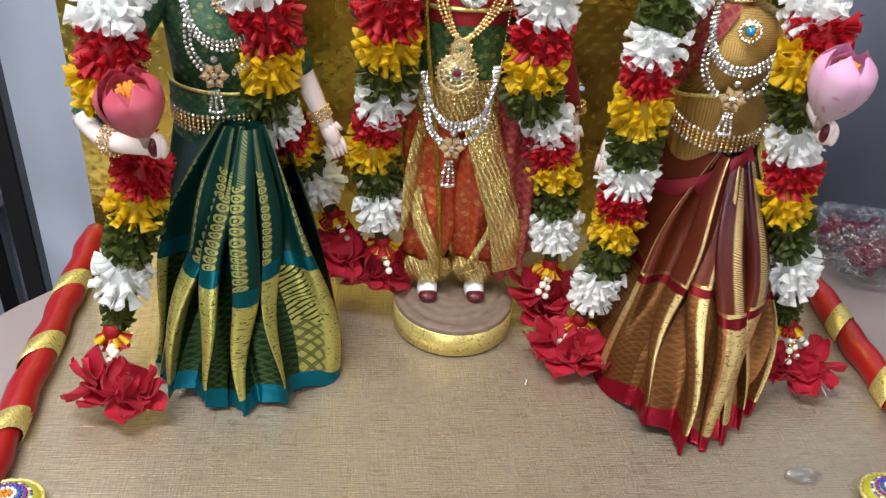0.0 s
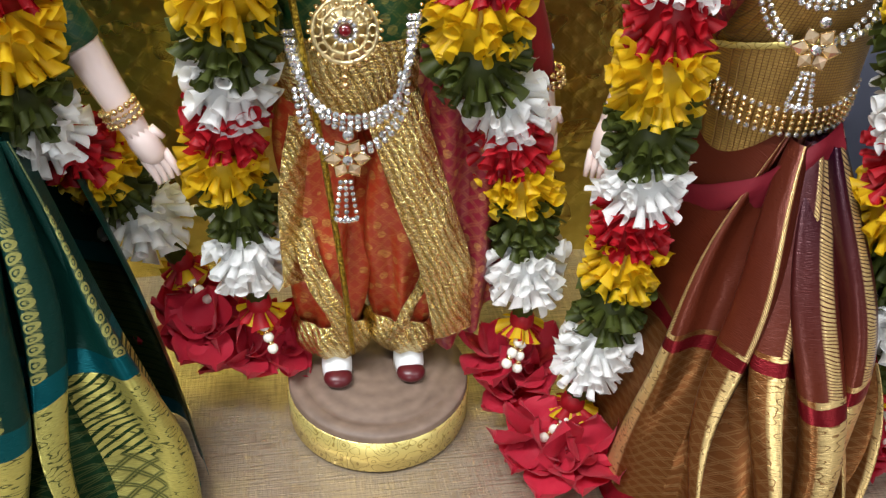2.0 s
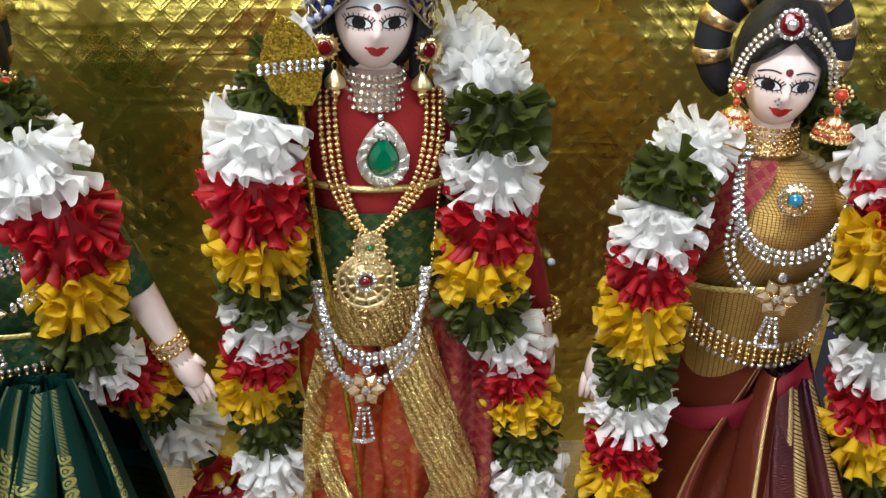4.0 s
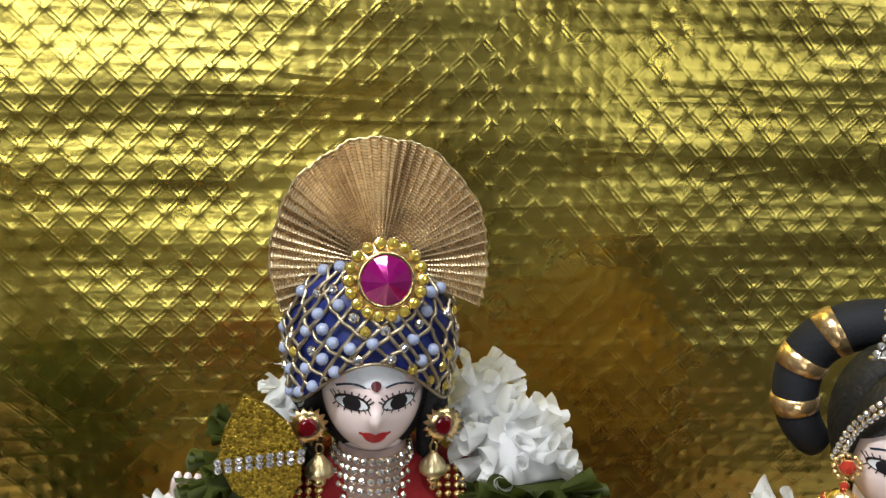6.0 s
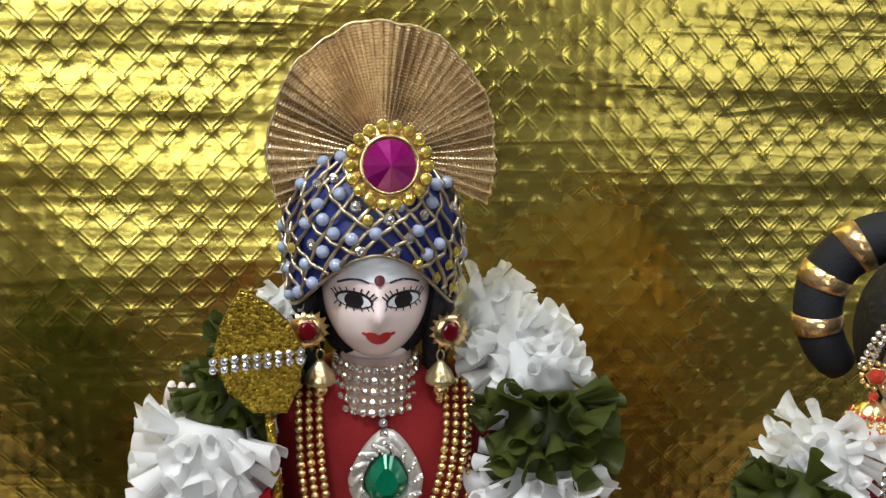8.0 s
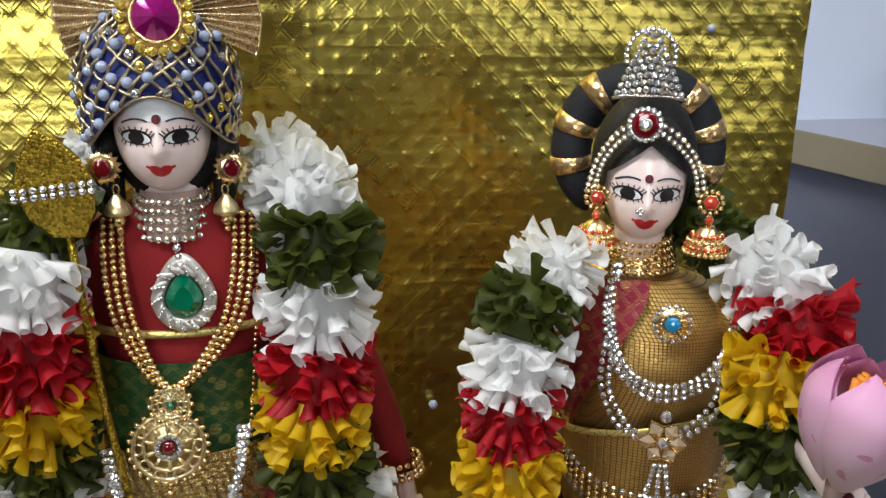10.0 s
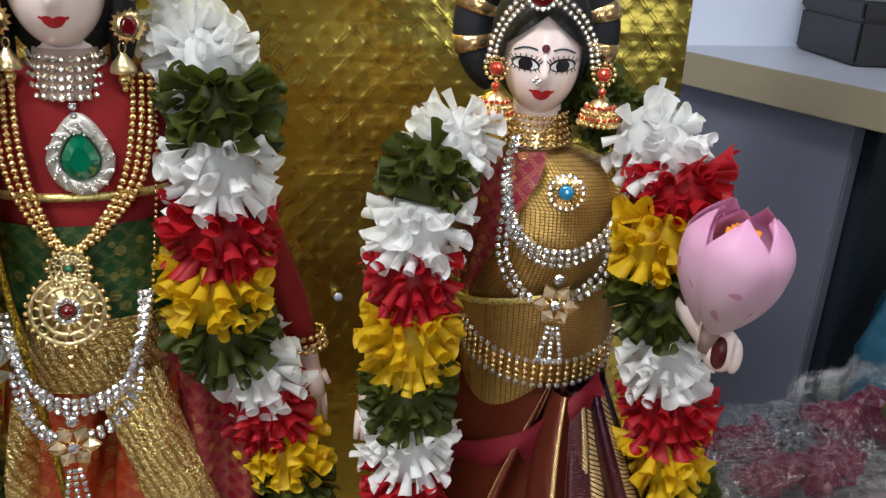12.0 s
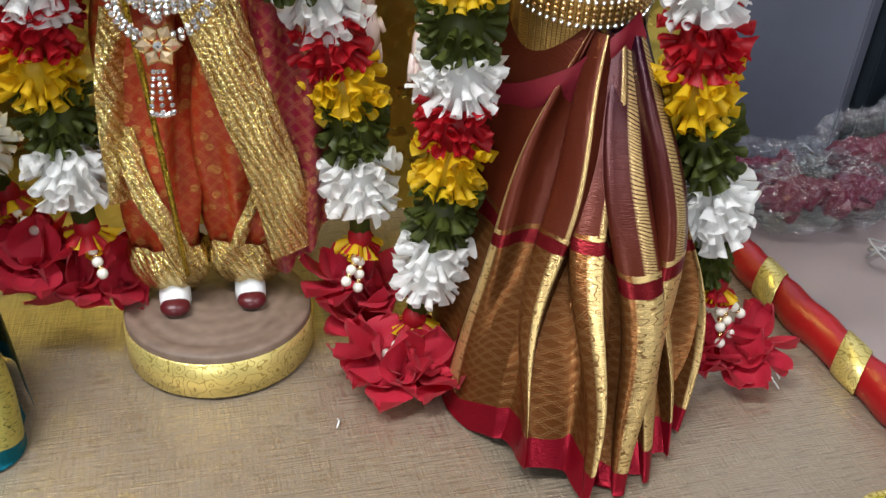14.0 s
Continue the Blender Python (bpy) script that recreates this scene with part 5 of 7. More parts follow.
# ---- clothes ----
def pleated_skirt(label, waist, origin, centre, hem, pleats, span, material, gather, seed, depth=0.010):
    """A silk skirt: closed behind, fanned into pleats in front, from the waist to the hem.
    hem: half-widths (left, right), front reach and back reach from the centre; span: the pleats' angles."""
    rnd = random.Random(seed)
    s = Shape()
    n, m = 660, 56
    a0, a1 = radians(span[0]), radians(span[1])
    widths = [w * rnd.uniform(0.9, 1.12) for w in pleats]
    pleats = len(widths)
    total = sum(widths)
    rows, uvs = [], []
    for i in range(m + 1):
        v = i / m
        row, ur = [], []
        for j in range(n + 1):
            a = 2 * math.pi * j / n
            ca, sa = math.cos(a), math.sin(a)
            w = Vector((waist[0] + waist[3] * ca, waist[1] + waist[4] * sa, waist[2]))
            rx = hem[1] if ca > 0 else hem[0]
            ry = hem[3] if sa > 0 else hem[2]
            h = Vector((centre[0] + rx * ca, centre[1] + ry * sa, 0.007))
            f = (a - a0) / (a1 - a0)
            if 0 < f < 1:
                f = min(max(f + 0.022 * math.sin(4.5 * v + 6 * f + seed) * math.sin(math.pi * f) * v, 0.001), 0.999)
            inside = 0.0
            u = 0.03
            if 0 < f < 1:
                inside = min(1.0, f / 0.06, (1 - f) / 0.06)
                q, acc = f * total, 0.0
                for k, wd in enumerate(widths):
                    if q <= acc + wd or k == pleats - 1:
                        u = k + min((q - acc) / wd, 0.999)
                        break
                    acc += wd
            wt = w.lerp(Vector(origin) + Vector(((f - 0.5) * 0.018, 0.002 * abs(f - 0.5), 0)), gather * inside) if inside else w
            e = v ** 0.92
            p = wt.lerp(h, e)
            bulge = math.sin(math.pi * min(v, 1.0)) * 0.006
            out = Vector((ca, sa, 0))
            fold = 0.0
            if inside:
                t, k = u - int(u), int(u)
                ridge = abs(math.sin(math.pi * t)) ** 1.5
                skew = 0.62 * math.sin(2 * math.pi * t) * (1 if k % 2 else 0.6) + 0.15 * math.sin(4 * math.pi * t + k)
                amp = depth * (0.50 + 0.70 * math.sin(math.pi * min(v, 1.0) ** 0.8)) * inside * (0.85 + 0.25 * math.sin(k * 2.7 + seed)) * (0.85 if widths[k] > 1.3 else 1.0)
                fold = amp * 1.25 * (ridge - 0.6) + amp * 0.30 * math.sin(5 * v + k * 1.7) * ridge
                side = Vector((-sa, ca, 0))
                p += side * (amp * skew + 0.0042 * math.sin(7.5 * v + 1.9 * k + seed) * math.sin(math.pi * v) * inside)
            else:
                fold = 0.0022 * math.sin(9 * a + 2 * v)
            p += out * (fold + bulge) + Vector((0, 0, 0.004 * math.sin(a * 2.5 + seed) * v + (0.006 * math.sin(5 * a) if inside else 0) * v * v))
            p.z = max(p.z, 0.0048)
            row.append(p)
            ur.append((u, v + (0.035 * math.sin(int(u) * 2.1 + seed) * math.sin(math.pi * v) if inside else 0.0)))
        rows.append(row)
        uvs.append(ur)
    ob = thing("silk_skirt", None, None, label, "skirt", "silk skirts of the dolls", at=(centre[0], centre[1], 0.0048))
    cuts, last = [0], None
    for j in range(n + 1):
        key = int(uvs[m][j][0]) if uvs[m][j][0] != 0.03 else -1
        if last is not None and key != last:
            cuts.append(j)
        last = key
    cuts.append(n)
    for c0, c1 in zip(cuts, cuts[1:]):
        if c1 - c0 < 1:
            continue
        s = Shape()
        uu = [[(q[0] if q[0] != 0.03 else 0.03, q[1]) for q in r[c0:c1 + 1]] for r in uvs]
        for r in uu:
            if len(r) > 1 and abs(r[-1][0] - r[-2][0]) > 0.5:
                r[-1] = (int(r[-2][0]) + 0.999 if r[-2][0] > 0.04 else 0.03, r[-1][1])
        s.grid([r[c0:c1 + 1] for r in rows], 0, False, uu)
        part("pleat" if uvs[m][min(c0 + 1, n)][0] != 0.03 else "skirt_panel", s, material, ob)
    return ob


pleated_skirt("maroon and bronze silk skirt with gold-striped pleats and red hem", (0.229, 0.646, 0.212, 0.034, 0.030), (0.243, 0.604, 0.196), (0.210, 0.587, 0.0), (0.060, 0.066, 0.100, 0.075), (2.2, 1.5, 1.0, 0.9, 0.85, 0.8, 0.8, 0.8), (172, 352), SKIRT2, 0.80, 4, 0.025)
pleated_skirt("bottle-green silk skirt with gold woven pleats and teal hem", (-0.154, 0.655, 0.214, 0.033, 0.028), (-0.127, 0.606, 0.210), (-0.142, 0.600, 0.0), (0.072, 0.078, 0.072, 0.075), (1.0, 0.85, 0.8, 0.85, 0.9, 1.0, 2.3), (178, 366), SKIRT3, 0.80, 9, 0.024)


def strip(s, rows_pts, slot=0, thick=0.0012):
    """A band of cloth with thickness: rows of points front, copied behind."""
    s.grid([[Vector(p) for p in r] for r in rows_pts], slot)
    s.grid([[Vector(p) + Vector((0, thick, 0)) for p in r][::-1] for r in rows_pts], slot)


def ribbon_band_between(s, pts, half, bulge=0.004, slot=0, n=24, k=7, lift=0.0):
    """A broad band that hangs along the points; half: (dx, dy, dz) to its side."""
    rows = []
    hv = Vector(half)
    for i, (p, d) in enumerate(along(pts, n)):
        rows.append([p + hv * q + Vector((0, -bulge * (1 - q * q) + 0.0012 * math.sin(i * 0.9 + q * 3) + lift, 0)) for q in (2 * j / (k - 1) - 1 for j in range(k))])
    strip(s, rows, slot)


def male_clothes():
    ob = thing("silk_dhoti", None, None, "orange-red and maroon silk dhoti with gold sequin bands", "garment", at=(0.03, 0.66, 0.05))
    for lx, tx, name in ((0.010, 0.010, "trouser_leg"), (0.053, 0.044, "trouser_leg")):
        s = Shape()
        rows = []
        for i in range(25):
            t = i / 24
            z = 0.222 - t * 0.172
            cx = tx + (lx - tx) * t
            r = 0.0168 + 0.0048 * math.sin(math.pi * min(1, t * 1.05)) - 0.003 * t ** 4
            rows.append([(cx + r * (1 + 0.17 * math.sin(6 * a + 7 * t) + 0.07 * math.sin(11 * a - 6 * t) - 0.06 * math.sin(3 * a + 9 * t)) * math.cos(a), 0.665 + r * 0.95 * (1 + 0.17 * math.sin(6 * a + 7 * t) + 0.07 * math.sin(11 * a - 6 * t) - 0.06 * math.sin(3 * a + 9 * t)) * math.sin(a), z + 0.002 * math.sin(3 * a)) for a in (2 * math.pi * j / 40 for j in range(40))])
        s.grid(rows, 0, True)
        part(name, s, DHOTI, ob, "orange-red silk with gold weave")
        s = Shape()
        sgn = -1 if lx < 0.03 else 1
        ribbon_band_between(s, [(lx + sgn * 0.016, 0.651, 0.150), (lx + sgn * 0.010, 0.641, 0.115), (lx - sgn * 0.002, 0.638, 0.085), (lx - sgn * 0.010, 0.642, 0.062)], (0.0052, 0.001, 0.003), 0.002, 0, 18, 5)
        part("gold_border", s, SEQUIN, ob, "gold woven border")
        s = Shape()
        rows = []
        for i in range(9):
            t = i / 8
            r = 0.0195 + 0.0065 * math.sin(math.pi * t) - 0.007 * t
            rows.append([(lx + r * (1 + 0.07 * math.sin(9 * a)) * math.cos(a), 0.664 + r * (1 + 0.07 * math.sin(9 * a)) * math.sin(a), 0.067 - 0.031 * t + 0.003 * math.cos(a + 2)) for a in (2 * math.pi * j / 40 for j in range(40))])
        s.grid(rows, 0, True)
        part("ankle_cuff", s, SEQUIN, ob, "gold sequin cuff")
    s = Shape()
    rows = []
    for i in range(22):
        t = i / 21
        rows.append([(0.072 + 0.012 * t + 0.019 * q * (0.5 + 0.9 * math.sin(math.pi * min(1, 0.15 + 0.7 * t))), 0.650 - 0.012 * (1 - q * q) + 0.005 * math.sin(8 * q + 3 * t), 0.235 - 0.170 * t + 0.02 * q * t) for q in (2 * j / 16 - 1 for j in range(17))])
    strip(s, rows)
    part("side_drape", s, DRAPE, ob, "maroon silk drape")
    s = Shape()
    ribbon_band_between(s, [(0.040, 0.636, 0.212), (0.054, 0.632, 0.165), (0.068, 0.632, 0.120), (0.078, 0.638, 0.070)], (0.0130, 0.003, 0.004), 0.006)
    part("broad_sash", s, SEQUIN, ob, "broad gold sequin sash")
    s = Shape()
    ribbon_band_between(s, [(0.000, 0.640, 0.206), (-0.008, 0.642, 0.160), (-0.009, 0.650, 0.100)], (0.0065, 0.004, 0.0), 0.003)
    part("narrow_sash", s, SEQUIN, ob, "gold sequin sash")
    s = Shape()
    rows = []
    for t in (0, 0.2, 0.4, 0.6, 0.8, 1.0):
        r = 0.0385 + 0.001 * math.sin(9 * t)
        rows.append([(0.027 + r * math.cos(a), 0.668 + r * 0.72 * math.sin(a), 0.236 + 0.044 * t) for a in (2 * math.pi * j / 40 for j in range(40))])
    s.grid(rows, 0, True)
    part("waist_sash", s, GREEN_SASH, ob, "green and gold silk sash")
    s = Shape()
    rows = []
    for t in (0, 0.25, 0.5, 0.75, 1.0):
        r = 0.0395 - 0.002 * abs(t - 0.5)
        rows.append([(0.027 + r * math.cos(a), 0.667 + r * 0.76 * math.sin(a), 0.205 + 0.034 * t) for a in (2 * math.pi * j / 40 for j in range(40))])
    s.grid(rows, 0, True)
    part("sequin_belt", s, SEQUIN, ob, "gold sequin belt")
    s = Shape()
    s.tube([(0.027 + 0.0385 * math.cos(a), 0.668 + 0.0215 * math.sin(a), 0.290) for a in (2 * math.pi * j / 40 for j in range(40))], 0.0018, 0, 8, True)
    part("gold_trim", s, GOLD_RIBBON, ob, "gold braid trim")


def maroon_drapes():
    s = Shape()
    rows = [[(0.218 + 0.0385 * math.cos(a), 0.646 + 0.031 * math.sin(a), z + 0.010 * math.cos(a + 0.4)) for a in (math.pi + math.pi * j / 30 for j in range(31))] for z in (0.176, 0.19, 0.205, 0.22, 0.240)]
    s.grid(rows)
    s.grid([[(p[0], p[1] + 0.001, p[2]) for p in r][::-1] for r in rows])
    ob = thing("brocade_wrap", None, None, "gold brocade cloth wrapped round the waist", "wrap", at=(0.218, 0.646, 0.176))
    part("wrap_cloth", s, BLOUSE2, ob)
    s = Shape()
    s.grid([[(0.218 + (x - 0.218) * k, 0.646 + (y - 0.646) * k, z + d + 0.0003 * (j % 2)) for j, (x, y, z) in enumerate(rows[-1])] for k, d in ((1.0, -0.0026), (1.022, -0.0024), (1.026, -0.0010), (1.022, 0.0004), (1.0, 0.0006))])
    part("gold_border", s, GOLD_RIBBON, ob, "bright gold woven border")
    s = Shape()
    rows = []
    for i in range(15):
        t = i / 14
        z = 0.303 - 0.066 * t
        rx = 0.0375 if t > 0.12 else 0.0365
        ry = 0.0225 + 0.0110 * min(t / 0.35, 1.0)
        a0, a1 = 184, 266 - 52 * max(0.0, t - 0.10) / 0.90
        row = []
        for j in range(13):
            a = radians(a0 + (a1 - a0) * j / 12)
            k = 1 + 0.025 * math.sin(j * 1.6 + 2 * t)
            row.append((0.218 + rx * k * math.cos(a), 0.6465 + ry * k * math.sin(a), z + 0.006 * (j / 12) * (1 - t)))
        rows.append(row)
    strip(s, rows)
    thing("shoulder_drape", s, DRAPE, "maroon silk drape over the shoulder of the gold blouse", "drape")


def green_drapes():
    s = Shape()
    rows = [[(-0.154 + 0.0375 * math.cos(a), 0.653 + 0.031 * math.sin(a), z - 0.004 * math.cos(a)) for a in (math.pi + math.pi * j / 30 for j in range(31))] for z in (0.186, 0.20, 0.215, 0.230)]
    s.grid(rows)
    s.grid([[(p[0], p[1] + 0.001, p[2]) for p in r][::-1] for r in rows])
    ob = thing("brocade_wrap", None, None, "green and gold brocade wrapped round the waist", "wrap", at=(-0.154, 0.653, 0.186))
    part("wrap_cloth", s, BLOUSE3, ob)
    s = Shape()
    s.grid([[(-0.154 + (x + 0.154) * k, 0.653 + (y - 0.653) * k, z + d) for x, y, z in rows[-1]] for k, d in ((1.0, -0.0024), (1.024, -0.0020), (1.024, 0.0002), (1.0, 0.0004))])
    part("gold_border", s, GOLD_RIBBON, ob, "gold woven border")


def skirt_trimmings():
    s = Shape()
    ribbon_band_between(s, [(0.248, 0.601, 0.202), (0.228, 0.600, 0.184), (0.204, 0.609, 0.166), (0.184, 0.632, 0.156)], (-0.003, 0.0, 0.0085), 0.002, 0, 20, 6)
    thing("red_sash", s, MAROON, "dark red cloth sash across the maroon skirt", "sash")
    s = Shape()
    s.ball((0.190, 0.622, 0.108), 0.007, 0.006, 0.008, 0)
    thing("cloth_knot", s, GOLD_RIBBON, "small knotted gold cloth at the skirt's side", "knot")


male_clothes()
turned(*BODY, maroon_drapes)
skirt_trimmings()
turned(10, (-0.155, 0.650), (-0.155, 0.650), green_drapes)


# ---- pedestal ----
def pedestal():
    ob = thing("wooden_disc", None, None, "round slice of wood wrapped in gold scroll ribbon", "pedestal", at=(0.035, 0.648, 0.0))
    s = Shape()
    x, y = 0.035, 0.648
    prof = ((0.0, 0.050), (0.003, 0.0520), (0.026, 0.0525), (0.0275, 0.0515), (0.0277, 0.0440), (0.0268, 0.0425), (0.0277, 0.0410), (0.0280, 0.002))
    s.loft([(x, y, z + 0.0042, r, r) for z, r in prof], 0, 64)
    part("wood_slice", s, WOOD, ob, "sawn wood with rings")
    s = Shape()
    s.loft([(x, y, z + 0.0045, r, r) for z, r in ((0.0, 0.0523), (0.0002, 0.0532), (0.0225, 0.0534), (0.0227, 0.0526))], 0, 64, (False, False))
    part("gold_ribbon", s, GOLD_RIBBON, ob, "shiny gold ribbon with scrolls")


pedestal()


# ---- lotus flowers ----
def lotus(label, c, r, h, material, opening, count, tilt):
    """A cloth lotus: cupped petals in two rounds about a stamen, on a short stem."""
    ob = thing("lotus_flower", None, None, label, "flower", at=(c[0], c[1], c[2] - h * 0.5))
    base = Vector((c[0], c[1], c[2] - h * 0.5))
    lean = Matrix.Rotation(radians(tilt[0]), 3, "X") @ Matrix.Rotation(radians(tilt[1]), 3, "Y")
    for ring, (k0, rr, hh) in enumerate(((count, r, h), (count - 1, r * 0.80, h * 0.93))):
        for k in range(k0):
            s = Shape()
            a0 = 2 * math.pi * (k + 0.5 * ring + 0.21) / k0
            rows = []
            for i in range(17):
                t = i / 16
                rad = rr * (0.16 + 0.86 * math.sin(math.pi * min(0.5, 0.04 + 0.62 * t)) ** 0.8 if t < 0.72 else 0.16 + 0.86 - (1 - opening) * 0.75 * ((t - 0.72) / 0.28) ** 1.5)
                half = 0.62 * (2 * math.pi / k0) * (math.sin(math.pi * (0.14 + 0.80 * t)) ** 0.6) * (1 if t < 0.74 else max(0.01, 1 - ((t - 0.74) / 0.26) ** 2) ** 0.5)
                rows.append([base + lean @ Vector(((rad + 0.0030 * (1 - q * q) * math.sin(math.pi * min(1.0, 0.1 + t)) + 0.0010 * (k % 2) + 0.0008 * q) * math.cos(a0 + half * q), (rad + 0.0030 * (1 - q * q) * math.sin(math.pi * min(1.0, 0.1 + t)) + 0.0010 * (k % 2) + 0.0008 * q) * math.sin(a0 + half * q), hh * t + 0.0004 * math.sin(5 * q + k) * t)) for q in (-1, -0.7, -0.35, 0, 0.35, 0.7, 1)])
            s.grid(rows)
            s.grid([[p + (base + lean @ Vector((0, 0, h * 0.45)) - p).normalized() * 0.0006 for p in row][::-1] for row in rows])
            part("lotus_petal", s, material, ob)
    s = Shape()
    for k in range(14):
        a, q = k * 2.4, r * 0.30 * math.sqrt(k / 14)
        p = base + lean @ Vector((q * math.cos(a), q * math.sin(a), h * 0.25))
        s.tube([p, p + lean @ Vector((0.1 * q * math.cos(a), 0.1 * q * math.sin(a), h * 0.58))], [0.0011, 0.0014], 0, 6)
    part("stamen", s, STAMEN, ob, "orange stamens")
    s = Shape()
    s.tube([base - lean @ Vector((0, 0, 0.012)), base + lean @ Vector((0, 0, 0.003))], [0.003, 0.0045], 0, 10)
    part("stem", s, NECK_BAND, ob, "short dusty pink stem")


lotus("large closed pink cloth lotus in the doll's hand", (0.2555, 0.540, 0.2885), 0.0182, 0.0480, PINK, 0.34, 5, (6, 3))
lotus("half-open rose-red cloth lotus in the doll's hand", (-0.189, 0.546, 0.258), 0.0182, 0.043, ROSE, 0.50, 6, (14, -6))


# ---- head-dresses ----
def turban():
    ob = thing("jewelled_turban", None, None, "royal blue turban netted with gold cord and pearls", "turban", at=(0.0245, 0.660, 0.37))
    cx, cy = 0.0245, 0.6615

    def radius(z):
        prof = ((0.360, 0.0262), (0.372, 0.0278), (0.386, 0.0293), (0.398, 0.0282), (0.408, 0.0235), (0.415, 0.0165), (0.421, 0.004))
        for (z0, r0), (z1, r1) in zip(prof, prof[1:]):
            if z <= z1:
                return r0 + (r1 - r0) * (z - z0) / (z1 - z0)
        return 0.004

    def at(a, t, lift=0.0):
        low = 0.366 + 0.0215 * max(0.0, -math.sin(a)) ** 3
        z = low + (0.420 - low) * t
        r = radius(z) + lift
        return Vector((cx + r * math.cos(a), cy + 0.93 * r * math.sin(a), z))

    s = Shape()
    s.grid([[at(2 * math.pi * j / 60, i / 16, 0.0009 * math.sin(6 * math.pi * i / 16 + 5 * math.pi * j / 30)) for j in range(60)] for i in range(17)], 0, True)
    part("turban_cloth", s, BLUE_CLOTH, ob, "royal blue cloth")
    for k in range(22):
        for e in (-1, 1):
            s = Shape()
            a0 = 2 * math.pi * (k + 0.30 * math.sin(k * 5 + e)) / 22
            s.tube([at(a0 + e * 1.15 * t, 0.02 + 0.9 * t, 0.0011 + 0.0007 * math.sin(t * 40 + 3 * k)) for t in (i / 22 for i in range(23))], 0.00074, 0, 5)
            part("gold_cord", s, DULL_GOLD, ob)
    for lvl in range(7):
        n = 22
        for k in range(n):
            t = 0.07 + lvl * 0.135 + random.uniform(-0.022, 0.022)
            a = 2 * math.pi * (k + 0.5 * (lvl % 2) + random.uniform(-0.16, 0.16)) / n
            p, q = at(a, t, 0.0010), at(a, t, 0.01)
            pick = random.random()
            me, name, size = (BLUE_BEAD, "pearl_bead", 0.0022) if pick < 0.56 else (GOLD_STONE, "gold_stone", 0.0020) if pick < 0.78 else (STONE_GOLD, "rhinestone", 0.0020)
            if pick > 0.14:
                piece(name, me, ob, facing(p, q - p, size, pick * 6))
    # rim of gold cord round the brow
    s = Shape()
    s.tube([at(2 * math.pi * j / 70, 0.0, 0.0008) for j in range(70)], 0.0006, 0, 6, True)
    part("brow_cord", s, DULL_GOLD, ob, "twisted gold cord")


def fan_crest():
    ob = thing("pleated_fan", None, None, "round pleated fan of bronze-gold lame behind the turban jewel", "fan", at=(0.0275, 0.652, 0.416))
    c = Vector((0.0272, 0.6525, 0.4155))
    s, rows = Shape(), []
    n = 43 * 6
    for i in range(15):
        t = i / 14
        row = []
        for j in range(n + 1):
            f = j / n
            a = radians(-22 + 226 * f)
            r = (0.006 + (1 + 0.012 * math.sin(f * 37) + 0.008 * math.sin(f * 91)) * 0.0335 * t)
            z = (j % 6) / 6
            fold = (1 - abs(2 * z - 1)) - 0.5
            wob = 0.35 * math.sin(f * 30 + 3 * t) * t
            y = fold * (0.0008 + 0.0032 * t) + 0.004 * t * t
            row.append(c + Vector((r * math.cos(a + wob * 0.03) * 0.93, y, r * math.sin(a + wob * 0.03) * 1.06)))
        rows.append(row)
    s.grid(rows)
    s.grid([[p + Vector((0, 0.0005, 0)) for p in row][::-1] for row in rows])
    part("pleated_cloth", s, LAME, ob, smooth=False)
    s = Shape()
    s.tube(rows[-1][::3], 0.0005, 0, 5)
    part("edge_cord", s, PALE_GOLD, ob)
    jewel = thing("crest_jewel", None, None, "large magenta cut-glass jewel ringed with gold stones", "jewel", at=(0.0275, 0.640, 0.4155))
    g = Vector((0.0278, 0.6368, 0.4148))
    m = facing(g, (0.03, -1, 0.12))
    s = Shape()
    k = 12
    rows = [[m @ Vector((r * math.cos(2 * math.pi * j / k), r * math.sin(2 * math.pi * j / k), z)) for j in range(k)] for r, z in ((0.0084, 0.0), (0.0082, 0.0010), (0.0001, 0.0062))]
    s.grid(rows, 0, True)
    part("magenta_glass", s, MAGENTA, jewel, "faceted magenta glass", smooth=False)
    s = Shape()
    s.tube([m @ Vector((0.0086 * math.cos(a), 0.0086 * math.sin(a), 0.0006)) for a in (2 * math.pi * j / 40 for j in range(40))], 0.0009, 0, 8, True)
    part("gold_rim", s, GOLD, jewel, "gold rim")
    s = Shape()
    s.loft([(0, 0, -0.001, 0.0125, 0.0125), (0, 0, 0.0, 0.0125, 0.0125)], 0, 30)
    s.v = [tuple(m @ Vector(v)) for v in s.v]
    part("backing", s, PALE_GOLD, jewel)
    ring_round("gold_stone", jewel, GOLD_STONE, g, 0.0119, 18, 0.0021, (0.03, -1, 0.12))


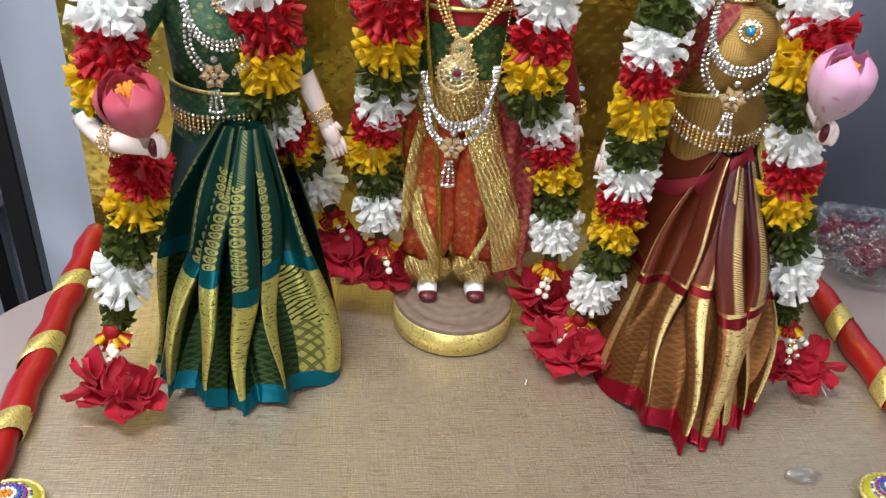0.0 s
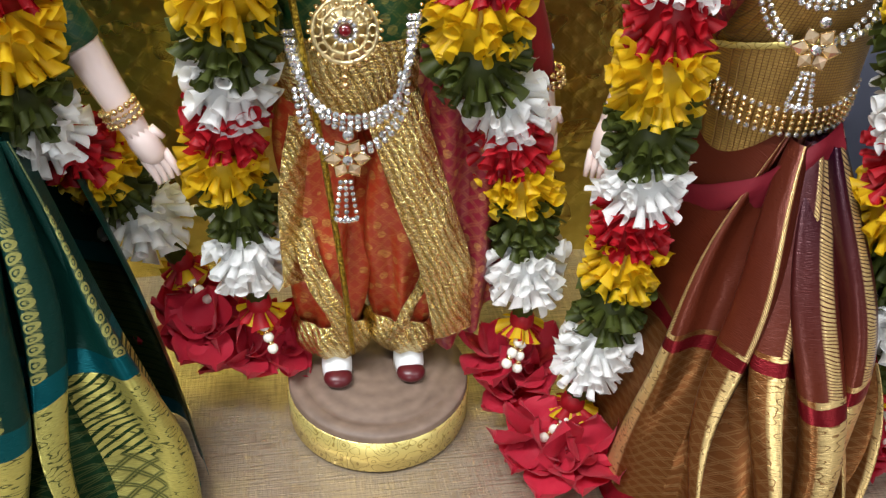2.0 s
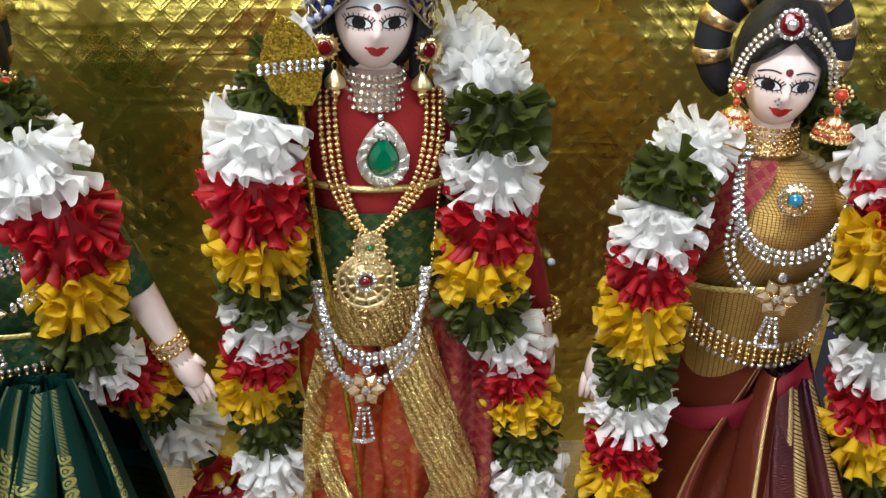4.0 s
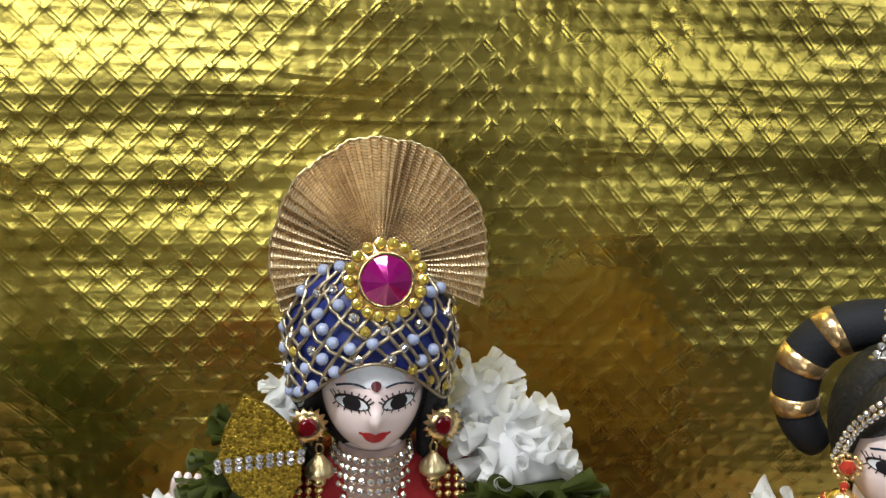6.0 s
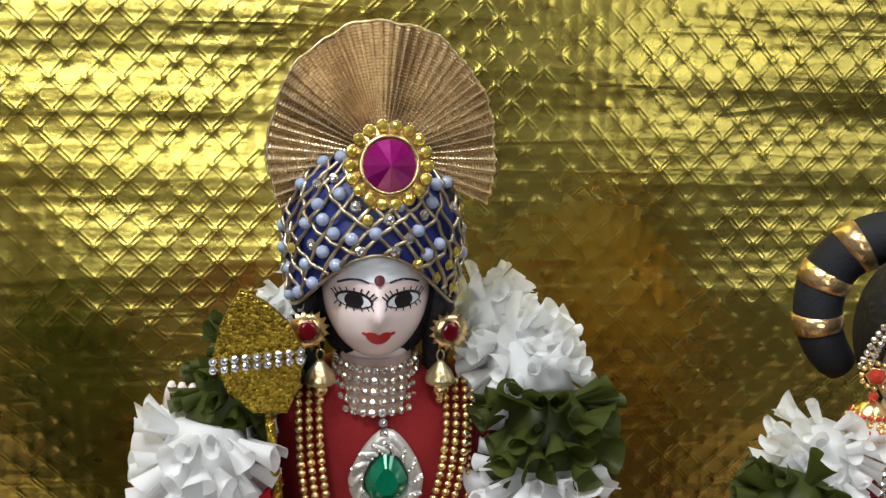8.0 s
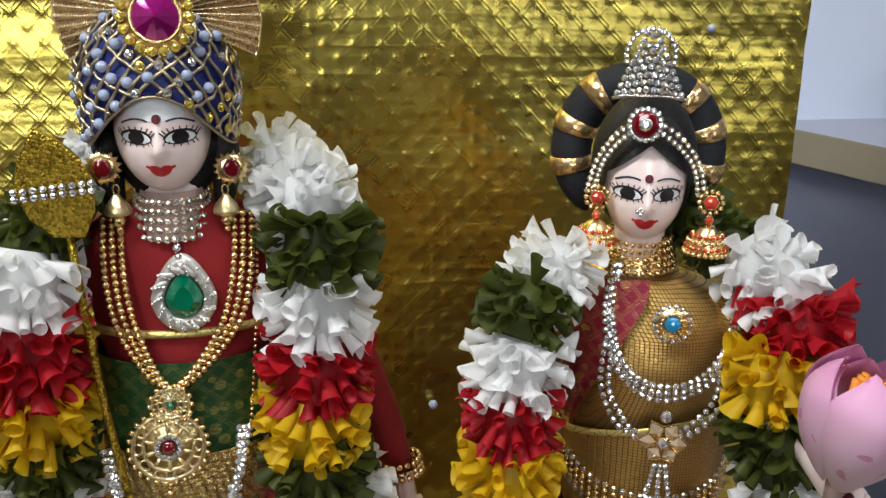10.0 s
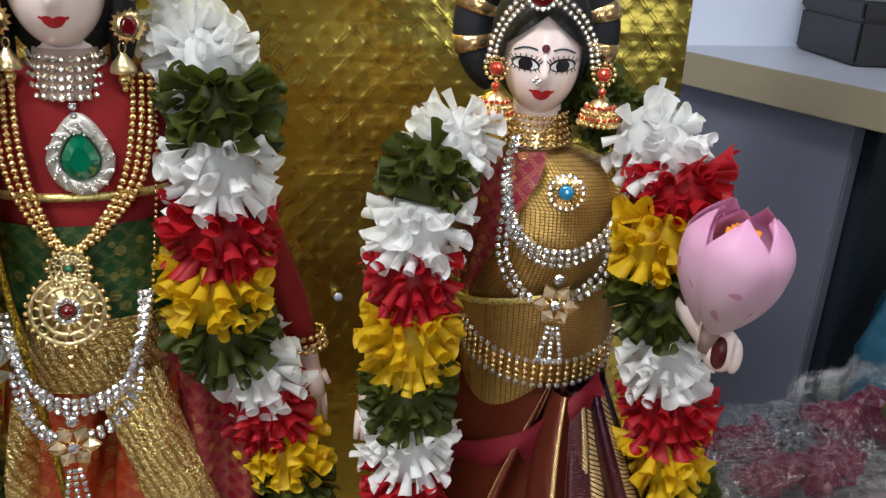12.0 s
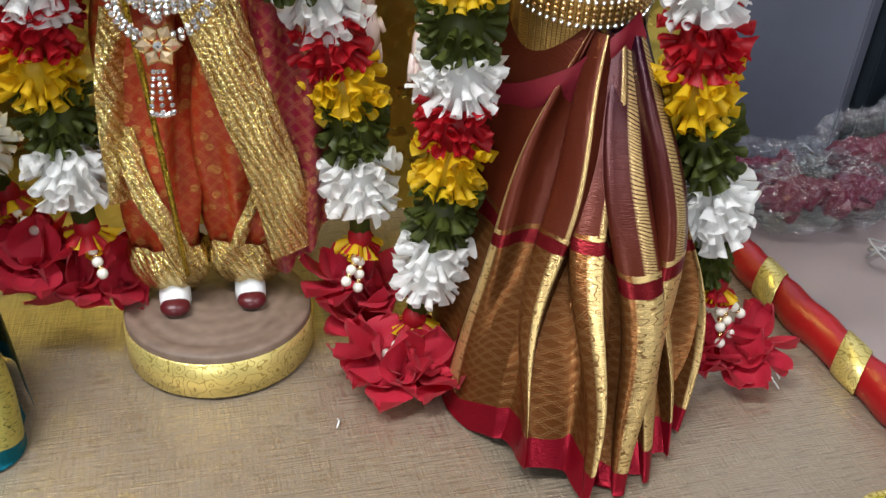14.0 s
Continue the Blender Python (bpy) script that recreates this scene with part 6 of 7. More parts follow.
def hair_ring(O, label):
    """A black padded ring with gold bands round the head."""
    ob = thing("hair_ring", None, None, label, "hair ornament", "hair rings", at=(0.2105 + O[0], 0.658 + O[1], 0.34))
    c = Vector((0.2120 + O[0], 0.6750 + O[1], 0.3550 + O[2]))
    s = Shape()
    pts = [c + Vector((0.0298 * math.cos(a), 0.002 * math.sin(3 * a), 0.0305 * math.sin(a))) for a in (radians(-52 + 284 * k / 40) for k in range(41))]
    s.tube(pts, [0.0066 + 0.0036 * math.sin(math.pi * k / 40) ** 0.5 for k in range(41)], 0, 18)
    part("padded_ring", s, BLACK_CLOTH, ob, "black cloth ring")
    for deg in (-12, 18, 48, 128, 160, 192):
        s = Shape()
        rows = []
        for w in (-6.5, -6.0, 0, 6.0, 6.5):
            a = radians(deg + w)
            p = c + Vector((0.0298 * math.cos(a), 0, 0.0305 * math.sin(a)))
            out = Vector((math.cos(a), 0, math.sin(a)))
            f = (deg + w + 52) / 284
            rr = 0.0066 + 0.0036 * math.sin(math.pi * min(max(f, 0), 1)) ** 0.5 + (0.0006 if abs(w) < 6.4 else -0.0003)
            rows.append([p + out * (rr * math.cos(b)) + Vector((0, rr * math.sin(b) + 0.002 * math.sin(3 * a), 0)) for b in (2 * math.pi * j / 20 for j in range(20))])
        s.grid(rows, 0, True)
        part("gold_band", s, COPPER_BAND, ob, "bronze-gold ribbon band")


def tiara(O):
    ob = thing("rhinestone_tiara", None, None, "pointed silver tiara set with clear rhinestones", "tiara", at=(0.211 + O[0], 0.635 + O[1], 0.383))
    cx, cy = 0.2115 + O[0], 0.637 + O[1]
    s = Shape()
    s.tube([(cx + 0.014 * math.cos(a), cy - 0.004 * math.sin(a), 0.3835 + 0.002 * math.sin(a)) for a in (math.pi * j / 20 for j in range(21))], 0.0009, 0, 6)
    part("tiara_wire", s, SILVER, ob)
    for row in range(9):
        wide = 0.0125 * (1 - row / 9.6)
        n = int(2 * wide / 0.0027) + 1
        for k in range(n):
            f = 2 * k / max(n - 1, 1) - 1 if n > 1 else 0.0
            p = (cx + wide * f, cy - 0.005 + 0.003 * abs(f) + 0.0007 * row, 0.3860 + 0.0029 * row + 0.0022 * (1 - abs(f)))
            piece("rhinestone", STONE if random.random() < 0.8 else STONE_GOLD, ob, facing(p, (0.4 * f + random.uniform(-0.2, 0.2), -1, random.uniform(0.0, 0.4)), 0.0015, random.random()))
    for k in range(17):
        a = math.pi * (-0.08 + 1.16 * k / 16)
        piece("rhinestone", STONE if k % 4 else STONE_GOLD, ob, facing((cx + 0.0096 * math.cos(a), cy + 0.004, 0.4005 + 0.0105 * math.sin(a)), (0, -1, 0.2), 0.0013, k))


turban()
fan_crest()


def head_dress(O):
    hair_ring((O[0] - (0.016 if O[0] else 0.0), O[1], O[2]), "black padded hair ring with bronze-gold bands round the doll's head")
    tiara(O)


turned(*HEAD, lambda: head_dress((0, 0, 0)))
turned(10, (-0.155, 0.650), (-0.155, 0.650), lambda: head_dress((-0.3705, 0.0055, 0)))


# ---- spear ----
def spear():
    ob = thing("toy_spear", None, None, "gold glitter leaf-shaped spear with a rhinestone band", "spear", at=(0.005, 0.634, 0.06))
    c = Vector((-0.0125, 0.6365, 0.3535))
    half = ((-0.0045, 0.0232), (0.0035, 0.0185), (0.0095, 0.0125), (0.0140, 0.0035), (0.0132, -0.008), (0.0090, -0.0175), (-0.0015, -0.0172), (-0.0090, -0.0105), (-0.0137, 0.0005), (-0.0112, 0.0110), (-0.0080, 0.0170))
    s = Shape()
    n = len(half)
    rows = [[(c.x + x * k, c.y + d, c.z + z * k) for x, z in half] for k, d in ((0.93, -0.0016), (1.0, -0.0012), (1.0, 0.0012), (0.93, 0.0016))]
    b = s.grid(rows, 0, True)
    s.face([b + j for j in range(n)], 0)
    s.face([b + 3 * n + j for j in range(n)][::-1], 0)
    part("spear_blade", s, GLITTER, ob, "gold glitter blade", smooth=False)
    for row in (0.0013, -0.0014):
        for k in range(9):
            f = k / 8
            piece("rhinestone", STONE, ob, facing((c.x - 0.0132 + 0.0266 * f, c.y - 0.0022, c.z - 0.001 + 0.0028 * f + row), (0, -1, 0.1), 0.00145, k))
    s = Shape()
    s.tube([p for p, _ in along([(-0.0095, 0.638, 0.337), (-0.003, 0.6315, 0.270), (0.006, 0.6285, 0.205), (0.015, 0.629, 0.120), (0.0195, 0.634, 0.060)], 30)], 0.0016, 0, 10)
    part("staff", s, GLITTER, ob, "thin gold glitter staff")


spear()


# ---- jewellery ----
def choker(c, r, z0, rows, step, me, label, name, size, squash=0.92):
    ob = thing("choker", None, None, label, "necklace", "chokers", at=(c[0], c[1], z0))
    s = Shape()
    s.loft([(c[0], c[1], z0 - 0.0015, r * 1.08, r * squash * 1.08), (c[0], c[1], z0 + rows * step - 0.0005, r * 0.84, r * squash * 0.84)], 0, 30, (False, False))
    part("band", s, NECK_BAND if me is not GOLD_BEAD else GOLD, ob)
    for k in range(rows):
        rr = r * (1.10 - 0.20 * k / rows) + 0.0003
        n = 30
        for j in range(n):
            a = 2 * math.pi * (j + 0.08 * k) / n
            w = Vector((math.cos(a), math.sin(a), 0.15))
            piece(name, me, ob, facing((c[0] + rr * w.x, c[1] + rr * squash * w.y, z0 + step * k + 0.001 + 0.0015 * w.y), w, size, j))
    return ob


def sun_earring(p, drop_x):
    ob = thing("sun_earring", None, None, "gold sun-shaped earring with dark red stone and bell drop", "earring", "sun earrings", at=p)
    m = facing(p, (0.1, -1, 0.05))
    s, n = Shape(), 32
    rows = [[m @ Vector((r * (1 + (0.17 if j % 2 else -0.13) * k) * math.cos(2 * math.pi * j / n), r * (1 + (0.17 if j % 2 else -0.13) * k) * math.sin(2 * math.pi * j / n), z)) for j in range(n)] for r, z, k in ((0.0062, -0.0006, 1), (0.0062, 0.0004, 1), (0.0038, 0.0010, 0), (0.0032, 0.0012, 0))]
    b = s.grid(rows, 0, True)
    s.face([b + 3 * n + j for j in range(n)], 0)
    part("sun_disc", s, GOLD, ob)
    s = Shape()
    s.loft([(0, 0, 0.001, 0.0034, 0.0039), (0, 0, 0.0018, 0.0031, 0.0036), (0, 0, 0.0021, 0.0020, 0.0025)], 0, 18)
    s.v = [tuple(m @ Vector(v)) for v in s.v]
    part("red_stone", s, RUBY, ob, "dark red oval stone")
    x, y, z = p[0] + drop_x, p[1], p[2]
    s = Shape()
    s.tube([(x + 0.0012 * math.cos(a), y, z - 0.0085 + 0.0020 * math.sin(a)) for a in (2 * math.pi * j / 14 for j in range(14))], 0.0004, 0, 6, True)
    part("link", s, GOLD, ob)
    s = Shape()
    rows = [[(x + r * (1 + 0.10 * (j % 2)) * math.cos(2 * math.pi * j / 24), y + r * (1 + 0.10 * (j % 2)) * math.sin(2 * math.pi * j / 24), z - d) for j in range(24)] for d, r in ((0.0182, 0.0030), (0.0180, 0.0046), (0.0166, 0.0047), (0.0145, 0.0040), (0.0122, 0.0022), (0.0104, 0.0010))]
    b = s.grid(rows, 0, True)
    s.face([b + j for j in range(24)][::-1], 0)
    part("bell", s, PALE_GOLD, ob)
    piece("gold_bead", GOLD_BEAD, ob, facing((x, y, z - 0.0208), (0, 0, 1), 0.0026))
    piece("gold_bead", GOLD_BEAD, ob, facing((x, y, z - 0.0244), (0, 0, 1), 0.0014))


def jhumka(p):
    ob = thing("jhumka_earring", None, None, "gold bell earring set with red stones", "earring", "bell earrings", at=p)
    piece("red_stone", STONE_RED, ob, facing(p, (0, -1, 0), 0.0036))
    ring_round("gold_bead", ob, GOLD_BEAD, p, 0.0046, 12, 0.0011, (0, -1, 0))
    piece("red_stone", STONE_RED, ob, facing((p[0], p[1], p[2] - 0.0074), (0, -1, 0), 0.0020))
    s = Shape()
    x, y, z = p[0], p[1], p[2] - 0.009
    s.loft([(x, y, z - 0.0118, 0.0084, 0.0078), (x, y, z - 0.0098, 0.0082, 0.0076), (x, y, z - 0.0050, 0.0062, 0.0058), (x, y, z - 0.0015, 0.0036, 0.0034), (x, y, z, 0.0014, 0.0014)], 0, 24)
    part("bell", s, GOLD, ob)
    for lvl, (dz, r) in enumerate(((-0.0116, 0.0086), (-0.0092, 0.0082), (-0.0068, 0.0073), (-0.0045, 0.0061))):
        n = 22 - 2 * lvl
        for k in range(n):
            a = 2 * math.pi * (k + 0.5 * lvl) / n
            piece("red_stone" if lvl % 2 else "gold_bead", STONE_RED if lvl % 2 else GOLD_BEAD, ob, facing((x + r * math.cos(a), y + r * 0.92 * math.sin(a), z + dz), (math.cos(a), math.sin(a), 0.1), 0.0012))


def star_brooch(ob, p, petals=6, r=0.0105):
    """Kite-shaped amber stones round a crystal, with two drops above and a fringe below."""
    p = Vector(p)
    for k in range(petals):
        a = math.pi / 2 + math.pi / petals + 2 * math.pi * k / petals
        d, q = Vector((math.cos(a), 0, math.sin(a))), Vector((-math.sin(a), 0, math.cos(a)))
        s = Shape()
        pts = [p + d * 0.0022, p + d * 0.0060 + q * 0.0036, p + d * r, p + d * 0.0060 - q * 0.0036]
        b = len(s.v)
        s.v += [tuple(v) for v in pts] + [tuple(p + d * 0.0058 + Vector((0, -0.0018, 0)))] + [tuple(v + Vector((0, 0.001, 0))) for v in pts]
        for j in range(4):
            s.face((b + j, b + (j + 1) % 4, b + 4), 0)
            s.face((b + j, b + 5 + j, b + 5 + (j + 1) % 4, b + (j + 1) % 4), 0)
        part("amber_petal", s, AMBER, ob, "amber kite-shaped stone", smooth=False)
        s = Shape()
        s.tube([v + Vector((0, -0.0002, 0)) for v in pts], 0.0004, 0, 5, True)
        part("gold_edge", s, GOLD, ob)
    piece("crystal", STONE_GOLD, ob, facing(p + Vector((0, -0.001, 0)), (0, -1, 0.1), 0.0027))
    piece("crystal", STONE, ob, facing(p + Vector((0.0005, -0.001, 0.0125)), (0, -1, 0.1), 0.0027))


def fringe(ob, p, length, strings=3, spread=0.005):
    for k in range(strings):
        f = k - (strings - 1) / 2
        a = Vector(p) + Vector((0.0022 * f, -0.0006, -0.0085))
        b = a + Vector((spread * f * 0.55, 0, -length))
        string("rhinestone", ob, STONE, [a, (a + b) / 2, b], 7, 0.00125, (0, -1, 0.2), 0.1)
    b = Vector(p) + Vector((0, -0.001, -0.0085 - length - 0.0015))
    string("rhinestone", ob, STONE, [b + Vector((-spread * 0.9, 0, 0.001)), b, b + Vector((spread * 0.9, 0, 0.001))], 6, 0.0014)


def male_jewels():
    choker((0.0258, 0.6610), 0.0142, 0.3305, 5, 0.0036, STONE_GOLD, "broad choker of clear rhinestones in rows", "rhinestone", 0.00150)
    sun_earring((0.0028, 0.6480, 0.3590), 0.004)
    sun_earring((0.0500, 0.6510, 0.3570), -0.003)
    ob = thing("emerald_pendant", None, None, "teardrop emerald pendant in a swirled rhinestone frame", "pendant", at=(0.029, 0.645, 0.305))
    c = Vector((0.0288, 0.6455, 0.3065))
    drop = []
    for k in range(24):
        a = 2 * math.pi * k / 24 + math.pi / 2
        drop.append((0.0074 * math.cos(a) * (1 - 0.35 * max(0, math.sin(a))), 0.0095 * math.sin(a) * (1.12 if math.sin(a) > 0 else 0.92)))
    s = Shape()
    rows = [[(c.x + x * k, c.y - d, c.z + z * k) for x, z in drop] for k, d in ((1.0, 0.0), (0.95, 0.0016), (0.52, 0.0036))]
    b = s.grid(rows, 0, True)
    s.face([b + 48 + j for j in range(24)], 0)
    part("emerald_stone", s, EMERALD, ob, "deep green cut glass", smooth=False)
    s = Shape()
    rows = []
    for kk, d in ((1.04, -0.0004), (1.12, 0.0010), (1.45, 0.0016), (1.72, 0.0008), (1.74, -0.0008)):
        rows.append([(c.x + x * kk, c.y - d, c.z + z * (kk * 0.97 + 0.02)) for x, z in drop])
    s.grid(rows, 0, True)
    part("frame", s, PALE_SILVER, ob, "pale silver frame")
    for k in range(14):
        a = 2 * math.pi * k / 14 + 0.2
        d = Vector((math.cos(a), 0, math.sin(a)))
        q = Vector((-math.sin(a), 0, math.cos(a)))
        p0 = c + Vector((0.0082 * d.x, -0.0016, 0.0103 * d.z))
        s = Shape()
        rows = []
        for i in range(6):
            t = i / 5
            mid = p0 + d * (0.0032 * t) + q * (0.0048 * t)
            w = 0.0024 * math.sin(math.pi * (0.12 + 0.8 * t))
            rows.append([mid - q * w, mid + Vector((0, -0.0012, 0)), mid + q * w])
        s.grid(rows)
        s.grid([[v + Vector((0, 0.0008, 0)) for v in r][::-1] for r in rows])
        part("swirl_leaf", s, PALE_SILVER, ob, "silver swirl leaf")
        string("rhinestone", ob, STONE, [p0 + q * 0.0016 + Vector((0, -0.0006, 0)), p0 + d * 0.0018 + q * 0.0032 + Vector((0, -0.0008, 0)), p0 + d * 0.0030 + q * 0.0048 + Vector((0, -0.0004, 0))], 4, 0.0007)
    string("rhinestone", ob, STONE, [(0.0272, 0.6455, 0.3305), (0.0278, 0.6450, 0.325), (0.0284, 0.6445, 0.320)], 4, 0.0016)

    ob = thing("gold_bead_necklace", None, None, "long three-row gold bead necklace with a round filigree medallion", "necklace", at=(0.022, 0.64, 0.25))
    for k in range(3):
        o = 0.0034 * (k - 1)
        string("gold_bead", ob, GOLD_BEAD, [(0.0030 + o, 0.655, 0.337), (0.0035 + o, 0.645, 0.318), (0.0065 + o, 0.6415, 0.296), (0.0150 + o * 0.6, 0.6385, 0.2775 - 0.3 * abs(o)), (0.021 + o * 0.3, 0.637, 0.271)], 27, 0.00150)
        string("gold_bead", ob, GOLD_BEAD, [(0.0530 + o, 0.656, 0.337), (0.0520 + o, 0.645, 0.318), (0.0465 + o, 0.6415, 0.296), (0.0320 + o * 0.6, 0.6385, 0.2775 - 0.3 * abs(o)), (0.024 + o * 0.3, 0.637, 0.271)], 28, 0.00150)
    for c, r, me, mat_, nb in ((Vector((0.0215, 0.6335, 0.2650)), 0.0078, "green", EMERALD, 14), (Vector((0.0195, 0.6315, 0.2475)), 0.0150, "red", RUBY, 26)):
        s = Shape()
        m = facing(c + Vector((0, 0.0014, 0)), (0, -1, 0.05))
        s.loft([(0, 0, -0.0005, r * 0.9, r * 0.9), (0, 0, 0.0003, r * 0.88, r * 0.88)], 0, 30)
        s.v = [tuple(m @ Vector(v)) for v in s.v]
        part("back_plate", s, PALE_GOLD, ob, "pale gold plate")
        m = facing(c, (0, -1, 0.15))
        s = Shape()
        for rr in (0.36, 0.66, 0.92):
            s.tube([m @ Vector((r * rr * math.cos(a), r * rr * math.sin(a), 0)) for a in (2 * math.pi * j / 36 for j in range(36))], r * 0.07, 0, 6, True)
        for k in range(10):
            a = 2 * math.pi * k / 10
            s.tube([m @ Vector((r * (0.79 + 0.13 * math.cos(b)) * math.cos(a + 0.20 * math.sin(b)), r * (0.79 + 0.13 * math.cos(b)) * math.sin(a + 0.20 * math.sin(b)), 0.0003)) for b in (2 * math.pi * j / 12 for j in range(12))], r * 0.045, 0, 5, True)
            s.tube([m @ Vector((r * q * math.cos(a + 0.3), r * q * math.sin(a + 0.3), 0)) for q in (0.36, 0.66)], r * 0.07, 0, 5)
        part("filigree", s, PALE_GOLD, ob, "openwork gold filigree")
        ring_round("gold_bead", ob, GOLD_BEAD, c, r * 1.03, nb, 0.00125, (0, -1, 0.15))
        g = Shape()
        g.loft([(0, 0, 0.0004, r * 0.2, r * 0.2), (0, 0, 0.0018, r * 0.16, r * 0.16), (0, 0, 0.0022, r * 0.06, r * 0.06)], 0, 14)
        g.v = [tuple(m @ Vector(v)) for v in g.v]
        part("centre_stone", g, mat_, ob, "dark %s centre stone" % me)
        if me == "red":
            ring_round("rhinestone", ob, STONE, c + Vector((0, -0.0008, 0)), r * 0.30, 12, 0.00125, (0, -1, 0.15))
    string("gold_bead", ob, GOLD_BEAD, [(0.0190, 0.6305, 0.231), (0.0188, 0.630, 0.227), (0.0188, 0.630, 0.223)], 3, 0.0019)

    ob = thing("rhinestone_necklace", None, None, "hanging necklace of clear rhinestones with an amber star brooch", "necklace", at=(0.02, 0.62, 0.21))
    string("chain_link", ob, GOLD_BEAD, [(0.0585, 0.652, 0.335), (0.0570, 0.646, 0.305), (0.0545, 0.640, 0.275), (0.0520, 0.634, 0.252)], 34, 0.0009)
    for o in (0, 1, 2):
        string("rhinestone", ob, STONE, [(-0.0060 + 0.0015 * o, 0.634, 0.246), (-0.0010 + 0.0012 * o, 0.625, 0.2285 - 0.001 * o), (0.0100, 0.6195, 0.2165 - 0.0026 * o), (0.0230, 0.6175, 0.2135 - 0.0026 * o), (0.0380, 0.6195, 0.2190 - 0.0020 * o), (0.0465 - 0.0005 * o, 0.626, 0.2335), (0.0515 - 0.002 * o, 0.634, 0.252)], 34, 0.00165, (0, -1, 0.3), 0.15)
    for o in (0, 1):
        string("rhinestone", ob, STONE, [(-0.0030 + 0.003 * o, 0.6265, 0.2230), (-0.0005 + 0.003 * o, 0.6225, 0.2080), (0.0060 + 0.002 * o, 0.6185, 0.1990 + 0.002 * o), (0.0120, 0.6165, 0.1960 + 0.003 * o)], 11, 0.00165, (0, -1, 0.3), 0.15)
        string("rhinestone", ob, STONE, [(0.0460 - 0.003 * o, 0.6265, 0.2290), (0.0440 - 0.003 * o, 0.6225, 0.2120), (0.0340 - 0.002 * o, 0.6185, 0.2000 + 0.002 * o), (0.0250, 0.6165, 0.1960 + 0.003 * o)], 12, 0.00165, (0, -1, 0.3), 0.15)
    star_brooch(ob, (0.0182, 0.6150, 0.1945))
    fringe(ob, (0.0172, 0.6165, 0.1905), 0.0195)


def head_jewels(O):
    ox, oy, oz = O
    V = lambda x, y, z: (x + ox, y + oy, z + oz)
    choker((0.2140 + ox, 0.6485 + oy), 0.0142, 0.3105, 5, 0.0030, GOLD_BEAD, "broad choker of gold beads in rows", "gold_bead", 0.00135)
    jhumka(V(0.1940, 0.6290, 0.3440))
    jhumka(V(0.2395, 0.6300, 0.3440))
    ob = thing("brow_chain", None, None, "double rhinestone brow chain with a round red jewel", "head jewel", at=V(0.21, 0.63, 0.37))
    g = V(0.2100, 0.6215, 0.3760)
    for o in (0, 1):
        string("rhinestone", ob, STONE_GOLD, [V(0.2065, 0.6235 + 0.001 * o, 0.3735 + 0.0032 * o), V(0.2000 - 0.0012 * o, 0.6245, 0.3675 + 0.0030 * o), V(0.1948 - 0.0022 * o, 0.6280, 0.3585 + 0.0010 * o), V(0.1922 - 0.0026 * o, 0.6320, 0.3460)], 14, 0.0013)
        string("rhinestone", ob, STONE_GOLD, [V(0.2150, 0.6240 + 0.001 * o, 0.3735 + 0.0032 * o), V(0.2235 + 0.0012 * o, 0.6250, 0.3675 + 0.0030 * o), V(0.2310 + 0.0022 * o, 0.6295, 0.3585 + 0.0010 * o), V(0.2348 + 0.0026 * o, 0.6340, 0.3460)], 14, 0.0013)
    m = facing(g, (0, -1, 0.1))
    s = Shape()
    s.loft([(0, 0, -0.001, 0.0056, 0.0056), (0, 0, 0.0008, 0.0052, 0.0052), (0, 0, 0.0012, 0.004, 0.004)], 0, 24)
    s.v = [tuple(m @ Vector(v)) for v in s.v]
    part("red_disc", s, RUBY if ox == 0 else EMERALD, ob, "dark glass disc")
    ring_round("rhinestone", ob, STONE, g, 0.0060, 17, 0.0013, (0, -1, 0.1))
    piece("crystal", STONE, ob, facing(Vector(g) + Vector((0, -0.0012, 0)), (0, -1, 0.1), 0.0028))
    if ox == 0:
        nose = thing("nose_stud", None, None, "tiny rhinestone nose stud", "jewel", at=(0.2105, 0.620, 0.34))
        for dx, dz in ((0, 0), (0.0012, 0.0012), (-0.0012, 0.0012), (0, 0.0024)):
            piece("rhinestone", STONE, nose, facing((0.2108 + dx, 0.6195, 0.3400 + dz), (0, -1, 0), 0.0008))


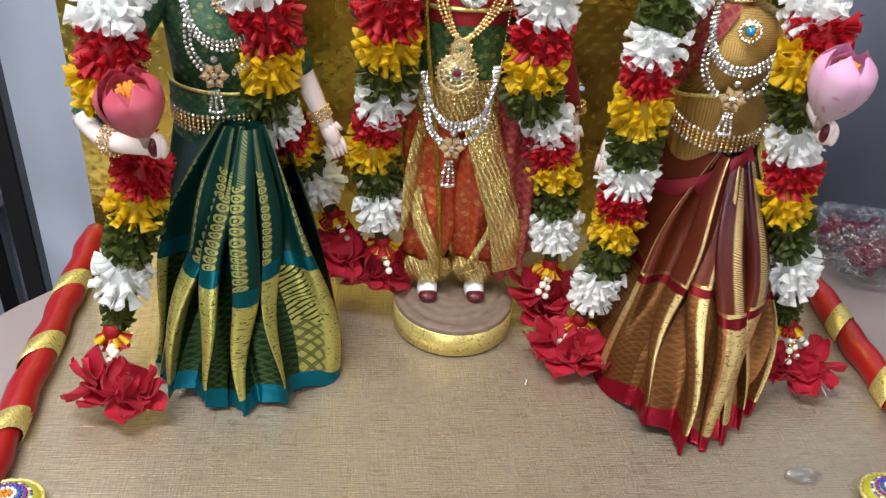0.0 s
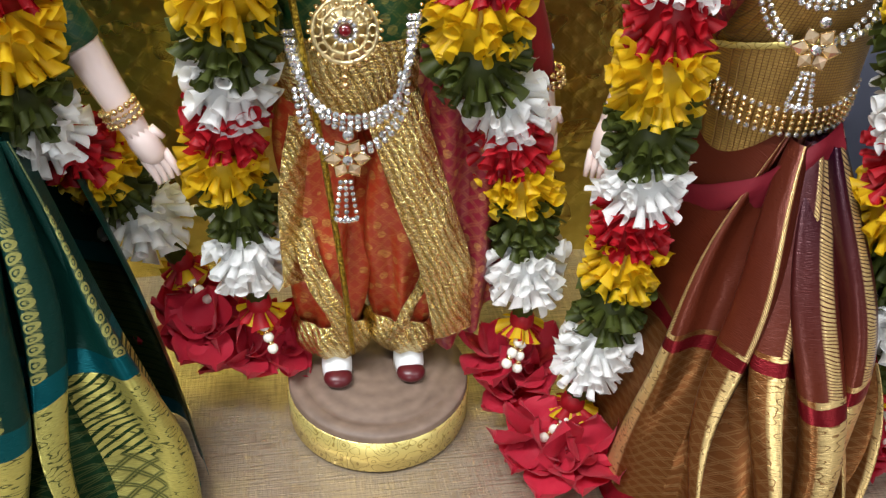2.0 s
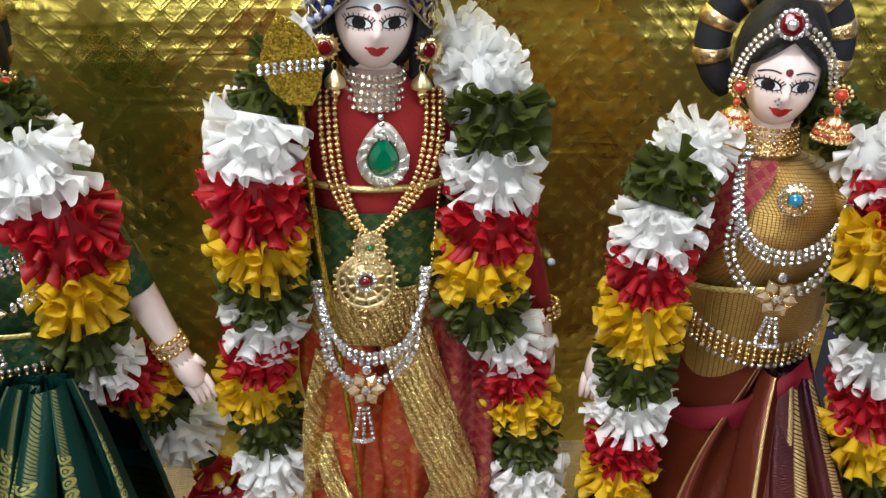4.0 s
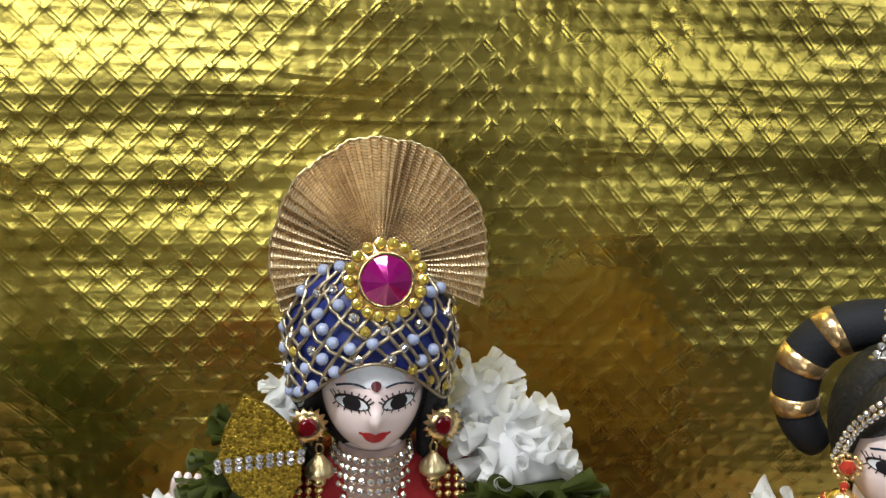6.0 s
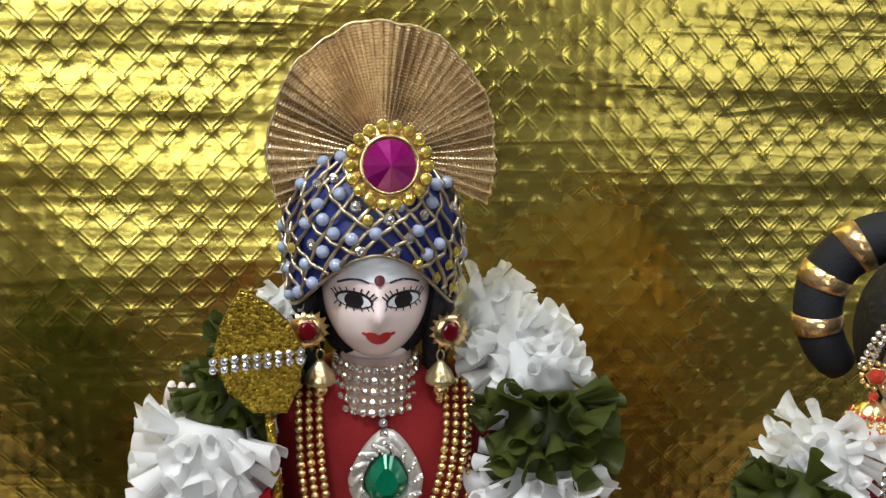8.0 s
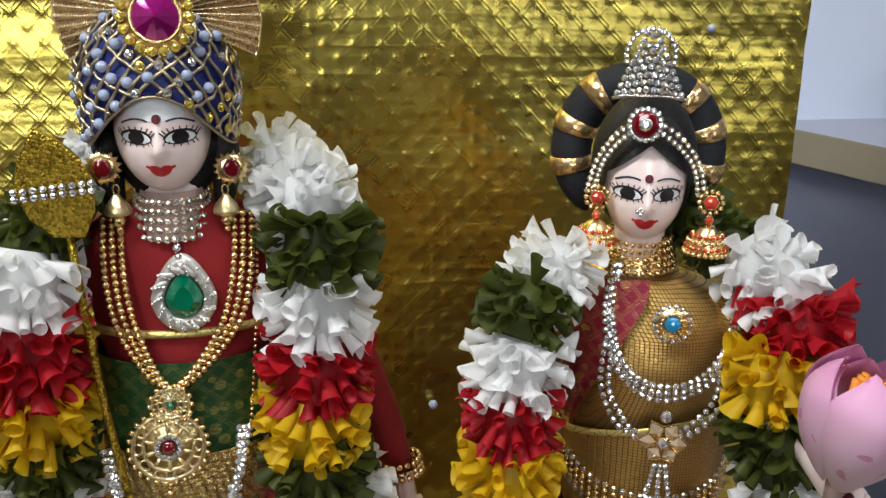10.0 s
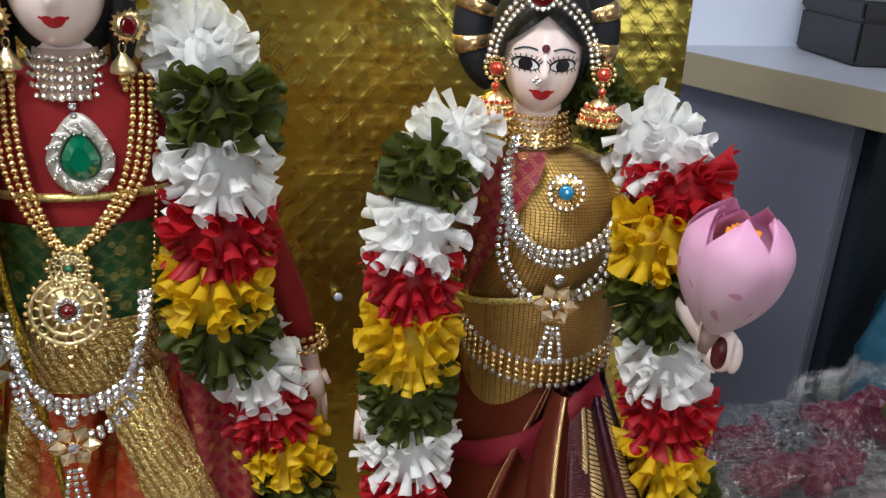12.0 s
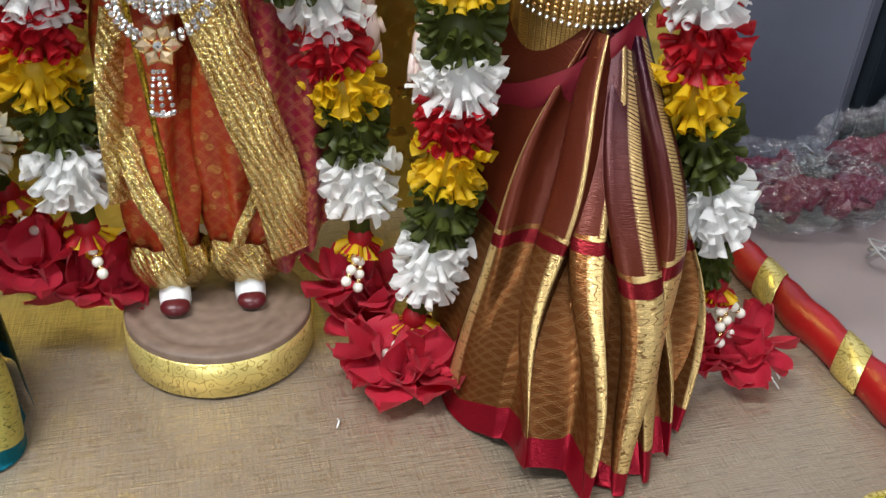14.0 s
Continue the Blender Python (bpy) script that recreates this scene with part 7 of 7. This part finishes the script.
def lady_jewels(O, star_dx, belt_pts, pendant_mat, belt_rows):
    ox, oy, oz = O
    V = lambda x, y, z: (x + ox, y + oy, z + oz)
    ob = thing("pendant", None, None, "round pendant with a blue stone ringed by rhinestones", "pendant", "round pendants", at=V(0.226, 0.615, 0.296))
    p = V(0.2255, 0.6135, 0.2950)
    m = facing(p, (0, -1, 0.2))
    s = Shape()
    s.loft([(0, 0, -0.001, 0.0078, 0.0078), (0, 0, 0.0006, 0.0074, 0.0074)], 0, 26)
    s.v = [tuple(m @ Vector(v)) for v in s.v]
    part("gold_plate", s, GOLD, ob)
    s = Shape()
    s.loft([(0, 0, 0.0007, 0.0036, 0.0036), (0, 0, 0.0018, 0.0030, 0.0030), (0, 0, 0.0023, 0.0012, 0.0012)], 0, 18)
    s.v = [tuple(m @ Vector(v)) for v in s.v]
    part("blue_stone", s, pendant_mat, ob, "round coloured glass stone")
    ring_round("rhinestone", ob, STONE, p, 0.0072, 17, 0.0013, (0, -1, 0.2))
    ring_round("gold_bead", ob, GOLD_BEAD, Vector(p) + Vector((0, -0.0012, 0)), 0.0046, 16, 0.0007, (0, -1, 0.2))

    ob = thing("rhinestone_necklace", None, None, "broad necklace of clear rhinestones with an amber star brooch", "necklace", at=V(0.222, 0.6060, 0.27))
    for o in (0, 1, 2):
        string("rhinestone", ob, STONE, [V(0.2025 - 0.001 * o, 0.6300, 0.3130), V(0.2010 - 0.0016 * o, 0.6215, 0.2950), V(0.2055 - 0.001 * o, 0.6125, 0.2790 - 0.0020 * o), V(0.2170, 0.6080, 0.2700 - 0.0030 * o), V(0.2330, 0.6090, 0.2705 - 0.0028 * o), V(0.2455 + 0.001 * o, 0.6155, 0.2800 - 0.0018 * o), V(0.2500 + 0.0016 * o, 0.6230, 0.2960), V(0.2475 + 0.001 * o, 0.6320, 0.3110)], 40, 0.00160, (0, -1, 0.25), 0.15)
    for o in (0, 1):
        string("rhinestone", ob, STONE, [V(0.1990 + 0.0035 * o, 0.6160, 0.2820), V(0.1985 + 0.0035 * o, 0.6100, 0.2660), V(0.2055 + 0.003 * o, 0.6035, 0.2530 + 0.002 * o), V(0.2140, 0.6005, 0.2490 + 0.002 * o)], 13, 0.00155, (0, -1, 0.25), 0.15)
        string("rhinestone", ob, STONE, [V(0.2500 - 0.0035 * o, 0.6160, 0.2820), V(0.2490 - 0.0035 * o, 0.6100, 0.2660), V(0.2400 - 0.003 * o, 0.6035, 0.2540 + 0.002 * o), V(0.2290, 0.6005, 0.2490 + 0.002 * o)], 13, 0.00155, (0, -1, 0.25), 0.15)
    star_brooch(ob, V(0.2215 + star_dx, 0.5995, 0.2480))
    fringe(ob, V(0.2215 + star_dx, 0.6005, 0.2450), 0.0150)

    ob = thing("bead_belt", None, None, "gold and rhinestone bead belt of several rows round the waist", "belt", "bead belts", at=belt_pts[2])
    for k in range(belt_rows):
        o = 0.0029 * (k - (belt_rows - 1) / 2)
        string("rhinestone" if k in (0, belt_rows - 1) else "gold_bead", ob, STONE_GOLD if k in (0, belt_rows - 1) else GOLD_BEAD, [(x, y - 0.0004 * k, z - o) for x, y, z in belt_pts], 30, 0.00150)


male_jewels()
def waist_line(cx, cy, rx, ry, low, mid, rise):
    """Points of a belt round the front of a waist, lowest at the angle mid."""
    return [(cx + rx * math.cos(radians(a)), cy + ry * math.sin(radians(a)), low + rise * (abs(a - mid) / 100) ** 2) for a in (178, 205, 235, 265, 295, 325, 352)]


turned(*HEAD, lambda: head_jewels((0, 0, 0)))
turned(10, (-0.155, 0.650), (-0.155, 0.650), lambda: head_jewels((-0.3745, 0.0110, 0.0)))
turned(*BODY, lambda: lady_jewels((0, 0, 0), 0.004, waist_line(0.218, 0.646, 0.0385, 0.0335, 0.2065, 285, 0.018), BLUE_GEM, 5))
turned(10, (-0.155, 0.650), (-0.155, 0.650), lambda: lady_jewels((-0.3745, 0.0110, 0.0), -0.006, waist_line(-0.154, 0.653, 0.0375, 0.0335, 0.2055, 250, 0.006), CRYSTAL, 5))


def bracelet(p, way, r, label):
    ob = thing("bead_bracelet", None, None, label, "bracelet", "bracelets", at=p)
    w = Vector(way).normalized()
    for k in range(3):
        ring_round("gold_bead" if k != 1 else "rhinestone", ob, GOLD_BEAD if k != 1 else STONE_GOLD, Vector(p) + w * (0.0033 * (k - 1)), r, 15, 0.0016, w)


bracelet((0.1200, 0.6630, 0.2085), (0.2, -0.1, -1), 0.0085, "gold and rhinestone bead bracelet on a red sleeve")
bracelet((-0.0815, 0.6510, 0.2030), (0.45, -0.1, -1), 0.0080, "gold bead bracelet on the doll's lowered wrist")
bracelet((-0.2135, 0.5650, 0.2198), (0.85, -0.50, 0.08), 0.0098, "gold bead bracelet on the doll's raised forearm")


# ---- bead ornaments on the cloth ----
def bead_ornament(c, label):
    ob = thing("bead_ornament", None, None, label, "ornament", "bead ornaments", at=c)
    s = Shape()
    x, y, z = c
    s.loft([(x, y, z, 0.020, 0.016), (x, y, z + 0.006, 0.022, 0.0175), (x, y, z + 0.010, 0.015, 0.012), (x, y, z + 0.013, 0.006, 0.005)], 0, 28)
    part("felt_base", s, OLIVE, ob, "yellow-green felt base")
    s = Shape()
    s.tube([(x + 0.0225 * math.cos(a), y + 0.018 * math.sin(a), z + 0.006) for a in (2 * math.pi * j / 36 for j in range(36))], 0.0018, 0, 8, True)
    part("gold_rim", s, GOLD_RIBBON, ob, "gold braid rim")
    kinds = [bead_mesh("bead", m) for m in (BEAD_ORANGE, PEARL, BEAD_BLUE, BEAD_PURPLE)]
    for ring in range(5):
        r = 0.003 + 0.0030 * ring
        n = 6 + 6 * ring
        for k in range(n):
            a = 2 * math.pi * k / n
            piece("bead", kinds[min(ring, 3) if ring < 4 else 1 + k % 3], ob, facing((x + r * math.cos(a), y + r * 0.8 * math.sin(a), z + 0.0138 - 0.012 * (ring / 5) ** 2 * 0.62), (0, 0, 1), 0.0015))


bead_ornament((-0.283, 0.442, 0.0042), "yellow felt ornament with rings of blue and orange beads")
bead_ornament((0.345, 0.437, 0.0042), "yellow-green felt ornament with coloured beads on the cloth")


# ---- scraps and threads ----
def scraps():
    for k, (p, q) in enumerate((((0.332, 0.552, 0.020), (0.345, 0.541, 0.006)), ((0.340, 0.556, 0.018), (0.351, 0.549, 0.006)), ((0.089, 0.559, 0.005), (0.0905, 0.5655, 0.0055)))):
        s = Shape()
        a, b = Vector(p), Vector(q)
        s.tube([a, a.lerp(b, 0.4) + Vector((0.001, 0, 0.002)), b], 0.0005, 0, 6)
        thing("white_thread", s, CHALK, "short loose white thread end on the cloth", "thread", "loose threads")
    s = Shape()
    crumple(s, (0.287, 0.459, 0.0062), (0.014, 0.008, 0.0028), 5.5, 22, 10)
    thing("plastic_scrap", s, FILM, "small crumpled scrap of clear plastic on the cloth", "scrap")


scraps()
